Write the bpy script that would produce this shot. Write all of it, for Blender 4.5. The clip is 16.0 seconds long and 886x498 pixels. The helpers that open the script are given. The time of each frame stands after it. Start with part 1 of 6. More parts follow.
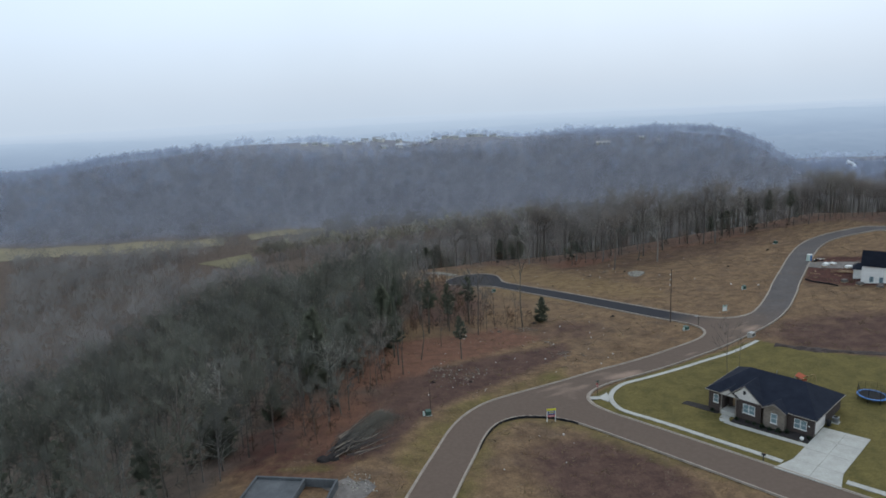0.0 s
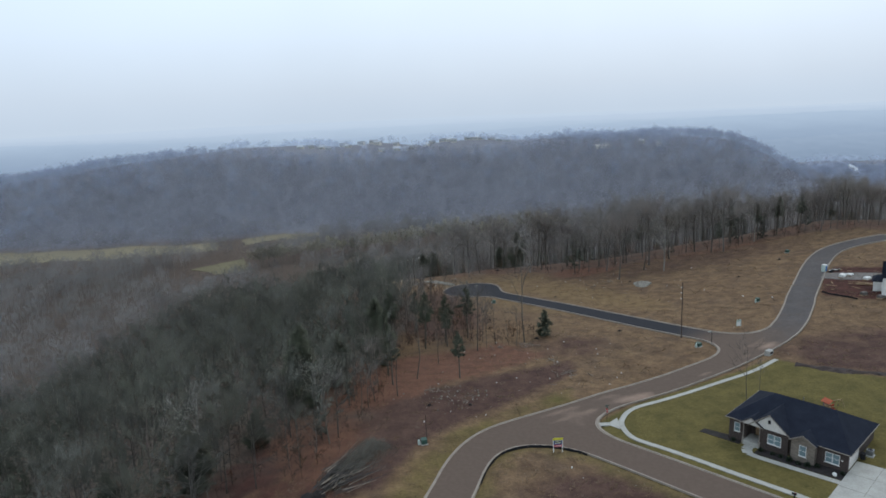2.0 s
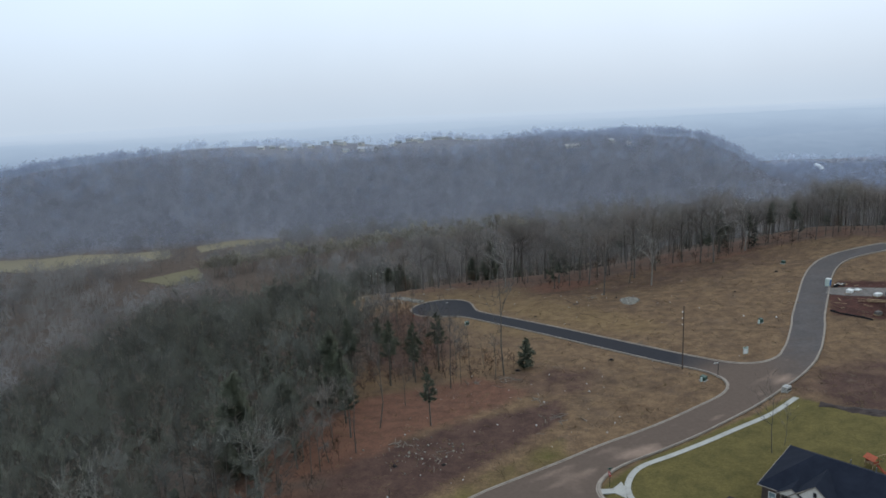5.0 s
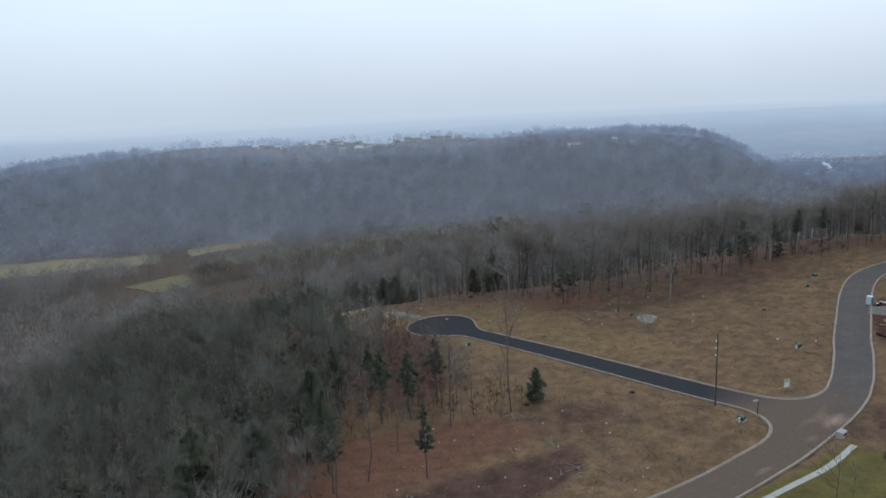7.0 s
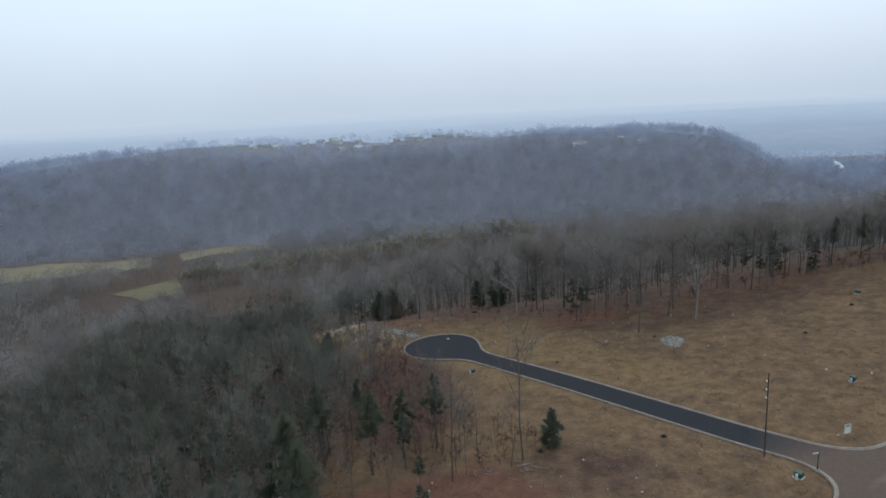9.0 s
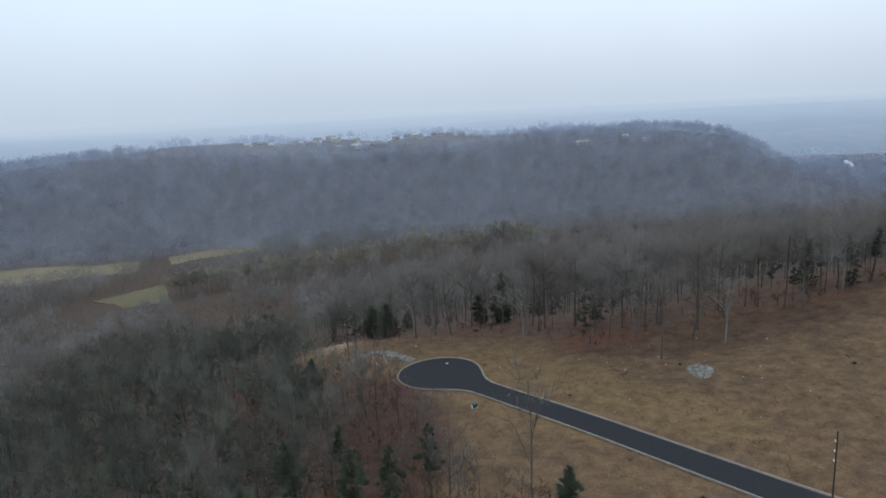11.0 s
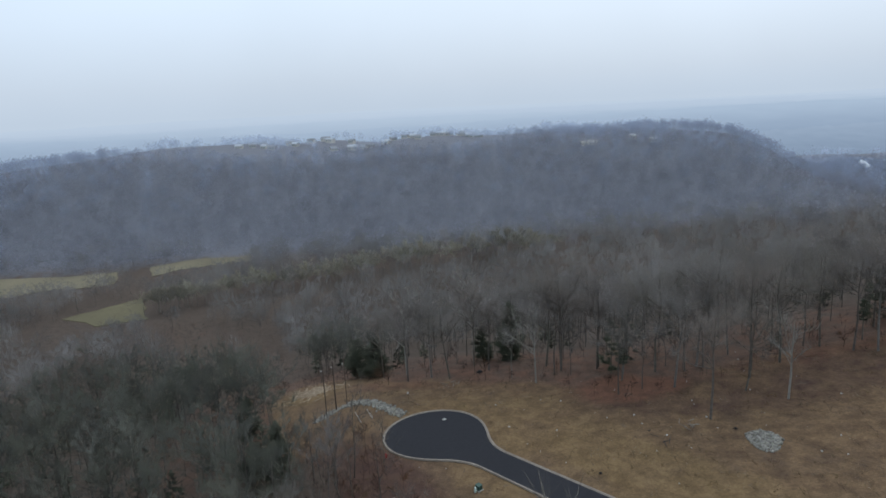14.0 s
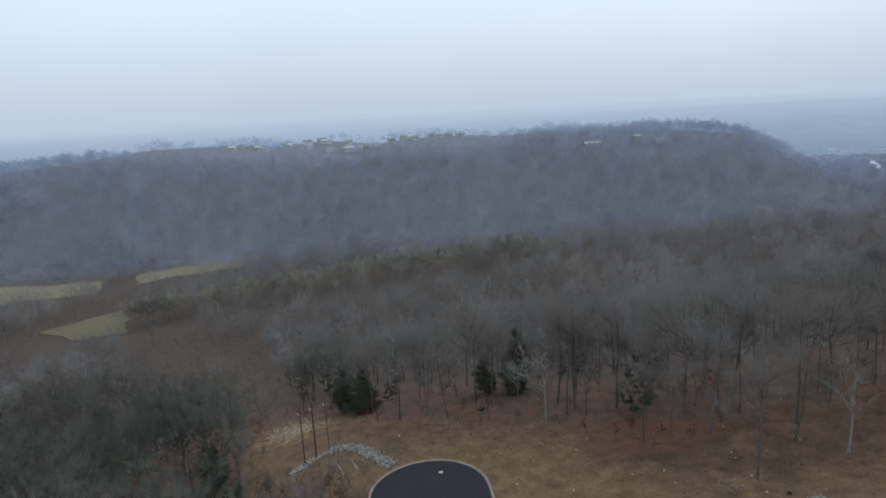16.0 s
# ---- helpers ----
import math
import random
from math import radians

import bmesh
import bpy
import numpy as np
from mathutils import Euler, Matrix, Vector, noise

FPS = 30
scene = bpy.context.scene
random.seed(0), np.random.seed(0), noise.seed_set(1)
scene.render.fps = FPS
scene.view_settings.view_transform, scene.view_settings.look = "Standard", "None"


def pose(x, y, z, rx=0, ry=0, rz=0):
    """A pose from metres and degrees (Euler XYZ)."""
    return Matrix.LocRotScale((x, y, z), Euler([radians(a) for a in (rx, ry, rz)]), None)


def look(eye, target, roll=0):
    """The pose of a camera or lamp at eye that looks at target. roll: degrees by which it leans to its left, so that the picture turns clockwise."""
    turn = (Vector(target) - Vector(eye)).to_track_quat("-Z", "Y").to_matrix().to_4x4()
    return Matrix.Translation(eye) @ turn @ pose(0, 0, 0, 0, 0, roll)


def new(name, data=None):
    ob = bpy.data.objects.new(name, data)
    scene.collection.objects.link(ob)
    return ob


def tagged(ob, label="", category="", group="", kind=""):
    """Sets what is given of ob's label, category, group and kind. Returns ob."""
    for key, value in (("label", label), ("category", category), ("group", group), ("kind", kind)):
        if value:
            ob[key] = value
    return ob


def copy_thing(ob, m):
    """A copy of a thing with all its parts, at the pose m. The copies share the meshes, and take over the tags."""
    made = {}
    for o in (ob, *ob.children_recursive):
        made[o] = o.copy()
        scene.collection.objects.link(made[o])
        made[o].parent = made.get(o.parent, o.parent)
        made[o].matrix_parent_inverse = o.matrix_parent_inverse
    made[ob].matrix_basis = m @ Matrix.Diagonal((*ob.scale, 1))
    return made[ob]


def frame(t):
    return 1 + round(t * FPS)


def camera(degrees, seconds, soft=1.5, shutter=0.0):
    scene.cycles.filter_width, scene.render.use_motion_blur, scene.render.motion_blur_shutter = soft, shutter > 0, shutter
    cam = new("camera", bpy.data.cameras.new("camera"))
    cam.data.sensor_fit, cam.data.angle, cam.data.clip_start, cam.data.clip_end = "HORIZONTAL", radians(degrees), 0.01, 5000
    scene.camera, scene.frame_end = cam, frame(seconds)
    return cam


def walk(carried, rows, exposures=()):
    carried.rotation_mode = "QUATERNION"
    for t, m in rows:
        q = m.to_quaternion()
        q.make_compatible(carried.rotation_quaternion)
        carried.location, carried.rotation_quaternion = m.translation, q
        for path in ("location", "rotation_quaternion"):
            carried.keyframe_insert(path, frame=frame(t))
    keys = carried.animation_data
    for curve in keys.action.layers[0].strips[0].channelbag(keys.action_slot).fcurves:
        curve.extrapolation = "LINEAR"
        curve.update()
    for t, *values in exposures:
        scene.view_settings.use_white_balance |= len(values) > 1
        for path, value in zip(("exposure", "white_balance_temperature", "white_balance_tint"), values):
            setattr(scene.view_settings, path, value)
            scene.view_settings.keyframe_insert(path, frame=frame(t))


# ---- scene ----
cam = camera(70.0, 16.0, soft=1.65)
PATH = [
    (0, (1.247, 1.486, 51.369), (1.092, 3.434, 50.945), -2.5),
    (0.5, (1.237, 3.375, 51.357), (1.086, 5.324, 50.935), -2.5),
    (1, (1.103, 5.565, 51.346), (0.953, 7.515, 50.928), -2.5),
    (1.5, (0.908, 8.102, 51.356), (0.76, 10.052, 50.939), -2.4),
    (2, (0.696, 10.907, 51.369), (0.548, 12.858, 50.953), -2.4),
    (2.5, (0.515, 13.98, 51.398), (0.367, 15.93, 50.981), -2.4),
    (3, (0.261, 17.394, 51.429), (0.115, 19.345, 51.012), -2.4),
    (3.5, (0.037, 21.032, 51.449), (-0.108, 22.982, 51.032), -2.3),
    (4, (-0.13, 24.779, 51.467), (-0.275, 26.729, 51.049), -2.4),
    (4.5, (-0.279, 28.693, 51.51), (-0.346, 30.647, 51.089), -2.4),
    (4.7, (-0.316, 30.321, 51.515), (-0.364, 32.275, 51.093), -2.4),
    (7, (-0.396, 49.98, 51.861), (-0.442, 51.933, 51.432), -2.5),
    (7.5, (-0.374, 54.411, 51.84), (-0.42, 56.363, 51.41), -2.5),
    (8, (-0.421, 58.943, 51.825), (-0.468, 60.895, 51.394), -2.5),
    (8.5, (-0.425, 63.495, 51.848), (-0.476, 65.447, 51.414), -2.5),
    (9, (-0.418, 67.979, 51.836), (-0.47, 69.931, 51.402), -2.6),
    (11.5, (-0.11, 90.767, 51.991), (-0.164, 92.716, 51.548), -2.6),
    (12, (-0.036, 95.443, 51.996), (-0.091, 97.392, 51.553), -2.6),
    (12.5, (0.017, 100.179, 52.013), (-0.039, 102.128, 51.57), -2.6),
    (13, (0.059, 104.91, 52.035), (0.002, 106.859, 51.591), -2.7),
    (13.5, (0.126, 109.631, 52.061), (0.07, 111.58, 51.617), -2.7),
    (14, (0.16, 114.272, 52.082), (0.106, 116.221, 51.637), -2.8),
    (14.5, (0.204, 118.829, 52.086), (0.151, 120.778, 51.64), -2.8),
    (15, (0.291, 123.404, 52.093), (0.239, 125.353, 51.647), -2.8),
    (15.5, (0.396, 128.075, 52.12), (0.342, 130.024, 51.674), -2.9),
    (16, (0.551, 132.764, 52.11), (0.497, 134.713, 51.665), -2.9),
]
walk(cam, [(t, look(eye, aim, roll)) for t, eye, aim, roll in PATH], exposures=[(0.0, 0.07), (7.0, 0.05), (13.0, 0.01), (16.0, -0.03)])

# ---- world, sun ----
world = bpy.data.worlds.new("overcast_sky")
scene.world = world
world.use_nodes = True
wn, wl = world.node_tree.nodes, world.node_tree.links
wn.clear()
SUN_ELEV, SUN_TURN = 48.0, 20.0
sky = wn.new("ShaderNodeTexSky")
sky.sky_type, sky.sun_disc = "NISHITA", False
sky.sun_elevation, sky.sun_rotation = radians(SUN_ELEV), radians(SUN_TURN)
sky.air_density, sky.dust_density, sky.ozone_density = 1.0, 6.0, 2.0
bg_sky = wn.new("ShaderNodeBackground")
bg_sky.inputs["Strength"].default_value = 0.012
wl.new(sky.outputs[0], bg_sky.inputs["Color"])
# the cloud deck: a pale grey-blue veil, dimmer towards the misty horizon
geo = wn.new("ShaderNodeTexCoord")
sep = wn.new("ShaderNodeSeparateXYZ")
wl.new(geo.outputs["Generated"], sep.inputs[0])
ramp = wn.new("ShaderNodeValToRGB")
ramp.color_ramp.elements[0].position, ramp.color_ramp.elements[0].color = 0.0, (0.53, 0.63, 0.755, 1)
ramp.color_ramp.elements[1].position, ramp.color_ramp.elements[1].color = 0.6, (0.72, 0.87, 1.04, 1)
for p, c in ((0.04, (0.57, 0.67, 0.795)), (0.12, (0.66, 0.785, 0.935)), (0.22, (0.74, 0.89, 1.04))):
    e = ramp.color_ramp.elements.new(p)
    e.color = (*c, 1)
wl.new(sep.outputs["Z"], ramp.inputs[0])
cl = wn.new("ShaderNodeTexNoise")
cl.inputs["Scale"].default_value, cl.inputs["Detail"].default_value = 2.2, 4
wl.new(geo.outputs["Generated"], cl.inputs["Vector"])
clr = wn.new("ShaderNodeMapRange")
clr.inputs["To Min"].default_value, clr.inputs["To Max"].default_value = 0.9, 1.1
wl.new(cl.outputs["Fac"], clr.inputs["Value"])
bg_cloud = wn.new("ShaderNodeBackground")
wl.new(ramp.outputs[0], bg_cloud.inputs["Color"])
wl.new(clr.outputs[0], bg_cloud.inputs["Strength"])
add = wn.new("ShaderNodeAddShader")
wl.new(bg_sky.outputs[0], add.inputs[0])
wl.new(bg_cloud.outputs[0], add.inputs[1])
wout = wn.new("ShaderNodeOutputWorld")
wl.new(add.outputs[0], wout.inputs["Surface"])

sun = new("sun", bpy.data.lights.new("sun", "SUN"))
sun.data.energy, sun.data.angle, sun.data.color = 0.5, radians(25), (1.0, 0.96, 0.9)
sun.matrix_world = look((0, 0, 200), (-60, -60, 100))


# ---- materials ----
def mat(name, color, color2=None, scale=1.0, rough=0.85, metal=0.0, bump=0.0, fine=None, tone=0.0, spec=0.3, detail=6, thin=1.0):
    """A surface with two colours mixed by noise at a coarse and a fine scale; tone: how far the attribute 'tone' shifts its brightness."""
    m = bpy.data.materials.new(name)
    m.use_nodes = True
    n, l = m.node_tree.nodes, m.node_tree.links
    b = n["Principled BSDF"]
    b.inputs["Roughness"].default_value, b.inputs["Metallic"].default_value = rough, metal
    b.inputs["Specular IOR Level"].default_value = spec
    tc = n.new("ShaderNodeTexCoord")
    n1 = n.new("ShaderNodeTexNoise")
    n1.inputs["Scale"].default_value, n1.inputs["Detail"].default_value = scale, detail
    n1.inputs["Roughness"].default_value = 0.65
    l.new(tc.outputs["Object"], n1.inputs["Vector"])
    r = n.new("ShaderNodeValToRGB")
    c2 = color2 or tuple(c * 0.75 for c in color)
    r.color_ramp.elements[0].position, r.color_ramp.elements[0].color = 0.32, (*c2, 1)
    r.color_ramp.elements[1].position, r.color_ramp.elements[1].color = 0.68, (*color, 1)
    l.new(n1.outputs["Fac"], r.inputs[0])
    out = r.outputs[0]
    n2 = n.new("ShaderNodeTexNoise")
    n2.inputs["Scale"].default_value, n2.inputs["Detail"].default_value = fine or scale * 9, 4
    l.new(tc.outputs["Object"], n2.inputs["Vector"])
    mr = n.new("ShaderNodeMapRange")
    mr.inputs["To Min"].default_value, mr.inputs["To Max"].default_value = 0.75, 1.25
    l.new(n2.outputs["Fac"], mr.inputs["Value"])
    hs = n.new("ShaderNodeHueSaturation")
    l.new(out, hs.inputs["Color"])
    l.new(mr.outputs[0], hs.inputs["Value"])
    out = hs.outputs[0]
    if tone:
        at = n.new("ShaderNodeAttribute")
        at.attribute_name = "tone"
        m2 = n.new("ShaderNodeMapRange")
        m2.inputs["To Min"].default_value, m2.inputs["To Max"].default_value = 1 - tone, 1 + tone
        l.new(at.outputs["Fac"], m2.inputs["Value"])
        h2 = n.new("ShaderNodeHueSaturation")
        l.new(out, h2.inputs["Color"])
        l.new(m2.outputs[0], h2.inputs["Value"])
        for times, socket, lo, hi in ((5.7, "Hue", 0.5 - 0.045 * tone, 0.5 + 0.06 * tone), (11.3, "Saturation", 1 - 0.7 * tone, 1 + 0.7 * tone)):
            k = n.new("ShaderNodeMath")
            k.operation = "MULTIPLY"
            k.inputs[1].default_value = times
            l.new(at.outputs["Fac"], k.inputs[0])
            fr = n.new("ShaderNodeMath")
            fr.operation = "FRACT"
            l.new(k.outputs[0], fr.inputs[0])
            m3 = n.new("ShaderNodeMapRange")
            m3.inputs["To Min"].default_value, m3.inputs["To Max"].default_value = lo, hi
            l.new(fr.outputs[0], m3.inputs["Value"])
            l.new(m3.outputs[0], h2.inputs[socket])
        out = h2.outputs[0]
    l.new(out, b.inputs["Base Color"])
    if bump:
        bp = n.new("ShaderNodeBump")
        bp.inputs["Strength"].default_value, bp.inputs["Distance"].default_value = bump, 0.05
        l.new(n2.outputs["Fac"], bp.inputs["Height"])
        l.new(bp.outputs[0], b.inputs["Normal"])
    if thin < 1:
        # sprays of fine growth: lit from either side, with gaps between
        df, tl, tp = n.new("ShaderNodeBsdfDiffuse"), n.new("ShaderNodeBsdfTranslucent"), n.new("ShaderNodeBsdfTransparent")
        m1, m2 = n.new("ShaderNodeMixShader"), n.new("ShaderNodeMixShader")
        l.new(out, df.inputs["Color"])
        l.new(out, tl.inputs["Color"])
        m1.inputs[0].default_value, m2.inputs[0].default_value = 0.5, thin
        l.new(df.outputs[0], m1.inputs[1])
        l.new(tl.outputs[0], m1.inputs[2])
        l.new(tp.outputs[0], m2.inputs[1])
        l.new(m1.outputs[0], m2.inputs[2])
        l.new(m2.outputs[0], n["Material Output"].inputs["Surface"])
    return m


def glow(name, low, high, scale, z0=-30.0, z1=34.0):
    """The misty distance: haze painted as emission, which pales upwards into the sky."""
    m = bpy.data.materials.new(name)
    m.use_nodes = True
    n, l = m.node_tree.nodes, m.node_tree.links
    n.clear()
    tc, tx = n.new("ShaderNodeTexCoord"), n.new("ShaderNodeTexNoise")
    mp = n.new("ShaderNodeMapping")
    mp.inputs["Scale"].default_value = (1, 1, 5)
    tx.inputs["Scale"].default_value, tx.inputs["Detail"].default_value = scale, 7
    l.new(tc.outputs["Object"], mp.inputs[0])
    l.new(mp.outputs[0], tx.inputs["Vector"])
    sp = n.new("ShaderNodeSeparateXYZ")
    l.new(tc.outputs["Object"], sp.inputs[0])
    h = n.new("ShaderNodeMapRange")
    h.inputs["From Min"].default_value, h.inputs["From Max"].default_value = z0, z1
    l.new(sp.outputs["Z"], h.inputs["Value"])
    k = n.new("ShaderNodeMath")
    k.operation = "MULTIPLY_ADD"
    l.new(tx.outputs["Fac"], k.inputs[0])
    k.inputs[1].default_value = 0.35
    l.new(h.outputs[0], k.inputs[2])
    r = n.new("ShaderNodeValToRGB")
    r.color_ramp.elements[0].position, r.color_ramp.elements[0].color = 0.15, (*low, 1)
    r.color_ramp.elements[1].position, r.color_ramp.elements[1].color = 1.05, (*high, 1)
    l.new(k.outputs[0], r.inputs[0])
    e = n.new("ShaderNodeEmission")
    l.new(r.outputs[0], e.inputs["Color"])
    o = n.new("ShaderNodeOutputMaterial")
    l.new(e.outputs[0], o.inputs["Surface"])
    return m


def ground_material():
    m = bpy.data.materials.new("ground")
    m.use_nodes = True
    n, l = m.node_tree.nodes, m.node_tree.links
    b = n["Principled BSDF"]
    b.inputs["Roughness"].default_value = 0.95
    b.inputs["Specular IOR Level"].default_value = 0.15
    tc = n.new("ShaderNodeTexCoord")

    def noise_tex(scale, detail=6, rough=0.6):
        x = n.new("ShaderNodeTexNoise")
        x.inputs["Scale"].default_value, x.inputs["Detail"].default_value, x.inputs["Roughness"].default_value = scale, detail, rough
        l.new(tc.outputs["Object"], x.inputs["Vector"])
        return x.outputs["Fac"]

    big, mid, fine, edge = noise_tex(0.045), noise_tex(0.35, 8, 0.7), noise_tex(2.6, 6, 0.75), noise_tex(0.16, 10, 0.72)

    def two(c1, c2, fac):
        r = n.new("ShaderNodeValToRGB")
        r.color_ramp.elements[0].position, r.color_ramp.elements[0].color = 0.36, (*c1, 1)
        r.color_ramp.elements[1].position, r.color_ramp.elements[1].color = 0.64, (*c2, 1)
        l.new(fac, r.inputs[0])
        return r.outputs[0]

    def mix(fac, a, c):
        x = n.new("ShaderNodeMix")
        x.data_type = "RGBA"
        l.new(fac, x.inputs["Factor"])
        l.new(a, x.inputs["A"])
        l.new(c, x.inputs["B"])
        return x.outputs["Result"]

    def mask(attr, channel):
        at = n.new("ShaderNodeAttribute")
        at.attribute_name = attr
        s = n.new("ShaderNodeSeparateColor")
        l.new(at.outputs["Color"], s.inputs[0])
        # ragged border: the mask is weighed against noise
        a = n.new("ShaderNodeMath")
        a.operation = "MULTIPLY_ADD"
        l.new(edge, a.inputs[0])
        a.inputs[1].default_value = 1.5
        l.new(s.outputs[channel], a.inputs[2])
        r = n.new("ShaderNodeMapRange")
        r.inputs["From Min"].default_value, r.inputs["From Max"].default_value = 0.95, 1.55
        l.new(a.outputs[0], r.inputs["Value"])
        return r.outputs[0]

    col = mix(big, two((0.092, 0.062, 0.043), (0.180, 0.124, 0.080), mid), two((0.108, 0.072, 0.047), (0.205, 0.141, 0.090), mid))
    patch = n.new("ShaderNodeMapRange")
    patch.inputs["From Min"].default_value, patch.inputs["From Max"].default_value, patch.inputs["To Max"].default_value = 0.50, 0.66, 0.7
    l.new(noise_tex(0.10, 9, 0.72), patch.inputs["Value"])
    col = mix(patch.outputs[0], col, two((0.064, 0.045, 0.035), (0.112, 0.080, 0.061), mid))
    col = mix(mask("cover_b", 2), col, two((0.122, 0.084, 0.050), (0.205, 0.144, 0.086), mid))
    col = mix(mask("cover_a", 2), col, two((0.054, 0.033, 0.028), (0.100, 0.064, 0.051), mid))
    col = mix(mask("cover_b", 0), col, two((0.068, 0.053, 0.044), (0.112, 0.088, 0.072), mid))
    # far ridge: distance haze mixed into the ground colour
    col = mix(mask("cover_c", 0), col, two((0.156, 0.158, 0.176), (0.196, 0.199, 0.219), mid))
    col = mix(mask("cover_c", 1), col, two((0.042, 0.021, 0.018), (0.086, 0.043, 0.035), mid))
    col = mix(mask("cover_a", 1), col, two((0.098, 0.056, 0.042), (0.168, 0.094, 0.068), mid))
    col = mix(mask("cover_b", 1), col, two((0.150, 0.132, 0.095), (0.215, 0.188, 0.136), mid))
    col = mix(mask("cover_a", 0), col, two((0.080, 0.069, 0.030), (0.130, 0.107, 0.047), mid))
    v = n.new("ShaderNodeMapRange")
    v.inputs["To Min"].default_value, v.inputs["To Max"].default_value = 0.3, 1.7
    l.new(fine, v.inputs["Value"])
    hs = n.new("ShaderNodeHueSaturation")
    l.new(col, hs.inputs["Color"])
    l.new(v.outputs[0], hs.inputs["Value"])
    hs.inputs["Saturation"].default_value = 1.15
    l.new(hs.outputs[0], b.inputs["Base Color"])
    bp = n.new("ShaderNodeBump")
    bp.inputs["Strength"].default_value, bp.inputs["Distance"].default_value = 0.5, 0.25
    l.new(fine, bp.inputs["Height"])
    l.new(bp.outputs[0], b.inputs["Normal"])
    return m


M_GROUND = ground_material()


def road_material():
    """Asphalt: fresh black, worn grey, or brown with tracked mud, by the attributes along the street."""
    m = mat("asphalt", (0.100, 0.089, 0.085), (0.076, 0.067, 0.064), 0.2, 0.9, fine=2.5, bump=0.15, spec=0.15)
    n, l = m.node_tree.nodes, m.node_tree.links
    b = n["Principled BSDF"]
    col = b.inputs["Base Color"].links[0].from_socket
    tc = n.new("ShaderNodeTexCoord")
    nz = n.new("ShaderNodeTexNoise")
    nz.inputs["Scale"].default_value, nz.inputs["Detail"].default_value = 0.22, 8
    l.new(tc.outputs["Object"], nz.inputs["Vector"])
    for attr, c in (("dust", (0.112, 0.081, 0.063)), ("mud", (0.27, 0.19, 0.145)), ("fresh", (0.027, 0.027, 0.031))):
        a = n.new("ShaderNodeAttribute")
        a.attribute_name = attr
        k = n.new("ShaderNodeMath")
        k.operation = "MULTIPLY_ADD"
        l.new(nz.outputs["Fac"], k.inputs[0])
        k.inputs[1].default_value = 0.8 if attr != "fresh" else 0.2
        l.new(a.outputs["Fac"], k.inputs[2])
        r = n.new("ShaderNodeMapRange")
        r.inputs["From Min"].default_value, r.inputs["From Max"].default_value = (0.4, 1.1) if attr != "fresh" else (0.3, 0.9)
        l.new(k.outputs[0], r.inputs["Value"])
        x = n.new("ShaderNodeMix")
        x.data_type = "RGBA"
        l.new(r.outputs[0], x.inputs["Factor"])
        l.new(col, x.inputs["A"])
        x.inputs["B"].default_value = (*c, 1)
        col = x.outputs["Result"]
    fine = n.new("ShaderNodeTexNoise")
    fine.inputs["Scale"].default_value, fine.inputs["Detail"].default_value = 1.6, 8
    l.new(tc.outputs["Object"], fine.inputs["Vector"])
    r = n.new("ShaderNodeMapRange")
    r.inputs["To Min"].default_value, r.inputs["To Max"].default_value = 0.8, 1.2
    l.new(fine.outputs["Fac"], r.inputs["Value"])
    hs = n.new("ShaderNodeHueSaturation")
    l.new(col, hs.inputs["Color"])
    l.new(r.outputs[0], hs.inputs["Value"])
    l.new(hs.outputs[0], b.inputs["Base Color"])
    return m


M_ROAD = road_material()
M_KERB = mat("kerb_concrete", (0.320, 0.272, 0.222), (0.215, 0.178, 0.145), 0.6, 0.9, fine=6)
M_CONCRETE = mat("concrete", (0.40, 0.39, 0.352), (0.31, 0.30, 0.27), 0.5, 0.85, fine=5, bump=0.1)
M_BARK = mat("grey_bark", (0.132, 0.115, 0.100), (0.074, 0.064, 0.057), 2.0, 0.95, tone=0.45)
M_PALE = mat("pale_bark", (0.29, 0.275, 0.245), (0.165, 0.153, 0.138), 2.0, 0.95, tone=0.2)
M_TWIG = mat("bare_twigs", (0.242, 0.215, 0.194), (0.160, 0.144, 0.130), 0.03, 0.95, tone=0.42, thin=0.5)
M_TWIG_WEST = mat("lichened_twigs", (0.170, 0.166, 0.140), (0.102, 0.106, 0.086), 0.03, 0.95, tone=0.45, thin=0.5)
# far woods: distance haze mixed into the base colours, paler band by band
M_HAZED_VALLEY = mat("hazed_twigs_valley", (0.286, 0.268, 0.256), (0.200, 0.192, 0.184), 0.012, 0.95, tone=0.35, thin=0.34)
M_HAZED_RIDGE = mat("hazed_twigs_ridge", (0.322, 0.328, 0.366), (0.244, 0.248, 0.282), 0.012, 0.95, tone=0.13, thin=0.32)
M_HAZED_CREST = mat("hazed_twigs_crest", (0.410, 0.455, 0.550), (0.330, 0.370, 0.455), 0.012, 0.95, tone=0.12, thin=0.32)
M_HAZED_BEYOND = mat("hazed_twigs_plateau", (0.600, 0.660, 0.765), (0.510, 0.570, 0.680), 0.012, 0.95, tone=0.1, thin=0.32)
M_HAZED_TRUNK = mat("hazed_ridge_bark", (0.17, 0.165, 0.18), (0.125, 0.122, 0.135), 0.02, 0.95, tone=0.3)
M_NEEDLE = mat("evergreen_needles", (0.185, 0.190, 0.142), (0.122, 0.132, 0.098), 0.5, 0.9, tone=0.3, thin=0.5)
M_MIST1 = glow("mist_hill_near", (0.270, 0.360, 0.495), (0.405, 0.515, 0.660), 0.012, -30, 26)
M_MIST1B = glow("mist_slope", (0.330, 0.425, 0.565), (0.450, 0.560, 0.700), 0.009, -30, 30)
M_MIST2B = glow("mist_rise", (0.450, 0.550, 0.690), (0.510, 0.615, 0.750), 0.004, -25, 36)
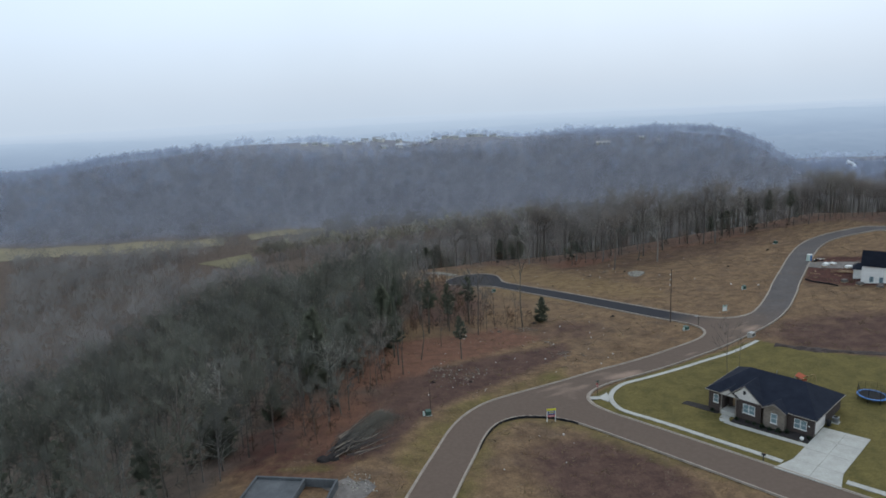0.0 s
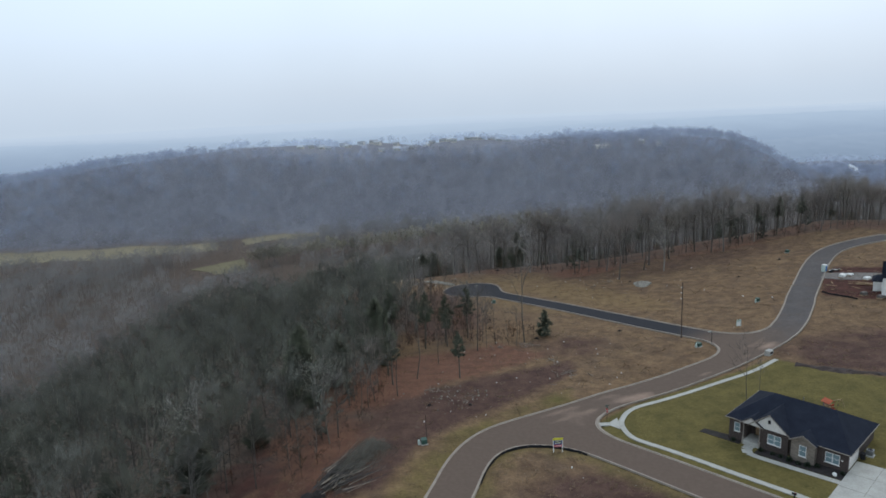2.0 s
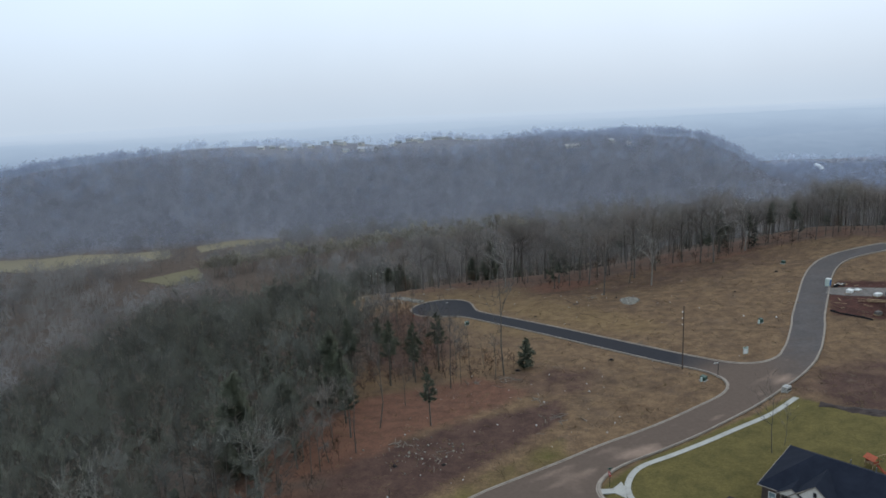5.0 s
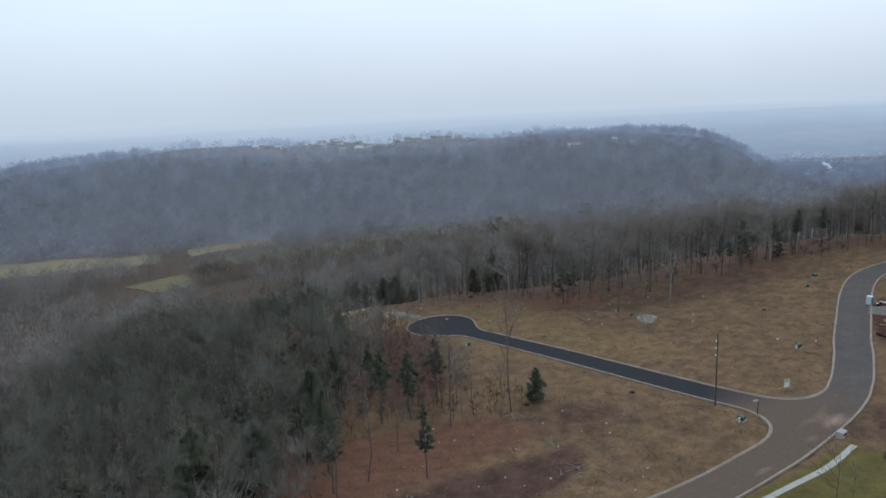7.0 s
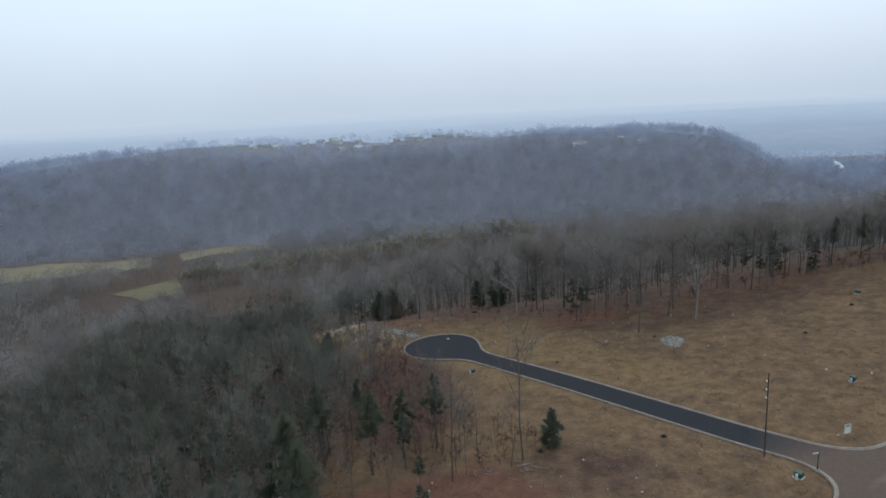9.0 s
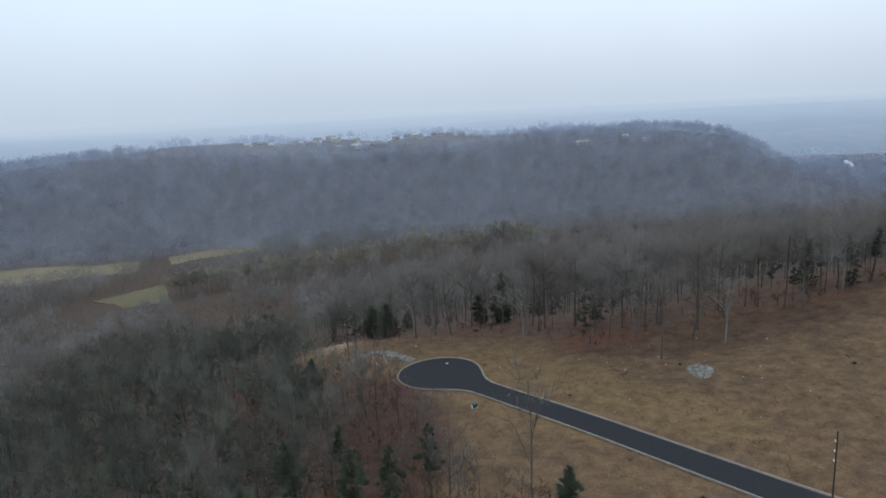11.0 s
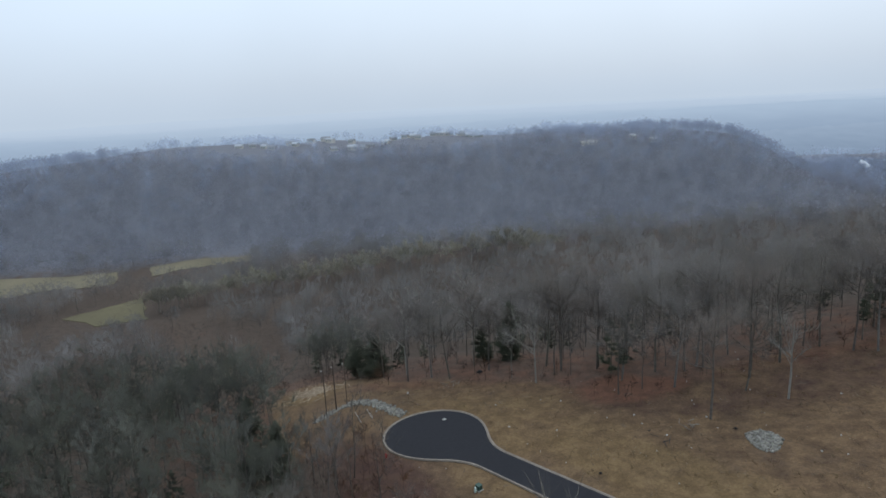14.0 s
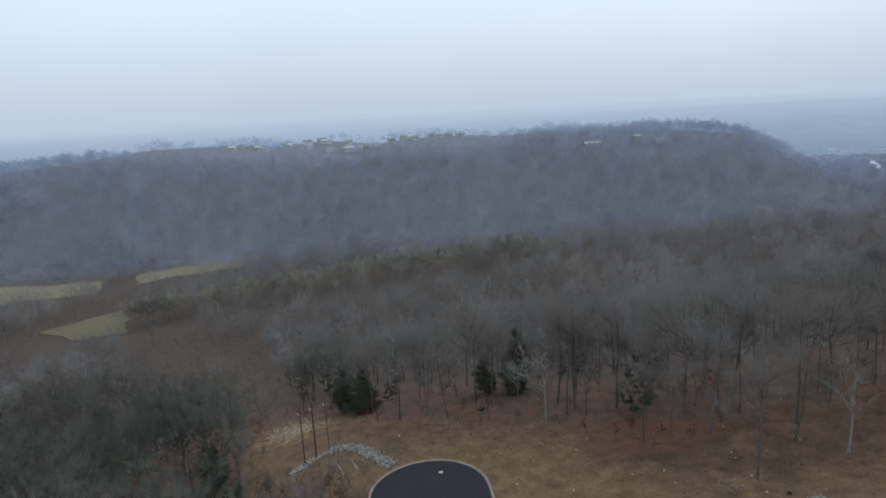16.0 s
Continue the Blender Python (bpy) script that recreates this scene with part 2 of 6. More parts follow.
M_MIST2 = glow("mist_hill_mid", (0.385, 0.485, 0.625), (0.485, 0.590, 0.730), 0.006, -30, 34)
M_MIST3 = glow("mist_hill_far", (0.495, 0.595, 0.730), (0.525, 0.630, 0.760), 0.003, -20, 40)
M_FIELD = mat("dry_field", (0.200, 0.170, 0.108), (0.142, 0.122, 0.080), 0.03, 0.95, fine=0.4, bump=0.2)
M_FIELD_GREEN = mat("olive_field", (0.156, 0.134, 0.074), (0.113, 0.097, 0.056), 0.05, 0.95, fine=0.6, bump=0.2)



# ---- shape helpers ----
def catmull(pts, per=8):
    p = np.array(pts, float)
    p = np.vstack([2 * p[0] - p[1], p, 2 * p[-1] - p[-2]])
    out = []
    for i in range(1, len(p) - 2):
        for k in range(per):
            t = k / per
            out.append(0.5 * (2 * p[i] + (p[i + 1] - p[i - 1]) * t + (2 * p[i - 1] - 5 * p[i] + 4 * p[i + 1] - p[i + 2]) * t * t
                              + (3 * p[i] - p[i - 1] - 3 * p[i + 1] + p[i + 2]) * t ** 3))
    out.append(p[-2])
    return np.array(out)


def line_dist(x, y, line):
    """Distance of each (x, y) from a polyline."""
    best = np.full(np.shape(x), 1e9)
    for a, b in zip(line[:-1], line[1:]):
        d = b - a
        t = np.clip(((x - a[0]) * d[0] + (y - a[1]) * d[1]) / max(d @ d, 1e-9), 0, 1)
        best = np.minimum(best, (x - a[0] - t * d[0]) ** 2 + (y - a[1] - t * d[1]) ** 2)
    return np.sqrt(best)


def inside(x, y, poly):
    x, y = np.asarray(x, float), np.asarray(y, float)
    c = np.zeros(x.shape, bool)
    for (x0, y0), (x1, y1) in zip(poly, poly[1:] + poly[:1]):
        cond = ((y0 > y) != (y1 > y)) & (x < (x1 - x0) * (y - y0) / (y1 - y0 + 1e-12) + x0)
        c ^= cond
    return c


def sdist(x, y, poly):
    """Signed distance from a closed outline: negative within it."""
    d = line_dist(x, y, np.array(poly + poly[:1], float))
    return np.where(inside(x, y, poly), -d, d)


def smooth(a, b, x):
    t = np.clip((x - a) / (b - a), 0, 1)
    return t * t * (3 - 2 * t)


def waves(x, y, size, seed=0):
    """Gentle uneven ground, about -1 to 1."""
    r = np.random.RandomState(seed)
    s = 0
    for k in range(6):
        a, p, f = r.uniform(0, 6.28), r.uniform(0, 6.28), r.uniform(0.6, 1.7) / size
        s = s + np.sin((x * np.cos(a) + y * np.sin(a)) * f * 6.28 + p)
    return s / 3.5


def mesh_from(name, v, f, mats, mi=None, tone=None, smooth_on=False):
    """A mesh from arrays of places and of triangles."""
    me = bpy.data.meshes.new(name)
    v, f = np.asarray(v, np.float32), np.asarray(f, np.int32)
    k = f.shape[1]
    me.vertices.add(len(v))
    me.vertices.foreach_set("co", v.ravel())
    me.loops.add(f.size)
    me.loops.foreach_set("vertex_index", f.ravel())
    me.polygons.add(len(f))
    me.polygons.foreach_set("loop_start", np.arange(0, f.size, k, dtype=np.int32))
    for m in mats:
        me.materials.append(m)
    if mi is not None:
        me.polygons.foreach_set("material_index", np.asarray(mi, np.int32))
    if tone is not None:
        a = me.attributes.new("tone", "FLOAT", "POINT")
        a.data.foreach_set("value", np.asarray(tone, np.float32))
    me.update(calc_edges=True)
    if smooth_on:
        me.polygons.foreach_set("use_smooth", np.ones(len(f), bool))
    return me


def part(name, bm, material, parent=None, label=""):
    me = bpy.data.meshes.new(name)
    bm.to_mesh(me)
    bm.free()
    for m in (material if isinstance(material, (list, tuple)) else [material]):
        me.materials.append(m)
    ob = new(name, me)
    if parent:
        ob.parent = parent
    return tagged(ob, label)


def box(bm, x0, x1, y0, y1, z0, z1, bevel=0.0, m=None, mi=0):
    vs = [bm.verts.new((x, y, z)) for x in (x0, x1) for y in (y0, y1) for z in (z0, z1)]
    fs = [bm.faces.new([vs[i] for i in q]) for q in ((0, 1, 3, 2), (4, 6, 7, 5), (0, 4, 5, 1), (2, 3, 7, 6), (0, 2, 6, 4), (1, 5, 7, 3))]
    for f in fs:
        f.material_index = mi
    if bevel:
        edges = list({e for f in fs for e in f.edges})
        r = bmesh.ops.bevel(bm, geom=edges, offset=bevel, segments=1, affect="EDGES")
        vs = list({v for f in r["faces"] for v in f.verts} | {v for v in vs if v.is_valid})
    if m:
        bmesh.ops.transform(bm, matrix=m, verts=[v for v in vs if v.is_valid])
    return bm


def boxed(*a, **k):
    return box(bmesh.new(), *a, **k)


def tube(bm, a, b, r0, r1, n=8, caps=True):
    a, b = Vector(a), Vector(b)
    q = (b - a).to_track_quat("Z", "Y")
    ring = []
    for p, r in ((a, r0), (b, r1)):
        ring.append([bm.verts.new(p + q @ Vector((r * math.cos(6.2832 * i / n), r * math.sin(6.2832 * i / n), 0))) for i in range(n)])
    for i in range(n):
        bm.faces.new((ring[0][i], ring[0][(i + 1) % n], ring[1][(i + 1) % n], ring[1][i]))
    if caps:
        bm.faces.new(ring[0][::-1])
        bm.faces.new(ring[1])
    return bm


def thing(name, m, label, category, group="", kind=""):
    ob = new(name)
    ob.matrix_world = m
    return tagged(ob, label, category, group, kind)


# ---- the lie of the land ----
CREST = [(-60, -400), (-36, 40), (-28, 95), (-24, 150), (-22, 215), (-26, 245), (0, 252), (45, 246), (75, 248), (105, 244), (140, 240), (200, 238), (420, 240), (420, -400)]
CLEARING = [(-31, -200), (-41, 55), (-41, 89), (-31, 97), (-22, 120), (-23, 165), (-20, 213), (-33, 222), (-45, 250), (-44, 268), (-29, 263), (-17, 250), (0, 246), (15, 241), (34, 229),
            (60, 238), (82, 237), (100, 238), (112, 236), (123, 231), (136, 222), (160, 217), (220, 215), (500, 300), (500, -200)]
FIELDS = [[(-520, 425), (-300, 455), (-214, 487), (-224, 514), (-420, 492), (-560, 470)], [(-197, 500), (-145, 536), (-150, 553), (-209, 522)],
          [(-202, 415), (-180, 455), (-159, 414), (-180, 405)]]
SCRUB = [(-152, 388), (-128, 404), (-84, 378), (-58, 322), (-38, 288), (-26, 264), (-45, 268), (-60, 278), (-72, 298), (-105, 335)]
RIDGE_X = [-900, -518, -454, -373, -317, -252, -192, -103, -50, 128, 239, 297, 336, 356, 366, 900]
RIDGE_Z = [-30, -1, 5, 12.5, 17.5, 14.5, 7, 3, 6, 12.5, 13.5, 4, -12, -29, -44, -46]
FLOOR = -46.0


def plateau(x, y):
    X, Y = np.clip(x, -70, 126) / 100, (np.clip(y, 20, 300) - 150) / 100
    return -5.61 + 2.377 * X - 3.914 * Y + 4.534 * X * Y + 5.757 * X * X


def land(x, y):
    x, y = np.asarray(x, float), np.asarray(y, float)
    s = np.maximum(sdist(x, y, CREST), 0)
    drop = 0.30 * np.sqrt(s * s + 90) - 0.30 * np.sqrt(90.0)
    near = plateau(x, y) - drop + 1.6 * waves(x, y, 60, 3) * smooth(5, 60, s)
    floor = FLOOR + 1.2 * waves(x, y, 90, 4)
    low = np.logaddexp(near / 4, floor / 4) * 4
    crest_y = 730 + 0.17 * x
    top = np.interp(x, RIDGE_X, RIDGE_Z)
    knoll = 13 * np.exp(-((x + 110) / 190) ** 2 - ((y - 850) / 75) ** 2)
    up = smooth(-160, 25, y - crest_y)
    back = smooth(60, 700, y - crest_y)
    return low + knoll + up * np.maximum(top - low, 0) * (1 - 0.45 * back) + 3.5 * waves(x, y, 170, 5) * up * (1 - back)


# ---- roads ----
MAIN = catmull([(-32, -30), (-24, 10), (-16.5, 45), (-11.2, 70), (-8.2, 84.4), (-7.1, 89.6), (-5.6, 96), (-4.1, 102.5), (-2.1, 107.8), (0.6, 112.0), (3.9, 114.9), (9.2, 118.2), (17, 122.8), (23.9, 127),
                (30.5, 130.3), (37.2, 133.9), (44.4, 138.3), (50.7, 142.3), (62.2, 150.8), (68.2, 156.3), (71.2, 160), (74, 163.8), (79.6, 172.8), (82.8, 178.6), (89.2, 188.8), (98, 202.6), (105.4, 211.8), (112, 216), (120, 217), (131, 215.4),
                (150, 210), (190, 196)])
FRONT = catmull([(8, 116.5), (13, 113.0), (17.6, 109.2), (22.5, 104.6), (29, 98.2), (36, 91.2), (41.6, 85.5), (47, 80), (60, 66.9), (85, 42), (124, 3), (150, -23)])
SIDE = catmull([(60, 149.5), (55.5, 154.6), (52.2, 158.2), (45.8, 165.1), (39.2, 172.8), (31.4, 182.0), (22, 193.0), (10.8, 205.3), (3.5, 213.3), (-3, 220.5)])
CUL = (-6.3, 224.0, 9.7)


def road_sd(x, y):
    """Signed distance from the outer edge of the kerbs; corners are rounded off."""
    def smin(a, b, k):
        h = np.clip(0.5 + 0.5 * (b - a) / k, 0, 1)
        return b * (1 - h) + a * h - k * h * (1 - h)
    main = line_dist(x, y, MAIN) - 3.45
    front = line_dist(x, y, FRONT) - 3.6
    side = line_dist(x, y, SIDE) - 3.15
    cul = np.hypot(x - CUL[0], y - CUL[1]) - CUL[2]
    east = (x - 9) * 0.54 - (y - 118) * 0.84
    corner = 0.5 + 11.7 * smooth(-2.5, 1.5, east)
    north = (y - 149.5) * 0.78 - (x - 60) * 0.62
    return smin(smin(main, front, corner), smin(side, cul, 7.0), 0.5 + 10.0 * smooth(-2.5, 1.5, north))


def ground_z(x, y):
    """Height of the soil; it dips under the roads, which lie on it as slabs."""
    d = road_sd(x, y)
    return land(x, y) + 0.06 - 0.35 * (1 - smooth(-0.3, 1.3, d))


def gz(x, y):
    return float(ground_z(np.array([x]), np.array([y]))[0])


def axis_steps(lo, hi, step, far_lo, far_hi):
    a = list(np.arange(lo, hi + 0.01, step))
    s, p = step, hi
    while p < far_hi:
        s *= 1.06
        p += s
        a.append(min(p, far_hi))
    s, p = step, lo
    while p > far_lo:
        s *= 1.06
        p -= s
        a.insert(0, max(p, far_lo))
    return np.array(a)


def build_ground():
    xs, ys = axis_steps(-60, 145, 1.5, -3500, 3500), axis_steps(70, 275, 1.5, -1500, 4600)
    gx, gy = np.meshgrid(xs, ys)
    gzv = ground_z(gx, gy)
    nx, ny = len(xs), len(ys)
    v = np.stack([gx, gy, gzv], -1).reshape(-1, 3)
    i = (np.arange(ny - 1)[:, None] * nx + np.arange(nx - 1)[None, :]).ravel()
    f = np.stack([i, i + 1, i + nx + 1, i + nx], -1)
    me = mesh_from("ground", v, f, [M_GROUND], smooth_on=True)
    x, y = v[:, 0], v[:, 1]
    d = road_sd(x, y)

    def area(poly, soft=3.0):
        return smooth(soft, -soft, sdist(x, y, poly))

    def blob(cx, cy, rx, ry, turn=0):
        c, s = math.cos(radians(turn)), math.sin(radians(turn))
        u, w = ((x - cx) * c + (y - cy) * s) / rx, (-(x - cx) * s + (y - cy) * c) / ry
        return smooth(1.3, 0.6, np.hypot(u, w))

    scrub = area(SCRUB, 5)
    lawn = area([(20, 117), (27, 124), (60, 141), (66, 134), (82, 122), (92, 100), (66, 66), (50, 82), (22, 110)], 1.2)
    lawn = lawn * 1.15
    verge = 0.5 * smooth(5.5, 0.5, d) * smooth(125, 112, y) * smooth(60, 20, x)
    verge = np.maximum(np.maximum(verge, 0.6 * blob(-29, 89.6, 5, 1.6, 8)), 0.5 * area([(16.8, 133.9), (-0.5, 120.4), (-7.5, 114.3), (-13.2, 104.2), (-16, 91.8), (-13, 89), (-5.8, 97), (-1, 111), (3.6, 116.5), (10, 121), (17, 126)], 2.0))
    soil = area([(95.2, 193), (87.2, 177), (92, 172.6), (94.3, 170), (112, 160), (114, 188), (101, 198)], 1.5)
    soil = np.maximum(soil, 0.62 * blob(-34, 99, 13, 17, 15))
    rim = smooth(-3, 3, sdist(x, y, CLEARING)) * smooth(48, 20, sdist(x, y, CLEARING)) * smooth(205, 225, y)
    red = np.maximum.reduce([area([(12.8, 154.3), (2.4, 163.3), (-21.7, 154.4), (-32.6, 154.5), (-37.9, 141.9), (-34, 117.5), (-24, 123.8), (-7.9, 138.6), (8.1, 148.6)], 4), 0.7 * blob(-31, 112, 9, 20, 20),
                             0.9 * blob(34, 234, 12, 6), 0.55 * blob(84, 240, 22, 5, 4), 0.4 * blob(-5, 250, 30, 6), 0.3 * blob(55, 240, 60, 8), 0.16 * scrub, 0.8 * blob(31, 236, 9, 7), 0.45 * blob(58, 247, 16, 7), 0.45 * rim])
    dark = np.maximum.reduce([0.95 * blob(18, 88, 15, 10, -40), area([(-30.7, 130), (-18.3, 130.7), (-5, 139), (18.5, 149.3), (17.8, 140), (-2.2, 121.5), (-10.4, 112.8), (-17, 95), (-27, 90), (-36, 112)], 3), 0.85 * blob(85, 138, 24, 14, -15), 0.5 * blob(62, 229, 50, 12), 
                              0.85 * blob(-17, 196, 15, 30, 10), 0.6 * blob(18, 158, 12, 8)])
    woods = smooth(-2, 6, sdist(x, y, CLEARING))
    # how far the ground takes the haze tint, rising with distance
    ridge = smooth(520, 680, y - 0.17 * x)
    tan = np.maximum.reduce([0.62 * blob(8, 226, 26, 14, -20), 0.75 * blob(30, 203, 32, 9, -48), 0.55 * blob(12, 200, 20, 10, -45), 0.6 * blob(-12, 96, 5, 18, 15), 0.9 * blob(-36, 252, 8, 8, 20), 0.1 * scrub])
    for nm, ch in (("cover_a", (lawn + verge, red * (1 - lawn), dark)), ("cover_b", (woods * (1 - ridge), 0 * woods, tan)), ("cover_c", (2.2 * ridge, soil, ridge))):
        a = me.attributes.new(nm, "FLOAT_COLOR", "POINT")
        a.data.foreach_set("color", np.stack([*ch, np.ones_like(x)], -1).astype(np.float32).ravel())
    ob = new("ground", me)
    tagged(ob, "rolling ground of dry winter grass, bare soil and leaf litter", "ground", kind="structure")


def contour_cells(d, xs, ys, levels, height, materials, pick=None):
    """Faces between each pair of neighbouring levels of the field d on a grid; height(level value) is added to the land."""
    verts, faces, mi, keys = [], [], [], {}

    def vert(px, py, dv):
        k = (round(px, 4), round(py, 4), round(dv, 4))
        if k not in keys:
            keys[k] = len(verts)
            verts.append((px, py, dv))
        return keys[k]

    def clip(poly, lev, sign):
        out = []
        for a, b in zip(poly, poly[1:] + poly[:1]):
            ia, ib = sign * (a[2] - lev) >= 0, sign * (b[2] - lev) >= 0
            if ia:
                out.append(a)
            if ia != ib:
                t = (lev - a[2]) / (b[2] - a[2])
                out.append((a[0] + t * (b[0] - a[0]), a[1] + t * (b[1] - a[1]), lev))
        return out

    lo, hi = levels[0], levels[-1]
    cell_min = np.minimum.reduce([d[:-1, :-1], d[1:, :-1], d[:-1, 1:], d[1:, 1:]])
    cell_max = np.maximum.reduce([d[:-1, :-1], d[1:, :-1], d[:-1, 1:], d[1:, 1:]])
    for j, i in zip(*np.nonzero((cell_min < hi) & (cell_max > lo))):
        quad = [(xs[i], ys[j], d[j, i]), (xs[i + 1], ys[j], d[j, i + 1]), (xs[i + 1], ys[j + 1], d[j + 1, i + 1]), (xs[i], ys[j + 1], d[j + 1, i])]
        for a, b in zip(levels[:-1], levels[1:]):
            if cell_max[j, i] <= a or cell_min[j, i] >= b:
                continue
            p = clip(quad, a, 1)
            p = clip(p, b, -1) if len(p) > 2 else p
            if len(p) > 2:
                faces.append([vert(*q) for q in p])
                mi.append(pick(xs[i], ys[j]) if pick else 0)
    arr = np.array(verts)
    z = land(arr[:, 0], arr[:, 1]) + np.array([height(t) for t in arr[:, 2]])
    return np.stack([arr[:, 0], arr[:, 1], z], -1), faces, mi


def build_roads():
    xs, ys = np.arange(-30, 196, 0.8), np.arange(8, 240, 0.8)
    gx, gy = np.meshgrid(xs, ys)
    d = road_sd(gx, gy)

    for name, levels, h, mats, pick, label in (
            ("road", [-50, -0.29], lambda t: 0.02, [M_ROAD], None, "two-lane asphalt street, dirt-stained, with darker new cul-de-sac"),
            ("kerb", [-0.32, -0.20, -0.15, 0.06, 0.12], lambda t: float(np.interp(t, [-0.32, -0.2, -0.15, 0.06, 0.12], [0.025, 0.04, 0.17, 0.17, -0.12])), [M_KERB], None,
             "pale concrete kerb and gutter along the street")):
        v, f, mi = contour_cells(d, xs, ys, levels, h, mats, pick)
        me = bpy.data.meshes.new(name)
        me.from_pydata([tuple(p) for p in v], [], f)
        for m in mats:
            me.materials.append(m)
        me.polygons.foreach_set("material_index", np.array(mi, np.int32))
        me.update()
        if name == "road":
            x, y = v[:, 0], v[:, 1]
            side = np.minimum(line_dist(x, y, SIDE) - 3.05, np.hypot(x - CUL[0], y - CUL[1]) - CUL[2])
            fresh = smooth(3.5, 0.0, side) * (0.55 * smooth(64, 54, x) + 0.45 * smooth(54, 40, x)) * smooth(150, 165, y)
            dust = (1 - smooth(52, 78, x)) * (1 - fresh)
            mud = 0.75 * np.exp(-((x - 29) / 6) ** 2 - ((y - 126.5) / 2.2) ** 2) + 0.45 * np.exp(-((x - 62) / 6) ** 2 - ((y - 148) / 4) ** 2) + 0.3 * np.exp(-((x - 16) / 7) ** 2 - ((y - 120) / 5) ** 2)
            track = np.abs(line_dist(x, y, MAIN) - 1.5)
            mud = mud + 0.45 * np.exp(-(track / 0.7) ** 2) * (0.5 + 0.5 * waves(x, y, 9, 41)) * smooth(0, 12, x) * smooth(80, 62, x)
            for nm, val in (("fresh", fresh), ("dust", dust), ("mud", mud - 0.25)):
                at = me.attributes.new(nm, "FLOAT", "POINT")
                at.data.foreach_set("value", val.astype(np.float32))
        tagged(new(name, me), label, name, kind="structure")


build_ground()
build_roads()


# ---- trees ----
def blades(rs, base, tip, w):
    """Thin three-cornered slivers from base to tip, each turned at random."""
    d = tip - base
    r = rs.normal(size=base.shape)
    s = np.cross(d, r)
    s /= np.linalg.norm(s, axis=1, keepdims=True) + 1e-9
    s *= np.asarray(w).reshape(-1, 1) / 2
    v = np.stack([base - s, base + s, tip], 1).reshape(-1, 3)
    return v, np.arange(len(v)).reshape(-1, 3)


def prisms(a, b, r0, r1, n=3):
    """Tapered open sticks from a to b."""
    d = b - a
    d = d / (np.linalg.norm(d, axis=1, keepdims=True) + 1e-9)
    ref = np.where(np.abs(d[:, 2:]) > 0.9, np.array([[1.0, 0, 0]]), np.array([[0, 0, 1.0]]))
    u = np.cross(d, ref)
    u /= np.linalg.norm(u, axis=1, keepdims=True)
    w = np.cross(d, u)
    vs, fs = [], []
    for k in range(n):
        c, s = math.cos(6.2832 * k / n), math.sin(6.2832 * k / n)
        vs.append(a + (u * c + w * s) * np.reshape(r0, (-1, 1)))
        vs.append(b + (u * c + w * s) * np.reshape(r1, (-1, 1)))
    v = np.stack(vs, 1)
    m = len(a)
    off = np.arange(m)[:, None] * 2 * n
    for k in range(n):
        k2 = (k + 1) % n
        fs.append(off + np.array([[2 * k, 2 * k2, 2 * k2 + 1]]))
        fs.append(off + np.array([[2 * k, 2 * k2 + 1, 2 * k + 1]]))
    return v.reshape(-1, 3), np.concatenate(fs)


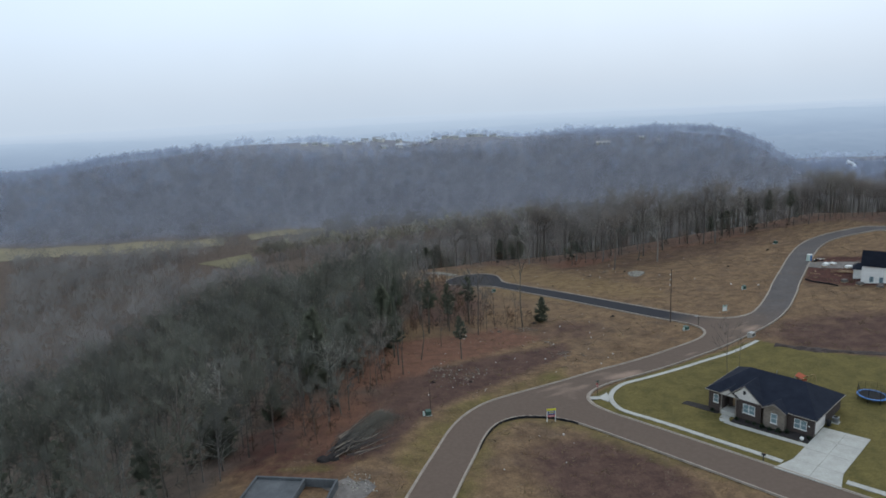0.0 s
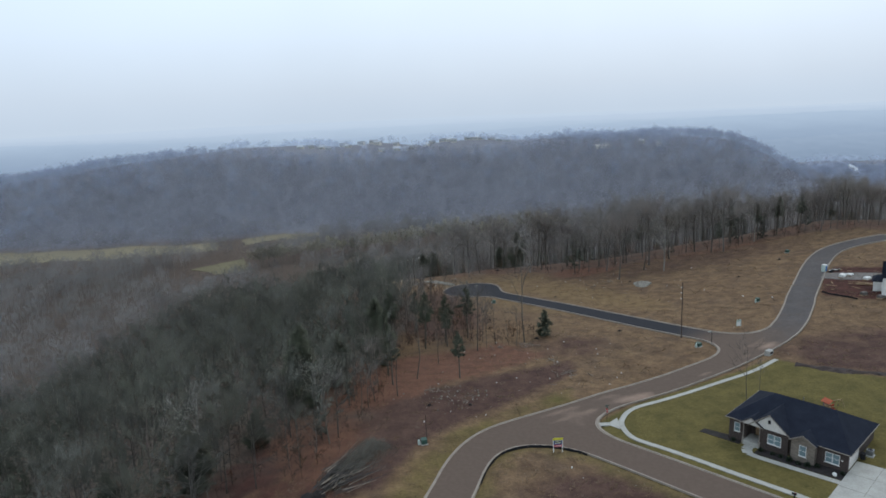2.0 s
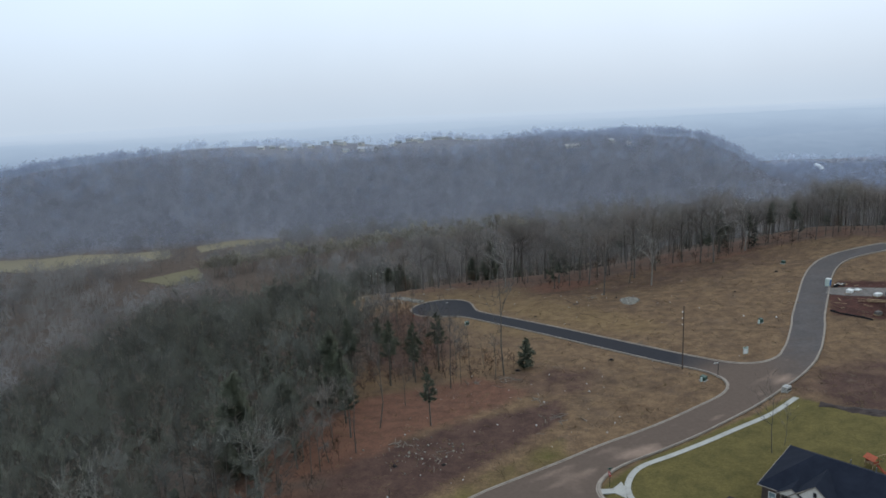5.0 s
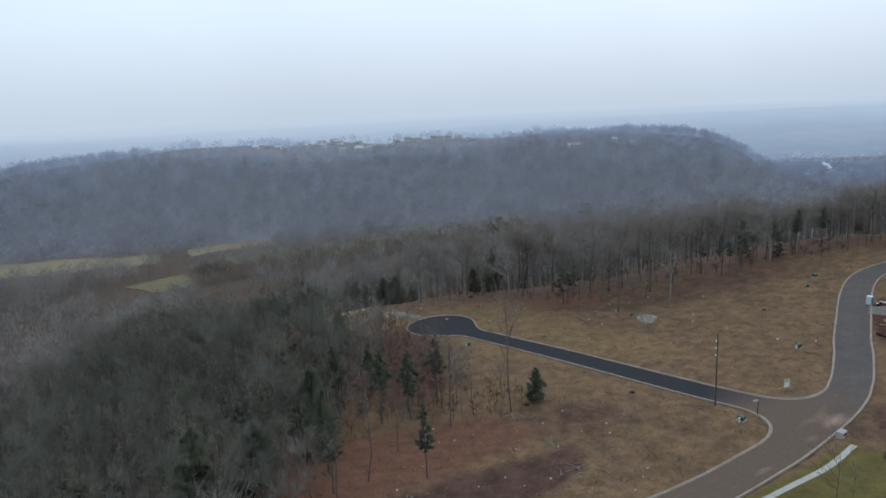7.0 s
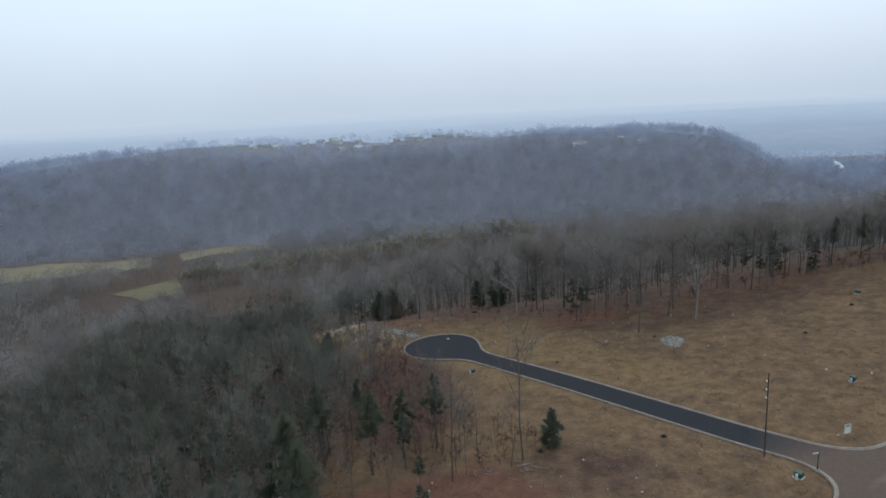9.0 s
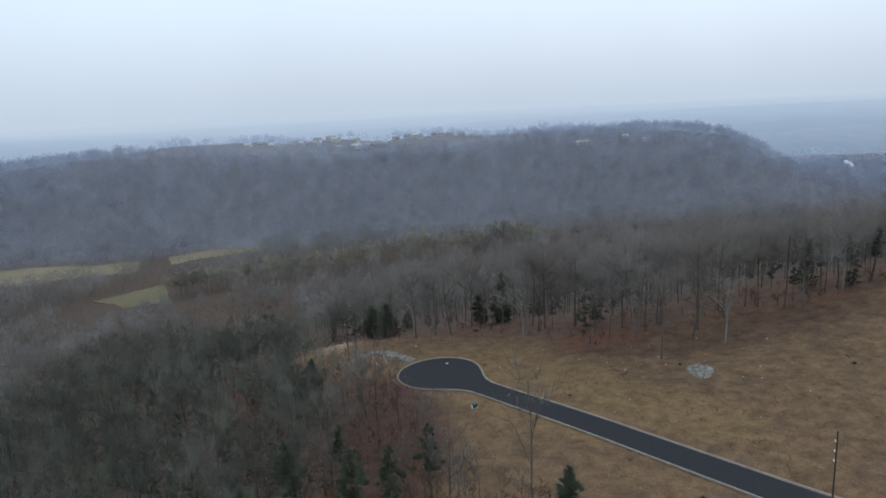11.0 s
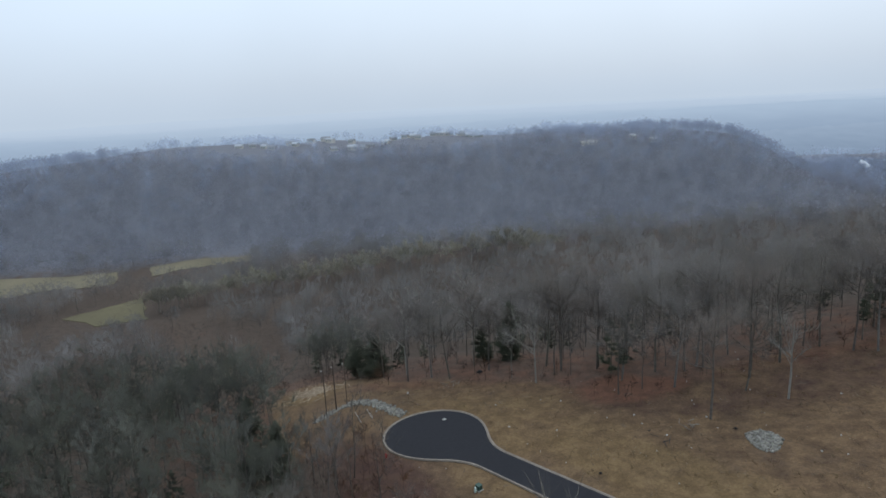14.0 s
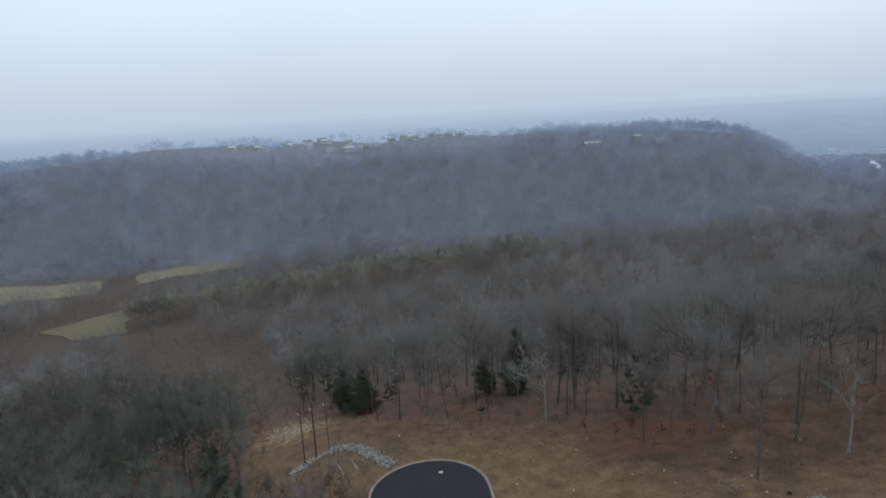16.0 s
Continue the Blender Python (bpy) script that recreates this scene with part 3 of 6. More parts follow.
def bare_tree(seed, h=13.0, limbs=9, subs=3, twigs=130, spread=0.27, sides=5, wide=0.085, fork=0.42, stout=1.0):
    """A leafless broadleaf tree: arrays for its trunk, its limbs and its fine twigs."""
    rs = np.random.RandomState(seed)
    V, F, n = [], [], 0

    def put(v, f):
        nonlocal n
        V.append(v)
        F.append(f + n)
        n += len(v)

    lean = rs.normal(0, 0.03, 2)
    zs = np.array([0, 0.3, 0.6, 0.92]) * h
    axis = np.stack([lean[0] * zs + rs.normal(0, 0.12, 4), lean[1] * zs + rs.normal(0, 0.12, 4), zs], -1)
    axis[0, :2] = 0
    rad = np.array([0.0125, 0.0095, 0.0065, 0.002]) * h * stout
    axis[0, 2] = -0.6
    ang = np.arange(sides) * 6.2832 / sides
    ring = np.stack([np.cos(ang), np.sin(ang), np.zeros(sides)], -1)
    tv = (axis[:, None, :] + ring[None] * rad[:, None, None]).reshape(-1, 3)
    i = (np.arange(3)[:, None] * sides + np.arange(sides)[None]).ravel()
    i2 = (np.arange(3)[:, None] * sides + (np.arange(sides)[None] + 1) % sides).ravel()
    tf = np.concatenate([np.stack([i, i2, i2 + sides], -1), np.stack([i, i2 + sides, i + sides], -1)])
    t = np.sort(rs.uniform(fork, 0.85, limbs))
    start = np.stack([np.interp(t * h, zs, axis[:, k]) for k in range(3)], -1)
    az = rs.uniform(0, 6.28, limbs) + np.arange(limbs) * 2.4
    ln = h * (0.46 - 0.30 * (t - fork) / (0.85 - fork)) * rs.uniform(0.8, 1.2, limbs)
    out = rs.uniform(0.45, 0.85, limbs) * spread / 0.27
    tip = start + np.stack([np.cos(az) * out * ln, np.sin(az) * out * ln, ln * rs.uniform(0.6, 0.9, limbs)], -1)
    reach = np.hypot(tip[:, 0], tip[:, 1]) / (0.36 * h)
    tip[:, 2] = np.minimum(tip[:, 2], h * (1.02 - 0.22 * np.minimum(reach, 1.3) ** 2))
    r = np.interp(t * h, zs, rad) * 0.6
    mid = (start + tip) / 2 + rs.normal(0, 0.02 * h, (limbs, 3))
    put(*prisms(start, mid, r, r * 0.6))
    put(*prisms(mid, tip, r * 0.6, r * 0.12))
    if subs:
        k = np.repeat(np.arange(limbs), subs)
        q = rs.uniform(0.25, 0.9, len(k))[:, None]
        s0 = np.where(q < 0.5, start[k] + (mid[k] - start[k]) * q * 2, mid[k] + (tip[k] - mid[k]) * (q * 2 - 1))
        dv = (tip - start)[k] / ln[k][:, None] + rs.normal(0, 0.6, (len(k), 3)) + np.array([0, 0, 0.25])
        e0 = s0 + dv * (h * rs.uniform(0.07, 0.16, len(k)))[:, None]
        put(*prisms(s0, e0, r[k] * 0.32, r[k] * 0.08))
        ends = np.concatenate([tip, e0, mid])
        starts = np.concatenate([mid, s0, start])
    else:
        ends, starts = np.concatenate([tip, mid]), np.concatenate([mid, start])
    wood = (np.concatenate(V), np.concatenate(F))
    k = rs.randint(0, len(ends), twigs)
    q = rs.uniform(0.3, 1.0, twigs)[:, None]
    b = starts[k] + (ends[k] - starts[k]) * q
    centre = np.array([axis[2, 0], axis[2, 1], h * 0.5])
    dv = b - centre
    dv /= np.linalg.norm(dv, axis=1, keepdims=True) + 1e-9
    dv = dv * 0.7 + rs.normal(0, 0.55, (twigs, 3)) + np.array([0, 0, 0.45])
    dv /= np.linalg.norm(dv, axis=1, keepdims=True)
    e = b + dv * (h * rs.uniform(0.07, 0.17, twigs))[:, None]
    twig = blades(rs, b, e, rs.uniform(0.6, 1.4, twigs) * wide * h / 13)
    return (tv, tf), wood, twig


def hazy_tree(seed, h=11.0, twigs=140, spread=0.4, wide=0.8, low=0.2):
    """A leafless tree for far slopes: a trunk and sprays of twigs spread through a lobed crown."""
    rs = np.random.RandomState(seed)
    trunk = prisms(np.array([[0, 0, -0.6]]), np.array([[0.2, 0.1, h * 0.7]]), np.array([0.008 * h]), np.array([0.003 * h]))
    d = rs.normal(size=(twigs, 3))
    d /= np.linalg.norm(d, axis=1, keepdims=True)
    az = np.arctan2(d[:, 1], d[:, 0])
    lobe = 1 + 0.22 * np.sin(3 * az + rs.uniform(0, 6)) + 0.15 * np.sin(5 * az + 2 * d[:, 2] + rs.uniform(0, 6))
    r = rs.uniform(0.15, 1.0, twigs) ** 0.6 * lobe
    half = (1 - low) / 2 * h
    base = d * r[:, None] * np.array([spread * h, spread * h, half]) * 0.85 + np.array([0, 0, low * h + half])
    dv = d * 0.7 + rs.normal(0, 0.5, (twigs, 3)) + np.array([0, 0, 0.35])
    dv /= np.linalg.norm(dv, axis=1, keepdims=True)
    tip = base + dv * (h * rs.uniform(0.08, 0.17, twigs))[:, None]
    none = (np.zeros((0, 3)), np.zeros((0, 3), int))
    return trunk, none, blades(rs, base, tip, rs.uniform(0.6, 1.4, twigs) * wide)


def evergreen(seed, h=8.0, width=0.26, clumps=60, stem=0.12, per=16, spray=0.055):
    """A cedar or pine: a stem, short arms and a dense crown of sprays in overlapping clumps, ragged at the outline."""
    rs = np.random.RandomState(seed)
    z0 = stem * h
    wood = prisms(np.array([[0, 0, -0.5]]), np.array([[0, 0, h * 0.96]]), np.array([0.016 * h]), np.array([0.004 * h]), 6)
    t = ((np.arange(clumps) + rs.uniform(0, 1, clumps)) / clumps) ** 1.15
    az = rs.uniform(0, 6.28, clumps)
    prof = (1 - t) ** 0.75 * np.minimum(1, 0.55 + t * 2.0) + 0.05
    bulge = 1 + 0.25 * np.sin(2 * az + rs.uniform(0, 6)) * np.sin(7 * t + rs.uniform(0, 6))
    rr = width * h * prof * bulge * rs.uniform(0.2, 0.95, clumps)
    c = np.stack([np.cos(az) * rr, np.sin(az) * rr, z0 + t * (h - z0) * 0.97 + rs.normal(0, 0.012 * h, clumps)], -1)
    k = np.repeat(np.arange(clumps), per)
    rad = (0.3 + 0.7 * prof[k]) * width * h * 0.42
    d = rs.normal(size=(len(k), 3)) * np.array([1, 1, 0.6])
    d /= np.linalg.norm(d, axis=1, keepdims=True)
    d += np.stack([np.cos(az[k]), np.sin(az[k]), np.full(len(k), 0.35)], -1) * 0.45
    b = c[k] - d * rad[:, None] * 0.35
    e = c[k] + d * rad[:, None] * rs.uniform(0.5, 1.15, (len(k), 1))
    crown = blades(rs, b, e, rs.uniform(0.5, 1.2, len(k)) * spray * h * (0.5 + width))
    arms = prisms(np.stack([c[:, 0] * 0.05, c[:, 1] * 0.05, c[:, 2] - rr * 0.35], -1), c, np.full(clumps, 0.004 * h), np.full(clumps, 0.0015 * h))
    return wood, arms, crown


def scatter(name, templates, pts, mats, label, category, size=(0.75, 1.2), seed=1, sink=0.0):
    """One mesh of many trees: each template copied to its share of the places, turned and sized at random."""
    rs = np.random.RandomState(seed)
    pick = rs.randint(0, len(templates), len(pts))
    z = ground_z(pts[:, 0], pts[:, 1]) - sink
    V, F, MI, TN, n = [], [], [], [], 0
    for k, parts_ in enumerate(templates):
        sel = np.nonzero(pick == k)[0]
        if not len(sel):
            continue
        a, s = rs.uniform(0, 6.28, len(sel)), rs.uniform(*size, len(sel))
        tone = rs.uniform(0, 1, len(sel))
        c, sn = np.cos(a) * s, np.sin(a) * s
        for slot, (v, f) in enumerate(parts_):
            x = v[None, :, 0] * c[:, None] - v[None, :, 1] * sn[:, None] + pts[sel, 0][:, None]
            y = v[None, :, 0] * sn[:, None] + v[None, :, 1] * c[:, None] + pts[sel, 1][:, None]
            zz = v[None, :, 2] * s[:, None] + z[sel][:, None]
            V.append(np.stack([x, y, zz], -1).reshape(-1, 3))
            F.append((f[None] + (np.arange(len(sel)) * len(v))[:, None, None]).reshape(-1, 3) + n)
            MI.append(np.full(len(sel) * len(f), slot))
            TN.append(np.repeat(tone, len(v)))
            n += len(sel) * len(v)
    me = mesh_from(name, np.concatenate(V), np.concatenate(F), mats, np.concatenate(MI), np.concatenate(TN))
    return tagged(new(name, me), label, category, kind="stuff")


def jitter_grid(x0, x1, y0, y1, step, seed):
    rs = np.random.RandomState(seed)
    gx, gy = np.meshgrid(np.arange(x0, x1, step), np.arange(y0, y1, step))
    p = np.stack([gx.ravel(), gy.ravel()], -1)
    return p + rs.uniform(-0.48, 0.48, p.shape) * step


def open_ground(p, margin=0.0):
    """Where woods may stand: away from the clearing and the fields."""
    ok = sdist(p[:, 0], p[:, 1], CLEARING) > margin
    for f in FIELDS:
        for back in ((0, 9, 18, 27) if f is FIELDS[0] else (0, 9, 18, 27, 36)):
            ok &= sdist(p[:, 0], p[:, 1] + back, f) > 3
    return ok


def in_sight(p, slack=60):
    """The wedge of land that the flight looks over."""
    return (np.abs(p[:, 0]) < slack + 0.74 * np.maximum(p[:, 1], 0) + 20)


M_CREEK = mat("yellowish_twigs", (0.345, 0.315, 0.248), (0.256, 0.234, 0.184), 0.05, 0.95, tone=0.35)


def on_scrub(p):
    """The cut-over slope below the turning circle."""
    return sdist(p[:, 0], p[:, 1], SCRUB) < 0


def build_woods():
    near_t = [bare_tree(s, h, 11, 2, 420, sp, 4, 0.13, fk, 0.8) for s, h, sp, fk in ((1, 14, 0.34, 0.42), (2, 16, 0.32, 0.46), (3, 12, 0.4, 0.36), (4, 15, 0.36, 0.44), (5, 13, 0.42, 0.38), (6, 10, 0.36, 0.3))]
    mid_t = [hazy_tree(s, h, 135, sp, 0.55, 0.22) for s, h, sp in ((11, 13, 0.34), (12, 15, 0.32), (13, 11, 0.4), (14, 12, 0.36))]
    far_t = [hazy_tree(s, h, 120, sp * 0.85, 1.05, 0.1) for s, h, sp in ((21, 10, 0.56), (22, 11.5, 0.52), (23, 9, 0.6), (24, 10, 0.54))]
    cedar_t = [evergreen(s, h, w, 34, 0.06, 14, 0.1) for s, h, w in ((31, 8, 0.28), (32, 10, 0.24), (33, 6, 0.32))]
    west_t = [bare_tree(s, h, 10, 1, 350, sp, 4, 0.17, 0.24, 0.8) for s, h, sp in ((7, 11, 0.38), (8, 13, 0.36), (9, 10, 0.46), (10, 12, 0.42))]
    p = jitter_grid(-150, 190, 66, 330, 5.8, 7)
    p = p[open_ground(p, 1.0) & in_sight(p, 10)]
    rs = np.random.RandomState(2)
    p = p[~on_scrub(p) | (rs.rand(len(p)) < 0.1)]
    rim = sdist(p[:, 0], p[:, 1], CLEARING)
    thick = np.interp(rim, [0, 14, 44], [0.16, 0.3, 0.75])
    thick = np.maximum(thick, 0.85 * smooth(80, 105, p[:, 0]))
    p = p[(p[:, 1] < 215) | (p[:, 0] < -34) | (rim > 44) | (rs.rand(len(p)) < thick)]
    west = p[:, 0] < -24
    scatter("slope_woods", west_t, p[west], [M_BARK, M_BARK, M_TWIG_WEST], "dense leafless winter woods on the steep slope below the lots", "woods", (0.8, 1.35), 13)
    p = p[~west & (rs.rand(len(p)) < 0.9)]
    scatter("near_woods", near_t, p, [M_BARK, M_BARK, M_TWIG], "leafless grey-brown winter woods beyond the lots", "woods", (0.75, 1.1), 3)
    q = jitter_grid(-700, 700, 60, 680, 6.6, 8)
    inner = (q[:, 0] > -150) & (q[:, 0] < 190) & (q[:, 1] > 30) & (q[:, 1] < 330)
    q = q[open_ground(q, 2.0) & in_sight(q, 10) & ~inner & (q[:, 1] < 548 + 0.17 * q[:, 0] + rs.uniform(-50, 50, len(q)))]
    q = q[~on_scrub(q) | (rs.rand(len(q)) < 0.12)]
    creek = catmull([(-158, 420), (-138, 433), (-109, 448), (-80, 466), (-44, 487), (-8, 503), (30, 516), (70, 536)], 16)
    ahead = line_dist(q[:, 0], q[:, 1] + 14, creek)
    q = q[(ahead > 15) | (rs.rand(len(q)) < 0.12)]
    gap = waves(q[:, 0], q[:, 1], 55, 61) + 0.6 * waves(q[:, 0], q[:, 1], 23, 62)
    q = q[rs.rand(len(q)) < np.interp(gap, [0.5, 1.0], [1.0, 0.35])]
    scatter("valley_woods", mid_t, q, [M_BARK, M_HAZED_VALLEY, M_HAZED_VALLEY], "leafless winter woods filling the valley floor", "woods", (0.7, 1.3), 4)
    r = jitter_grid(-760, 760, 330, 960, 8.0, 9)
    r = r[open_ground(r, 2.0) & in_sight(r, 60) & (r[:, 1] >= 548 + 0.17 * r[:, 0] + rs.uniform(-50, 50, len(r))) & (r[:, 1] < 800 + 0.17 * r[:, 0])]
    far_side = smooth(-270, -420, r[:, 0]) + smooth(20, 170, r[:, 0])
    r = r[r[:, 1] < 748 + 0.17 * r[:, 0] + 64 * far_side + rs.uniform(-8, 8, len(r))]
    # trees near the crest get the paler haze-tinted colour
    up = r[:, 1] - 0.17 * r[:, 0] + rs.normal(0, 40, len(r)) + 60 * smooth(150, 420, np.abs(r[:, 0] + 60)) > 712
    scatter("ridge_woods", far_t, r[~up], [M_HAZED_TRUNK, M_HAZED_RIDGE, M_HAZED_RIDGE], "leafless woods, haze-tinted purplish-grey, on the long ridge across the valley", "woods", (0.8, 1.35), 5)
    scatter("crest_woods", far_t, r[up], [M_HAZED_TRUNK, M_HAZED_CREST, M_HAZED_CREST], "leafless woods, haze-tinted blue-grey, along the top of the far ridge", "woods", (0.8, 1.35), 35)
    b = jitter_grid(-800, 800, 770, 1230, 11, 36)
    b = b[in_sight(b, 90) & (b[:, 1] > 800 + 0.17 * b[:, 0]) & (waves(b[:, 0], b[:, 1], 130, 37) + 0.5 * waves(b[:, 0], b[:, 1], 50, 38) > 0.15)]
    scatter("plateau_woods", far_t, b, [M_HAZED_CREST, M_HAZED_BEYOND, M_HAZED_BEYOND], "leafless woods with a pale mist-tinted colour behind the ridge", "woods", (0.7, 1.2), 39)
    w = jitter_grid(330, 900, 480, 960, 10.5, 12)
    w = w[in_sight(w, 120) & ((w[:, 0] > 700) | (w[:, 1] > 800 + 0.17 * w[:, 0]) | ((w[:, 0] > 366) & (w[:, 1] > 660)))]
    scatter("far_valley_woods", far_t, w, [M_HAZED_TRUNK, M_HAZED_CREST, M_HAZED_CREST], "leafless haze-tinted woods in the far end of the valley", "woods", (0.8, 1.3), 15)
    line = creek
    k = rs.randint(0, len(line), 130)
    scatter("creek_trees", near_t[2:5], line[k] + rs.normal(0, 4.5, (130, 2)), [M_PALE, M_CREEK, M_CREEK], "row of pale yellowish bare trees along the valley creek", "trees", (0.75, 1.15), 16)
    cedar_t = [(a, (np.zeros((0, 3)), np.zeros((0, 3), int)), d) for a, b, d in cedar_t]
    c = jitter_grid(-150, 220, 60, 330, 7.5, 10)
    c = c[open_ground(c, 3.0) & in_sight(c, 0) & ~on_scrub(c)]
    clump = waves(c[:, 0], c[:, 1], 38, 63)
    c = c[np.random.RandomState(5).rand(len(c)) < np.where(c[:, 0] < -28, np.interp(clump, [-0.3, 0.6], [0.25, 1.0]), np.interp(clump, [0.0, 0.7], [0.0, 0.45]))]
    scatter("cedar_undergrowth", cedar_t, c, [M_BARK, M_BARK, M_NEEDLE], "dark green cedars scattered under the bare trees", "cedars", (0.6, 1.3), 6)


build_woods()


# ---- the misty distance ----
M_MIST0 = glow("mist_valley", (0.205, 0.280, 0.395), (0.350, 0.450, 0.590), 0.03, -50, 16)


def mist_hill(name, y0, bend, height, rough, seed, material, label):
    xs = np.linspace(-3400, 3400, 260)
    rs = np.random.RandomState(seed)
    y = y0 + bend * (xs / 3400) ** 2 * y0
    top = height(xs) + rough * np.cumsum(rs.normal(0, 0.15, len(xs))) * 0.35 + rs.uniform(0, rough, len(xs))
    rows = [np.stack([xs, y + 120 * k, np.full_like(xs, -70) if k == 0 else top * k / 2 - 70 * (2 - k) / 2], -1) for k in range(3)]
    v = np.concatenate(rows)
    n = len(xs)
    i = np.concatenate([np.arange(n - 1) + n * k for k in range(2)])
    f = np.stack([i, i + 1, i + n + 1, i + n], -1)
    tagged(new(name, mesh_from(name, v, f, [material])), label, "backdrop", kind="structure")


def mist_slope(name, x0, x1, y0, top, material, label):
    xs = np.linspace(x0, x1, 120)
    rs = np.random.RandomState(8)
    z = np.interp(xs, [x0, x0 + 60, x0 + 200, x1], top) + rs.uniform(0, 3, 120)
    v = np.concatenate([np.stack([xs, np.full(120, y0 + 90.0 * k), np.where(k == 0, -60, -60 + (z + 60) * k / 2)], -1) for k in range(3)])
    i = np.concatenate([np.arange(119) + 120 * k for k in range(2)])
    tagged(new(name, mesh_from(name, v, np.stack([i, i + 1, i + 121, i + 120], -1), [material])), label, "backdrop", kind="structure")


# backdrop sheets: their mist is only emission colour
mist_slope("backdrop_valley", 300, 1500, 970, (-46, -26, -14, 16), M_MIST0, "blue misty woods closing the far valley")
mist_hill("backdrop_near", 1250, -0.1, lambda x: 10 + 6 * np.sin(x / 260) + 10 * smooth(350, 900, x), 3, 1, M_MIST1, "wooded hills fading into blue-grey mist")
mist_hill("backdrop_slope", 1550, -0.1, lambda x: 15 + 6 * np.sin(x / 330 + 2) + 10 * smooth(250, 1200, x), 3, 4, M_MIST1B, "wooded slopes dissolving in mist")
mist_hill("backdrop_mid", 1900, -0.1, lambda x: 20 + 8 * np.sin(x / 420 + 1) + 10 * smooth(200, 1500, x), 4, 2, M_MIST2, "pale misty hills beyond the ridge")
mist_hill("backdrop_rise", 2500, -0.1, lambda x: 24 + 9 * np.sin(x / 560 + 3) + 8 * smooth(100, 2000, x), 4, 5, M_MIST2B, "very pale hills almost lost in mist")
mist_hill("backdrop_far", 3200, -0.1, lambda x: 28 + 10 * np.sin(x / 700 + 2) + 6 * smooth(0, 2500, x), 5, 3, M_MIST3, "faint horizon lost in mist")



# ---- single trees ----
def mesh_part(name, arrays, material, parent, label="", tone=0.5):
    v, f = arrays
    me = mesh_from(name, v, f, [material], tone=np.full(len(v), tone))
    ob = new(name, me)
    ob.parent = parent
    return tagged(ob, label)


def tree_thing(name, arrays, wood_mat, leaf_mat, label, category, group, tone=0.5):
    """The trunk is one part, limbs and fine growth the crown."""
    ob = new(name)
    tagged(ob, label, category, group)
    mesh_part("trunk", arrays[0], wood_mat, ob, "", tone)
    (v1, f1), (v2, f2) = arrays[1], arrays[2]
    me = mesh_from("crown", np.concatenate([v1, v2]), np.concatenate([f1, f2 + len(v1)]), [wood_mat, leaf_mat], np.r_[np.zeros(len(f1)), np.ones(len(f2))], np.full(len(v1) + len(v2), tone))
    new("crown", me).parent = ob
    return ob


def stand(x, y, turn=0.0, size=1.0, lean=0.0, dz=0.0):
    return pose(x, y, gz(x, y) + dz, lean, 0, turn) @ Matrix.Diagonal((size, size, size, 1))


def plant(makers, places, spare):
    """Each place (x, y, height): the first use of a maker is the original, later ones are copies."""
    rs = random.Random(spare)
    for i, (x, y, h) in enumerate(places):
        k = i % len(makers)
        kind, base_h, ob, used = makers[k]
        m = stand(x, y, rs.uniform(0, 360), h / base_h, rs.uniform(-3, 3))
        if not used:
            ob.matrix_basis = m
            makers[k][3] = True
        else:
            copy_thing(ob, m)


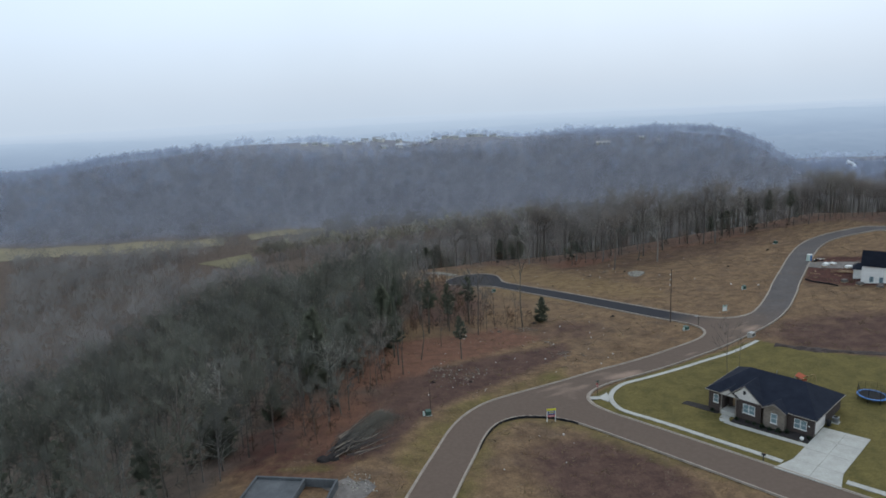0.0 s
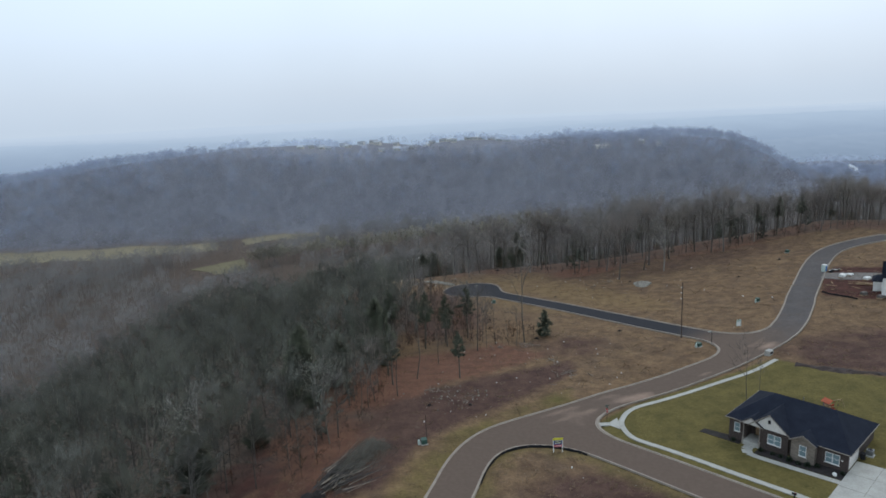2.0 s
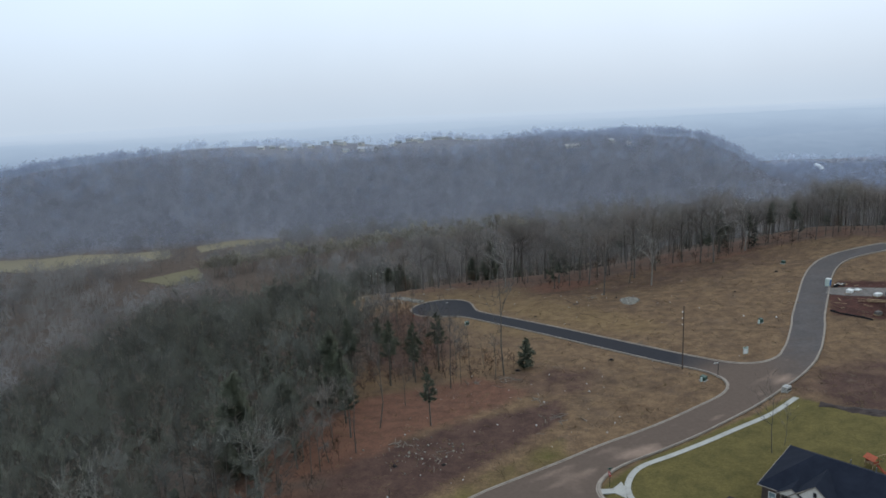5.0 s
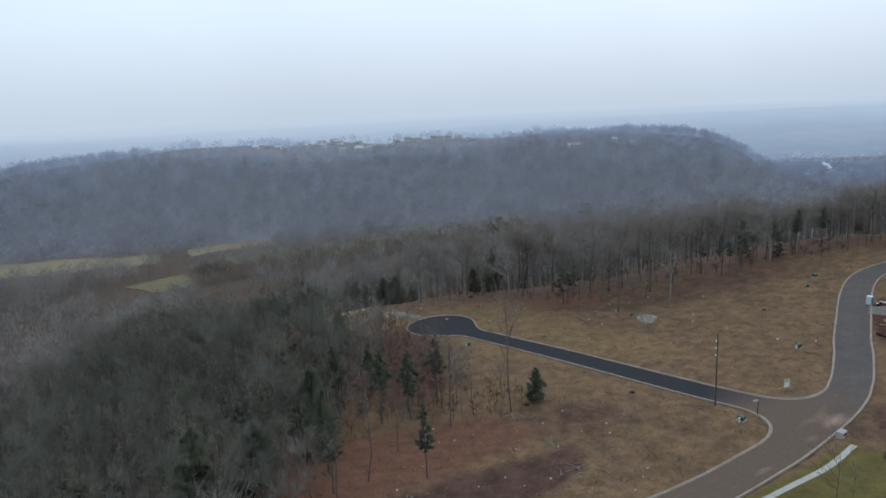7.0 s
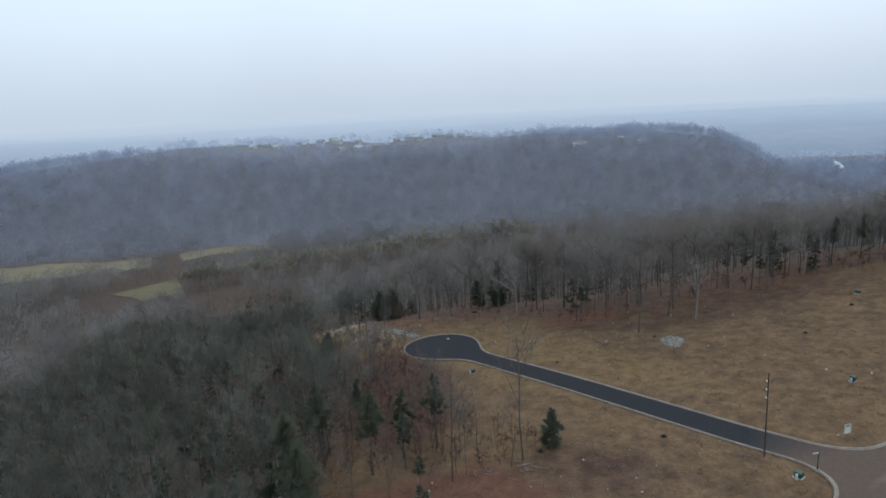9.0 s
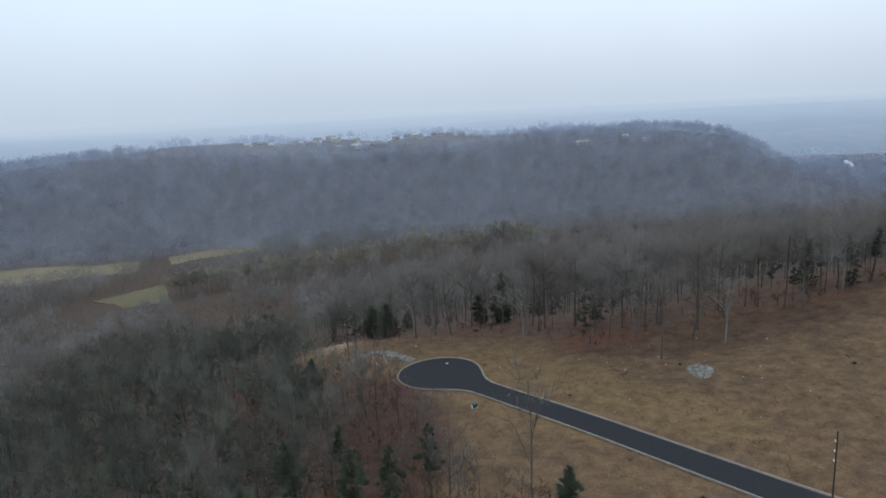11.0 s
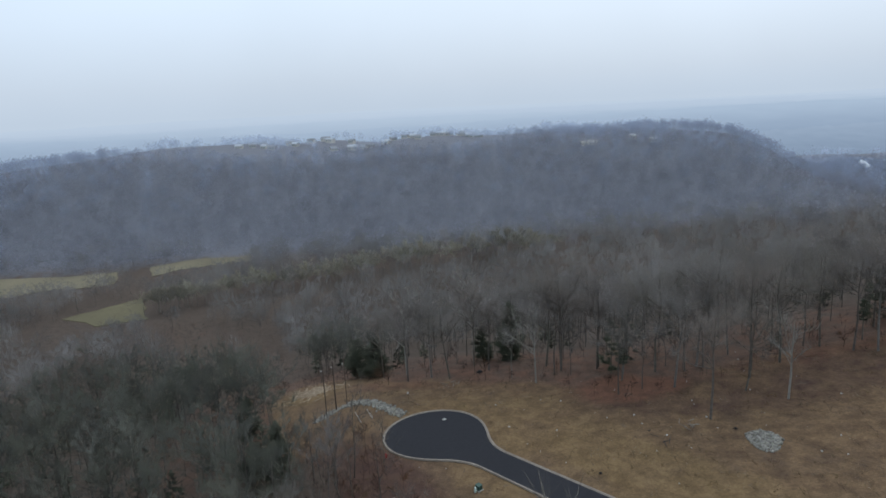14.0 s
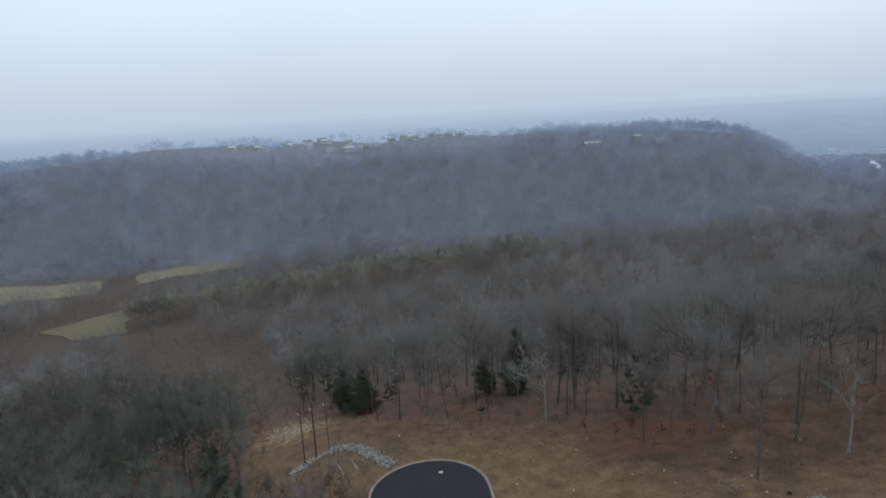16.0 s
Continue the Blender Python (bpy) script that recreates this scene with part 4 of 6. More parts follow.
def build_single_trees():
    cedar = [["c", 9.0, tree_thing("cedar", evergreen(s, 9.0, w, 100, 0.05, 34, 0.08), M_BARK, M_NEEDLE, "dark green cedar with a dense pointed crown", "cedar", "cedars at the woods' edge", tn), False]
             for s, w, tn in ((41, 0.33, 0.5), (42, 0.40, 0.4), (43, 0.29, 0.6))]
    plant(cedar, [(13.9, 167.2, 7.2), (-22.5, 262, 10.5), (11.5, 262, 15), (5.0, 264, 12), (-27, 266, 9), (-26.5, 150, 10), (-28, 160, 10.5), (-34, 140, 10),
                  (-38, 127, 11), (-42, 112, 9), (-48, 100, 9), (-34, 216, 6), (-60, 96, 9), (-36, 210, 8), (-46, 236, 5.5)], 1)
    pine = [["p", 13.0, tree_thing("pine_tree", evergreen(s, 13.0, 0.17, 60, 0.48, 32, 0.05), M_BARK, M_NEEDLE, "tall pine with a bare trunk and dark green top", "pine tree", "pines by the red leaf litter", tn), False]
            for s, tn in ((51, 0.5), (52, 0.35))]
    plant(pine, [(-6.6, 140.7, 10.5), (-5.7, 169, 14), (-10.7, 162.4, 12.7), (-16.1, 161, 14), (-20.9, 136.9, 15), (-11.4, 166, 12), (-16.9, 171.2, 12), (-24.6, 163.9, 14), (32.9, 238.2, 10), (-22.8, 143, 14), (-7.8, 155, 8),
                 (-20, 175, 11), (-27, 172, 13), (88, 243, 13), (93, 246, 14), (97, 242, 12), (83, 240, 11), (104, 243, 13), (60, 262, 15), (54, 265, 14), (57, 271, 15), (112, 243, 12), (120, 238, 11)], 2)
    oaks = [["o", h, tree_thing("bare_tree", bare_tree(s, h, 17, 5, 1200, sp, 6, 0.085, fk, 0.95), M_BARK, M_TWIG, "leafless winter tree with grey bark and spreading limbs", "tree", "bare trees at the woods' edge", tn), False]
            for s, h, sp, fk, tn in ((61, 15, 0.38, 0.44, 0.6), (62, 13, 0.34, 0.5, 0.4), (63, 14, 0.44, 0.4, 0.8), (64, 12, 0.38, 0.46, 0.5))]
    rs = random.Random(9)
    edge = [(43.4, 218.1, 21), (20, 246, 17), (41.8, 232.2, 19), (53.3, 226.8, 17), (56.3, 231.7, 17), (78.9, 236.1, 16), (82.5, 234, 15), (74.7, 240.4, 14), (22, 249, 16), (30, 247, 15), (49, 240, 17), (64.5, 236.4, 16)]
    for k in range(40):
        x = -20 + k * 5.4 + rs.uniform(-1.8, 1.8)
        y = float(np.interp(x, [-20, 0, 15, 34, 60, 82, 100, 140, 200], [252, 249, 245, 234, 242, 241, 241, 224, 219])) + rs.uniform(0, 22)
        edge.append((x, y, rs.uniform(11, 16.5) * (1.0 if x < 90 else 0.78)))
    plant(oaks, edge, 3)
    pale = [["w", 11.0, tree_thing("pale_tree", bare_tree(s, 11, 11, 4, 200, 0.36, 6, 0.07, 0.25), M_PALE, M_PALE, "leafless tree with whitish bark and forked limbs", "tree", "pale-barked trees", 0.6), False] for s in (71, 72)]
    plant(pale, [(58.6, 221.4, 16.5), (15.5, 242.6, 16), (2.5, 272, 16), (-32, 118, 9), (-14, 258, 14), (-50, 108, 10), (95, 240, 10)], 4)
    saps = [["s", 8.0, tree_thing("sapling", bare_tree(s, 8, 8, 2, 110, 0.22, 4, 0.1, 0.35, 0.6), M_BARK, M_TWIG, "slender leafless sapling in rough grass", "sapling", "saplings by the turning circle", tn), False]
            for s, tn in ((81, 0.5), (82, 0.3), (83, 0.7))]
    small = [(-0.7, 159.7, 13), (1.5, 162.9, 13.5), (4.7, 167.6, 8.5), (8.9, 163.3, 15), (-3, 158, 11), (-1.8, 165, 12), (6.5, 161, 7), (47.5, 123.4, 7), (50.3, 125.2, 7), (-16.2, 140.4, 11), (-19, 131, 9), (-12, 150, 10), (-24.5, 121, 8),
             (-27, 112, 9), (-29, 104, 9), (-23, 128, 10)]
    for k in range(34):
        x, y = rs.uniform(-23, -2), rs.uniform(166, 212)
        if x + 0.55 * (y - 166) > 6:
            x -= 12
        small.append((x, y, rs.uniform(4, 10)))
    plant(saps, small, 5)


build_single_trees()
M_SHRUB = mat("brown_brush", (0.190, 0.115, 0.082), (0.120, 0.076, 0.056), 0.15, 0.95, tone=0.3, thin=0.5)


def build_undergrowth():
    bush_t = [bare_tree(s, 2.4, 7, 2, 60, 0.5, 3, 0.4, 0.08) for s in (91, 92, 93)]
    p = jitter_grid(-60, 150, 70, 300, 3.2, 21)
    s = sdist(p[:, 0], p[:, 1], CLEARING)
    rs = np.random.RandomState(22)
    keep = (s > -3) & (s < 26) & (rs.rand(len(p)) < np.where(p[:, 1] > 215, 0.3, 0.55)) & (road_sd(p[:, 0], p[:, 1]) > 3)
    slope = ((p[:, 0] + 12) / 13) ** 2 + ((p[:, 1] - 188) / 26) ** 2 < 1
    keep |= slope & (rs.rand(len(p)) < 0.5) & (road_sd(p[:, 0], p[:, 1]) > 4)
    scatter("undergrowth", bush_t, p[keep], [M_SHRUB, M_SHRUB, M_SHRUB], "brown leafless brush along the edge of the woods", "brush", (0.4, 1.1), 23)
    # head-high thicket round the saplings and along the trees
    thick_t = [bare_tree(s, h, 6, 1, 150, 0.3, 3, 0.3, 0.12) for s, h in ((95, 5.0), (96, 4.0), (97, 6.0))]
    k = jitter_grid(-48, 150, 96, 275, 2.6, 33)
    sk = sdist(k[:, 0], k[:, 1], CLEARING)
    sapl = (k[:, 0] > -26) & (k[:, 0] < 4 - 0.35 * (k[:, 1] - 165)) & (k[:, 1] > 160) & (k[:, 1] < 214) | (((k[:, 0] + 2) / 14) ** 2 + ((k[:, 1] - 168) / 9) ** 2 < 1)
    sapl |= (k[:, 0] > -46) & (k[:, 0] < -18) & (k[:, 1] > 185) & (k[:, 1] < 228)
    chance = np.where(sapl, 0.85, np.where((sk > -1.5) & (sk < 26), np.where(k[:, 1] > 215, 0.12, 0.4), 0.0))
    k = k[(rs.rand(len(k)) < chance) & (road_sd(k[:, 0], k[:, 1]) > 3.5)]
    scatter("thicket", thick_t, k, [M_SHRUB, M_SHRUB, M_SHRUB], "dense brown thicket of thin leafless stems", "thicket", (0.5, 1.15), 34)
    q = jitter_grid(-150, -18, 252, 410, 3.4, 24)
    q = q[(on_scrub(q) | ((q[:, 0] > -48) & (q[:, 1] < 275))) & (rs.rand(len(q)) < 0.8)]
    v = jitter_grid(-560, -110, 340, 560, 5.0, 64)
    v = v[~open_ground(v, 2.0) & in_sight(v, 0) & (rs.rand(len(v)) < 0.75)]
    for f in FIELDS:
        v = v[sdist(v[:, 0], v[:, 1], f) > 2]
    scatter("valley_brush", bush_t, v, [M_SHRUB, M_HAZED_VALLEY, M_HAZED_VALLEY], "low grey-brown brush between the valley fields", "brush", (0.8, 1.9), 65)
    scatter("slope_brush", bush_t, q, [M_SHRUB, M_SHRUB, M_SHRUB], "reddish-brown scrub on the cleared slope", "brush", (0.5, 1.5), 25)
    # dry tufts over the open lots, thicker in some places than in others
    t = np.random.RandomState(26)
    n = 22
    base = np.stack([t.normal(0, 0.35, n), t.normal(0, 0.35, n), np.zeros(n)], -1)
    tip = base + np.stack([t.normal(0, 0.18, n), t.normal(0, 0.18, n), t.uniform(0.06, 0.24, n)], -1)
    none = (np.zeros((0, 3)), np.zeros((0, 3), int))
    tuft = [(none, none, blades(t, base, tip, np.full(n, 0.06)))]
    g = jitter_grid(-32, 128, 76, 246, 1.3, 27)
    rd = road_sd(g[:, 0], g[:, 1])
    yard = sdist(g[:, 0], g[:, 1], [(20, 117), (27, 124), (60, 141), (66, 134), (82, 122), (92, 100), (66, 66), (50, 82), (22, 110)])
    dense = 0.35 + 0.3 * waves(g[:, 0], g[:, 1], 14, 31) + 0.25 * waves(g[:, 0], g[:, 1], 5, 32)
    g = g[(rd > 1.2) & (sdist(g[:, 0], g[:, 1], CLEARING) < 2) & (yard > 1) & (t.rand(len(g)) < dense)]
    m = mat("dry_grass_blades", (0.205, 0.148, 0.092), (0.135, 0.095, 0.060), 0.12, 0.95, tone=0.35)
    scatter("dry_grass", tuft, g, [m, m, m], "tufts of dry winter grass over the open lots", "grass", (0.5, 1.5), 28, 0.02)


build_undergrowth()


# ---- the brick house ----
def brick_material(name, c1, c2, mortar, scale):
    m = bpy.data.materials.new(name)
    m.use_nodes = True
    n, l = m.node_tree.nodes, m.node_tree.links
    b = n["Principled BSDF"]
    b.inputs["Roughness"].default_value = 0.9
    tc = n.new("ShaderNodeTexCoord")
    mp = n.new("ShaderNodeMapping")
    mp.inputs["Rotation"].default_value = (radians(90), 0, 0)
    br = n.new("ShaderNodeTexBrick")
    br.inputs["Color1"].default_value, br.inputs["Color2"].default_value, br.inputs["Mortar"].default_value = (*c1, 1), (*c2, 1), (*mortar, 1)
    br.inputs["Scale"].default_value, br.inputs["Mortar Size"].default_value = scale, 0.015
    br.inputs["Brick Width"].default_value, br.inputs["Row Height"].default_value = 0.24, 0.08
    nz = n.new("ShaderNodeTexNoise")
    nz.inputs["Scale"].default_value = 0.8
    l.new(tc.outputs["Object"], mp.inputs[0])
    l.new(mp.outputs[0], br.inputs["Vector"])
    l.new(tc.outputs["Object"], nz.inputs["Vector"])
    r = n.new("ShaderNodeMapRange")
    r.inputs["To Min"].default_value, r.inputs["To Max"].default_value = 0.75, 1.25
    l.new(nz.outputs["Fac"], r.inputs["Value"])
    hs = n.new("ShaderNodeHueSaturation")
    l.new(br.outputs["Color"], hs.inputs["Color"])
    l.new(r.outputs[0], hs.inputs["Value"])
    l.new(hs.outputs[0], b.inputs["Base Color"])
    return m


M_BRICK = brick_material("dark_brick", (0.058, 0.037, 0.031), (0.036, 0.025, 0.022), (0.066, 0.053, 0.046), 1.0)
M_STONE = brick_material("field_stone", (0.22, 0.18, 0.14), (0.12, 0.10, 0.082), (0.17, 0.145, 0.12), 0.45)
M_SHINGLE = mat("dark_shingles", (0.016, 0.020, 0.031), (0.010, 0.013, 0.022), 0.6, 0.9, fine=9, bump=0.3, spec=0.12)
M_WHITE = mat("white_trim", (0.72, 0.71, 0.67), (0.60, 0.59, 0.56), 0.8, 0.6)
M_TRIM = mat("tan_trim", (0.27, 0.235, 0.20), (0.20, 0.175, 0.15), 0.8, 0.6)
M_SIDING = mat("pale_siding", (0.66, 0.63, 0.58), (0.54, 0.51, 0.47), 0.8, 0.7)
M_MULCH = mat("dark_mulch", (0.034, 0.028, 0.026), (0.018, 0.016, 0.016), 1.2, 0.95, fine=10, bump=0.5)
M_DARK = mat("black_paint", (0.025, 0.025, 0.027), (0.018, 0.018, 0.02), 2, 0.85, spec=0.15)
M_METAL = mat("grey_metal", (0.30, 0.31, 0.32), (0.22, 0.23, 0.24), 2, 0.45, 0.6)
M_GREENBOX = mat("green_enamel", (0.045, 0.090, 0.070), (0.030, 0.065, 0.052), 2, 0.5)
M_PALEGREEN = mat("pale_green_plastic", (0.50, 0.58, 0.52), (0.42, 0.50, 0.45), 2, 0.5)
M_RED = mat("red_enamel", (0.42, 0.035, 0.03), (0.30, 0.025, 0.025), 2, 0.5)
M_ORANGE = mat("orange_canvas", (0.42, 0.10, 0.045), (0.30, 0.07, 0.035), 2, 0.7)
M_WOOD = mat("sawn_wood", (0.36, 0.25, 0.15), (0.25, 0.17, 0.10), 1.5, 0.85, fine=12)
M_POLE = mat("creosoted_wood", (0.085, 0.060, 0.048), (0.055, 0.040, 0.034), 2, 0.9, fine=15)
M_LOG = mat("weathered_logs", (0.27, 0.225, 0.18), (0.15, 0.122, 0.10), 0.8, 0.95, fine=8)
M_ROCK = mat("riprap_limestone", (0.325, 0.300, 0.255), (0.165, 0.152, 0.130), 0.9, 0.9, fine=5, tone=0.35)
M_BLUE = mat("blue_vinyl", (0.05, 0.17, 0.42), (0.04, 0.13, 0.33), 2, 0.5)
M_YELLOW = mat("yellow_board", (0.68, 0.62, 0.06), (0.58, 0.52, 0.05), 2, 0.6)
M_NAVY = mat("navy_board", (0.035, 0.06, 0.15), (0.03, 0.05, 0.12), 2, 0.6)
M_PINK = mat("red_board", (0.50, 0.10, 0.10), (0.42, 0.08, 0.08), 2, 0.6)
M_SHRUBGREEN = mat("evergreen_shrub", (0.035, 0.045, 0.028), (0.02, 0.028, 0.018), 2, 0.95, tone=0.3)
M_GRAVEL = mat("grey_gravel", (0.185, 0.165, 0.148), (0.10, 0.088, 0.080), 0.7, 0.95, fine=7, bump=0.5)


def glass_material():
    m = bpy.data.materials.new("window_glass")
    m.use_nodes = True
    b = m.node_tree.nodes["Principled BSDF"]
    # pale teal base colour stands in for reflected sky
    b.inputs["Base Color"].default_value = (0.17, 0.24, 0.26, 1)
    b.inputs["Roughness"].default_value, b.inputs["Specular IOR Level"].default_value = 0.06, 0.9
    return m


M_GLASS = glass_material()


def roof_faces(bm, x0, x1, y0, y1, z, zr, hip0, hip1, thick=0.18):
    """A hipped roof, its ridge along x; hip0, hip1: how far the ridge stops short of the ends."""
    ym = (y0 + y1) / 2
    a = [(x0, y0, z), (x1, y0, z), (x1, y1, z), (x0, y1, z), (x0 + hip0, ym, zr), (x1 - hip1, ym, zr)]
    v = [bm.verts.new(p) for p in a]
    w = [bm.verts.new((p[0], p[1], p[2] - thick)) for p in a[:4]]
    for q in ((0, 1, 5, 4), (1, 2, 5), (2, 3, 4, 5), (3, 0, 4)):
        bm.faces.new([v[i] for i in q])
    for i in range(4):
        j = (i + 1) % 4
        bm.faces.new((w[i], w[j], v[j], v[i]))
    bm.faces.new(w[::-1])
    return bm


def gable_front(bm, x0, x1, y0, y1, z, zr, thick=0.14):
    """A small roof whose ridge runs from front (y0) to back (y1)."""
    xm = (x0 + x1) / 2
    pts = [(x0, y0, z), (xm, y0, zr), (x1, y0, z), (x0, y1, z), (xm, y1, zr), (x1, y1, z)]
    v = [bm.verts.new(p) for p in pts]
    w = [bm.verts.new((p[0], p[1], p[2] - thick)) for p in pts]
    for q in ((0, 1, 4, 3), (1, 2, 5, 4)):
        bm.faces.new([v[i] for i in q])
        bm.faces.new([w[i] for i in q[::-1]])
    for q in ((0, 1), (1, 2), (3, 4), (4, 5), (0, 3), (2, 5)):
        bm.faces.new((v[q[0]], w[q[0]], w[q[1]], v[q[1]]))
    return bm


def gable_wall(bm, x0, x1, y, z, zr, t=0.12):
    xm = (x0 + x1) / 2
    f = [bm.verts.new(p) for p in ((x0, y, z), (x1, y, z), (xm, y, zr))]
    b = [bm.verts.new((p.co.x, y + t, p.co.z)) for p in f]
    bm.faces.new(f)
    bm.faces.new(b[::-1])
    for i in range(3):
        j = (i + 1) % 3
        bm.faces.new((f[j], f[i], b[i], b[j]))
    return bm


def window_unit(parent, m, w, h, panes=2):
    """A white-framed window with its panes and sill; its face looks along -y."""
    fr = part("window", bmesh.new(), M_WHITE, parent)
    bm = bmesh.new()
    for x0, x1, z0, z1 in ((-w / 2, -w / 2 + 0.06, 0, h), (w / 2 - 0.06, w / 2, 0, h), (-w / 2, w / 2, h - 0.06, h), (-w / 2, w / 2, 0, 0.06), (-w / 2, w / 2, h * 0.5 - 0.025, h * 0.5 + 0.025)):
        box(bm, x0, x1, -0.05, 0.03, z0, z1)
    for k in range(1, panes):
        x = -w / 2 + w * k / panes
        box(bm, x - 0.045, x + 0.045, -0.055, 0.03, 0, h)
    bm.to_mesh(fr.data)
    bm.free()
    fr.matrix_basis = m
    for k in range(panes):
        x0, x1 = -w / 2 + w * k / panes + 0.05, -w / 2 + w * (k + 1) / panes - 0.05
        part("pane", boxed(x0, x1, 0.0, 0.02, 0.06, h - 0.06), M_GLASS, fr)
    part("sill", boxed(-w / 2 - 0.08, w / 2 + 0.08, -0.1, 0.02, -0.09, -0.01), M_WHITE, fr)
    return fr


HOUSE = pose(39.29, 109.72, -1.98, 0, 0, -44.3)


def brick_house():
    h = thing("brick_house", HOUSE, "single-storey dark brick house with a blue-black hipped roof", "house")
    L, D, E = 17.2, 12.4, 2.95
    t = 0.25
    for x0, x1, y0, y1 in ((0, 2.4, 0, t), (2.4, 2.4 + t, t, 2.2), (2.4 + t, 5.0, 2.2, 2.2 + t), (9.2, 9.75, 0.0, 0.6), (13.1, L, 0, t), (0, t, t, D), (t, L, D - t, D), (L - t, L, 5.3, D - t), (L - t, L, t, 0.6)):
        part("wall", boxed(x0, x1, y0, y1, -1.7, E), M_BRICK, h, "dark brown brick wall")
    part("lintel", boxed(L - t, L, 0.6, 5.3, 2.3, E), M_BRICK, h)
    bm = bmesh.new()
    box(bm, 5.0, 9.2, -0.4, -0.15, -1.7, E)
    box(bm, 5.0, 5.25, -0.15, 2.2, -1.7, E)
    part("bay_wall", bm, M_BRICK, h)
    bm = bmesh.new()
    box(bm, 9.8, 13.1, -0.9, -0.65, -1.7, E)
    box(bm, 9.8, 10.0, -0.65, 0.4, -1.2, E)
    box(bm, 12.9, 13.1, -0.65, 0.4, -1.7, E)
    gable_wall(bm, 9.8, 13.1, -0.9, E, E + 1.05, 0.2)
    part("stone_gable", bm, M_STONE, h, "tan field-stone gable front")
    part("roof", roof_faces(bmesh.new(), -0.45, L + 0.45, -0.45, D + 0.45, E + 0.12, E + 3.45, 5.0, 4.2), M_SHINGLE, h)
    part("porch_roof", gable_front(bmesh.new(), 2.0, 5.6, -0.95, 3.0, E + 0.1, E + 1.35), M_SHINGLE, h)
    part("bay_roof", gable_front(bmesh.new(), 3.3, 9.5, -0.85, 5.4, E + 0.1, E + 2.75), M_SHINGLE, h)
    part("stone_roof", gable_front(bmesh.new(), 9.5, 13.4, -1.25, 2.6, E + 0.1, E + 1.25), M_SHINGLE, h)
    part("porch_gable", gable_wall(bmesh.new(), 2.3, 5.3, -0.8, E + 0.06, E + 1.15), M_SIDING, h, "pale sided gable")
    part("bay_gable", gable_wall(bmesh.new(), 3.8, 9.0, -0.62, E + 0.06, E + 2.42), M_SIDING, h, "pale sided gable")
    part("gable_vent", boxed(6.2, 6.6, -0.66, -0.6, E + 1.1, E + 1.75), M_DARK, h, "small dark louvred vent")
    for x0, x1, y0, y1 in ((-0.5, 2.0, -0.52, -0.45), (13.4, L + 0.5, -0.53, -0.46), (L + 0.45, L + 0.52, -0.46, D + 0.45), (-0.52, -0.45, -0.45, D + 0.45)):
        part("gutter", boxed(x0, x1, y0, y1, E - 0.02, E + 0.1), M_TRIM, h, "tan gutter")
    for x0, xm, x1, y, z0, z1 in ((2.0, 3.8, 5.6, -1.0, E + 0.02, E + 1.27), (3.3, 6.4, 9.5, -0.9, E + 0.02, E + 2.67), (9.5, 11.45, 13.4, -1.3, E + 0.02, E + 1.17)):
        bm = bmesh.new()
        for xa, xb, za, zb in ((x0, xm, z0, z1), (xm, x1, z1, z0)):
            v = [bm.verts.new(p) for p in ((xa, y, za - 0.12), (xb, y, zb - 0.12), (xb, y, zb + 0.06), (xa, y, za + 0.06))]
            w = [bm.verts.new((p.co.x, y + 0.06, p.co.z)) for p in v]
            bm.faces.new(v)
            bm.faces.new(w[::-1])
            for i in range(4):
                bm.faces.new((v[(i + 1) % 4], v[i], w[i], w[(i + 1) % 4]))
        part("bargeboard", bm, M_TRIM, h)
    for x, y, w, hh, z, n in ((1.3, 0.0, 0.9, 1.5, 0.8, 1), (7.2, -0.4, 2.0, 1.6, 0.7, 2), (11.45, -0.9, 1.0, 1.7, 0.7, 1), (15.2, 0.0, 1.9, 1.6, 0.7, 2)):
        window_unit(h, pose(x, y - 0.01, z), w, hh, n)
    door = part("front_door", boxed(3.4, 4.4, 2.10, 2.19, 0.1, 2.2), M_WOOD, h, "brown wooden front door")
    part("door_handle", boxed(4.22, 4.3, 2.02, 2.09, 1.05, 1.15), M_METAL, door)
    for x in (2.5, 5.0):
        bm = tube(bmesh.new(), (x, -0.5, 0.0), (x, -0.5, E), 0.09, 0.08, 8)
        box(bm, x - 0.15, x + 0.15, -0.65, -0.35, -1.5, 0.4)
        part("porch_post", bm, M_TRIM, h)
    part("porch_floor", boxed(2.65, 5.0, -0.75, 2.2, -1.6, 0.04), M_CONCRETE, h)
    gd = part("garage_door", boxed(L - 0.12, L - 0.06, 0.65, 5.25, -0.6, 2.28), M_SIDING, h, "pale sectional garage door")
    for k in range(4):
        part("panel", boxed(L - 0.06, L - 0.03, 0.75, 5.15, -0.18 + k * 0.62, 0.36 + k * 0.62), M_SIDING, gd)
    part("wall_lamp", boxed(16.35, 16.6, -0.12, -0.01, 1.55, 1.68), M_WHITE, h)
    for x, y, z in ((8.2, 8.0, 2.2), (11.0, 8.5, 1.9)):
        part("vent_pipe", tube(bmesh.new(), (x, y, E + z), (x, y, E + z + 1.1), 0.06, 0.06, 6), M_METAL, h)
    return h


brick_house()


def on_house(x, y, dz=0.0, turn=0.0):
    """A place given in the house's own directions, set on the ground."""
    p = HOUSE @ Vector((x, y, 0))
    return pose(p.x, p.y, gz(p.x, p.y) + dz, 0, 0, turn - 44.3)


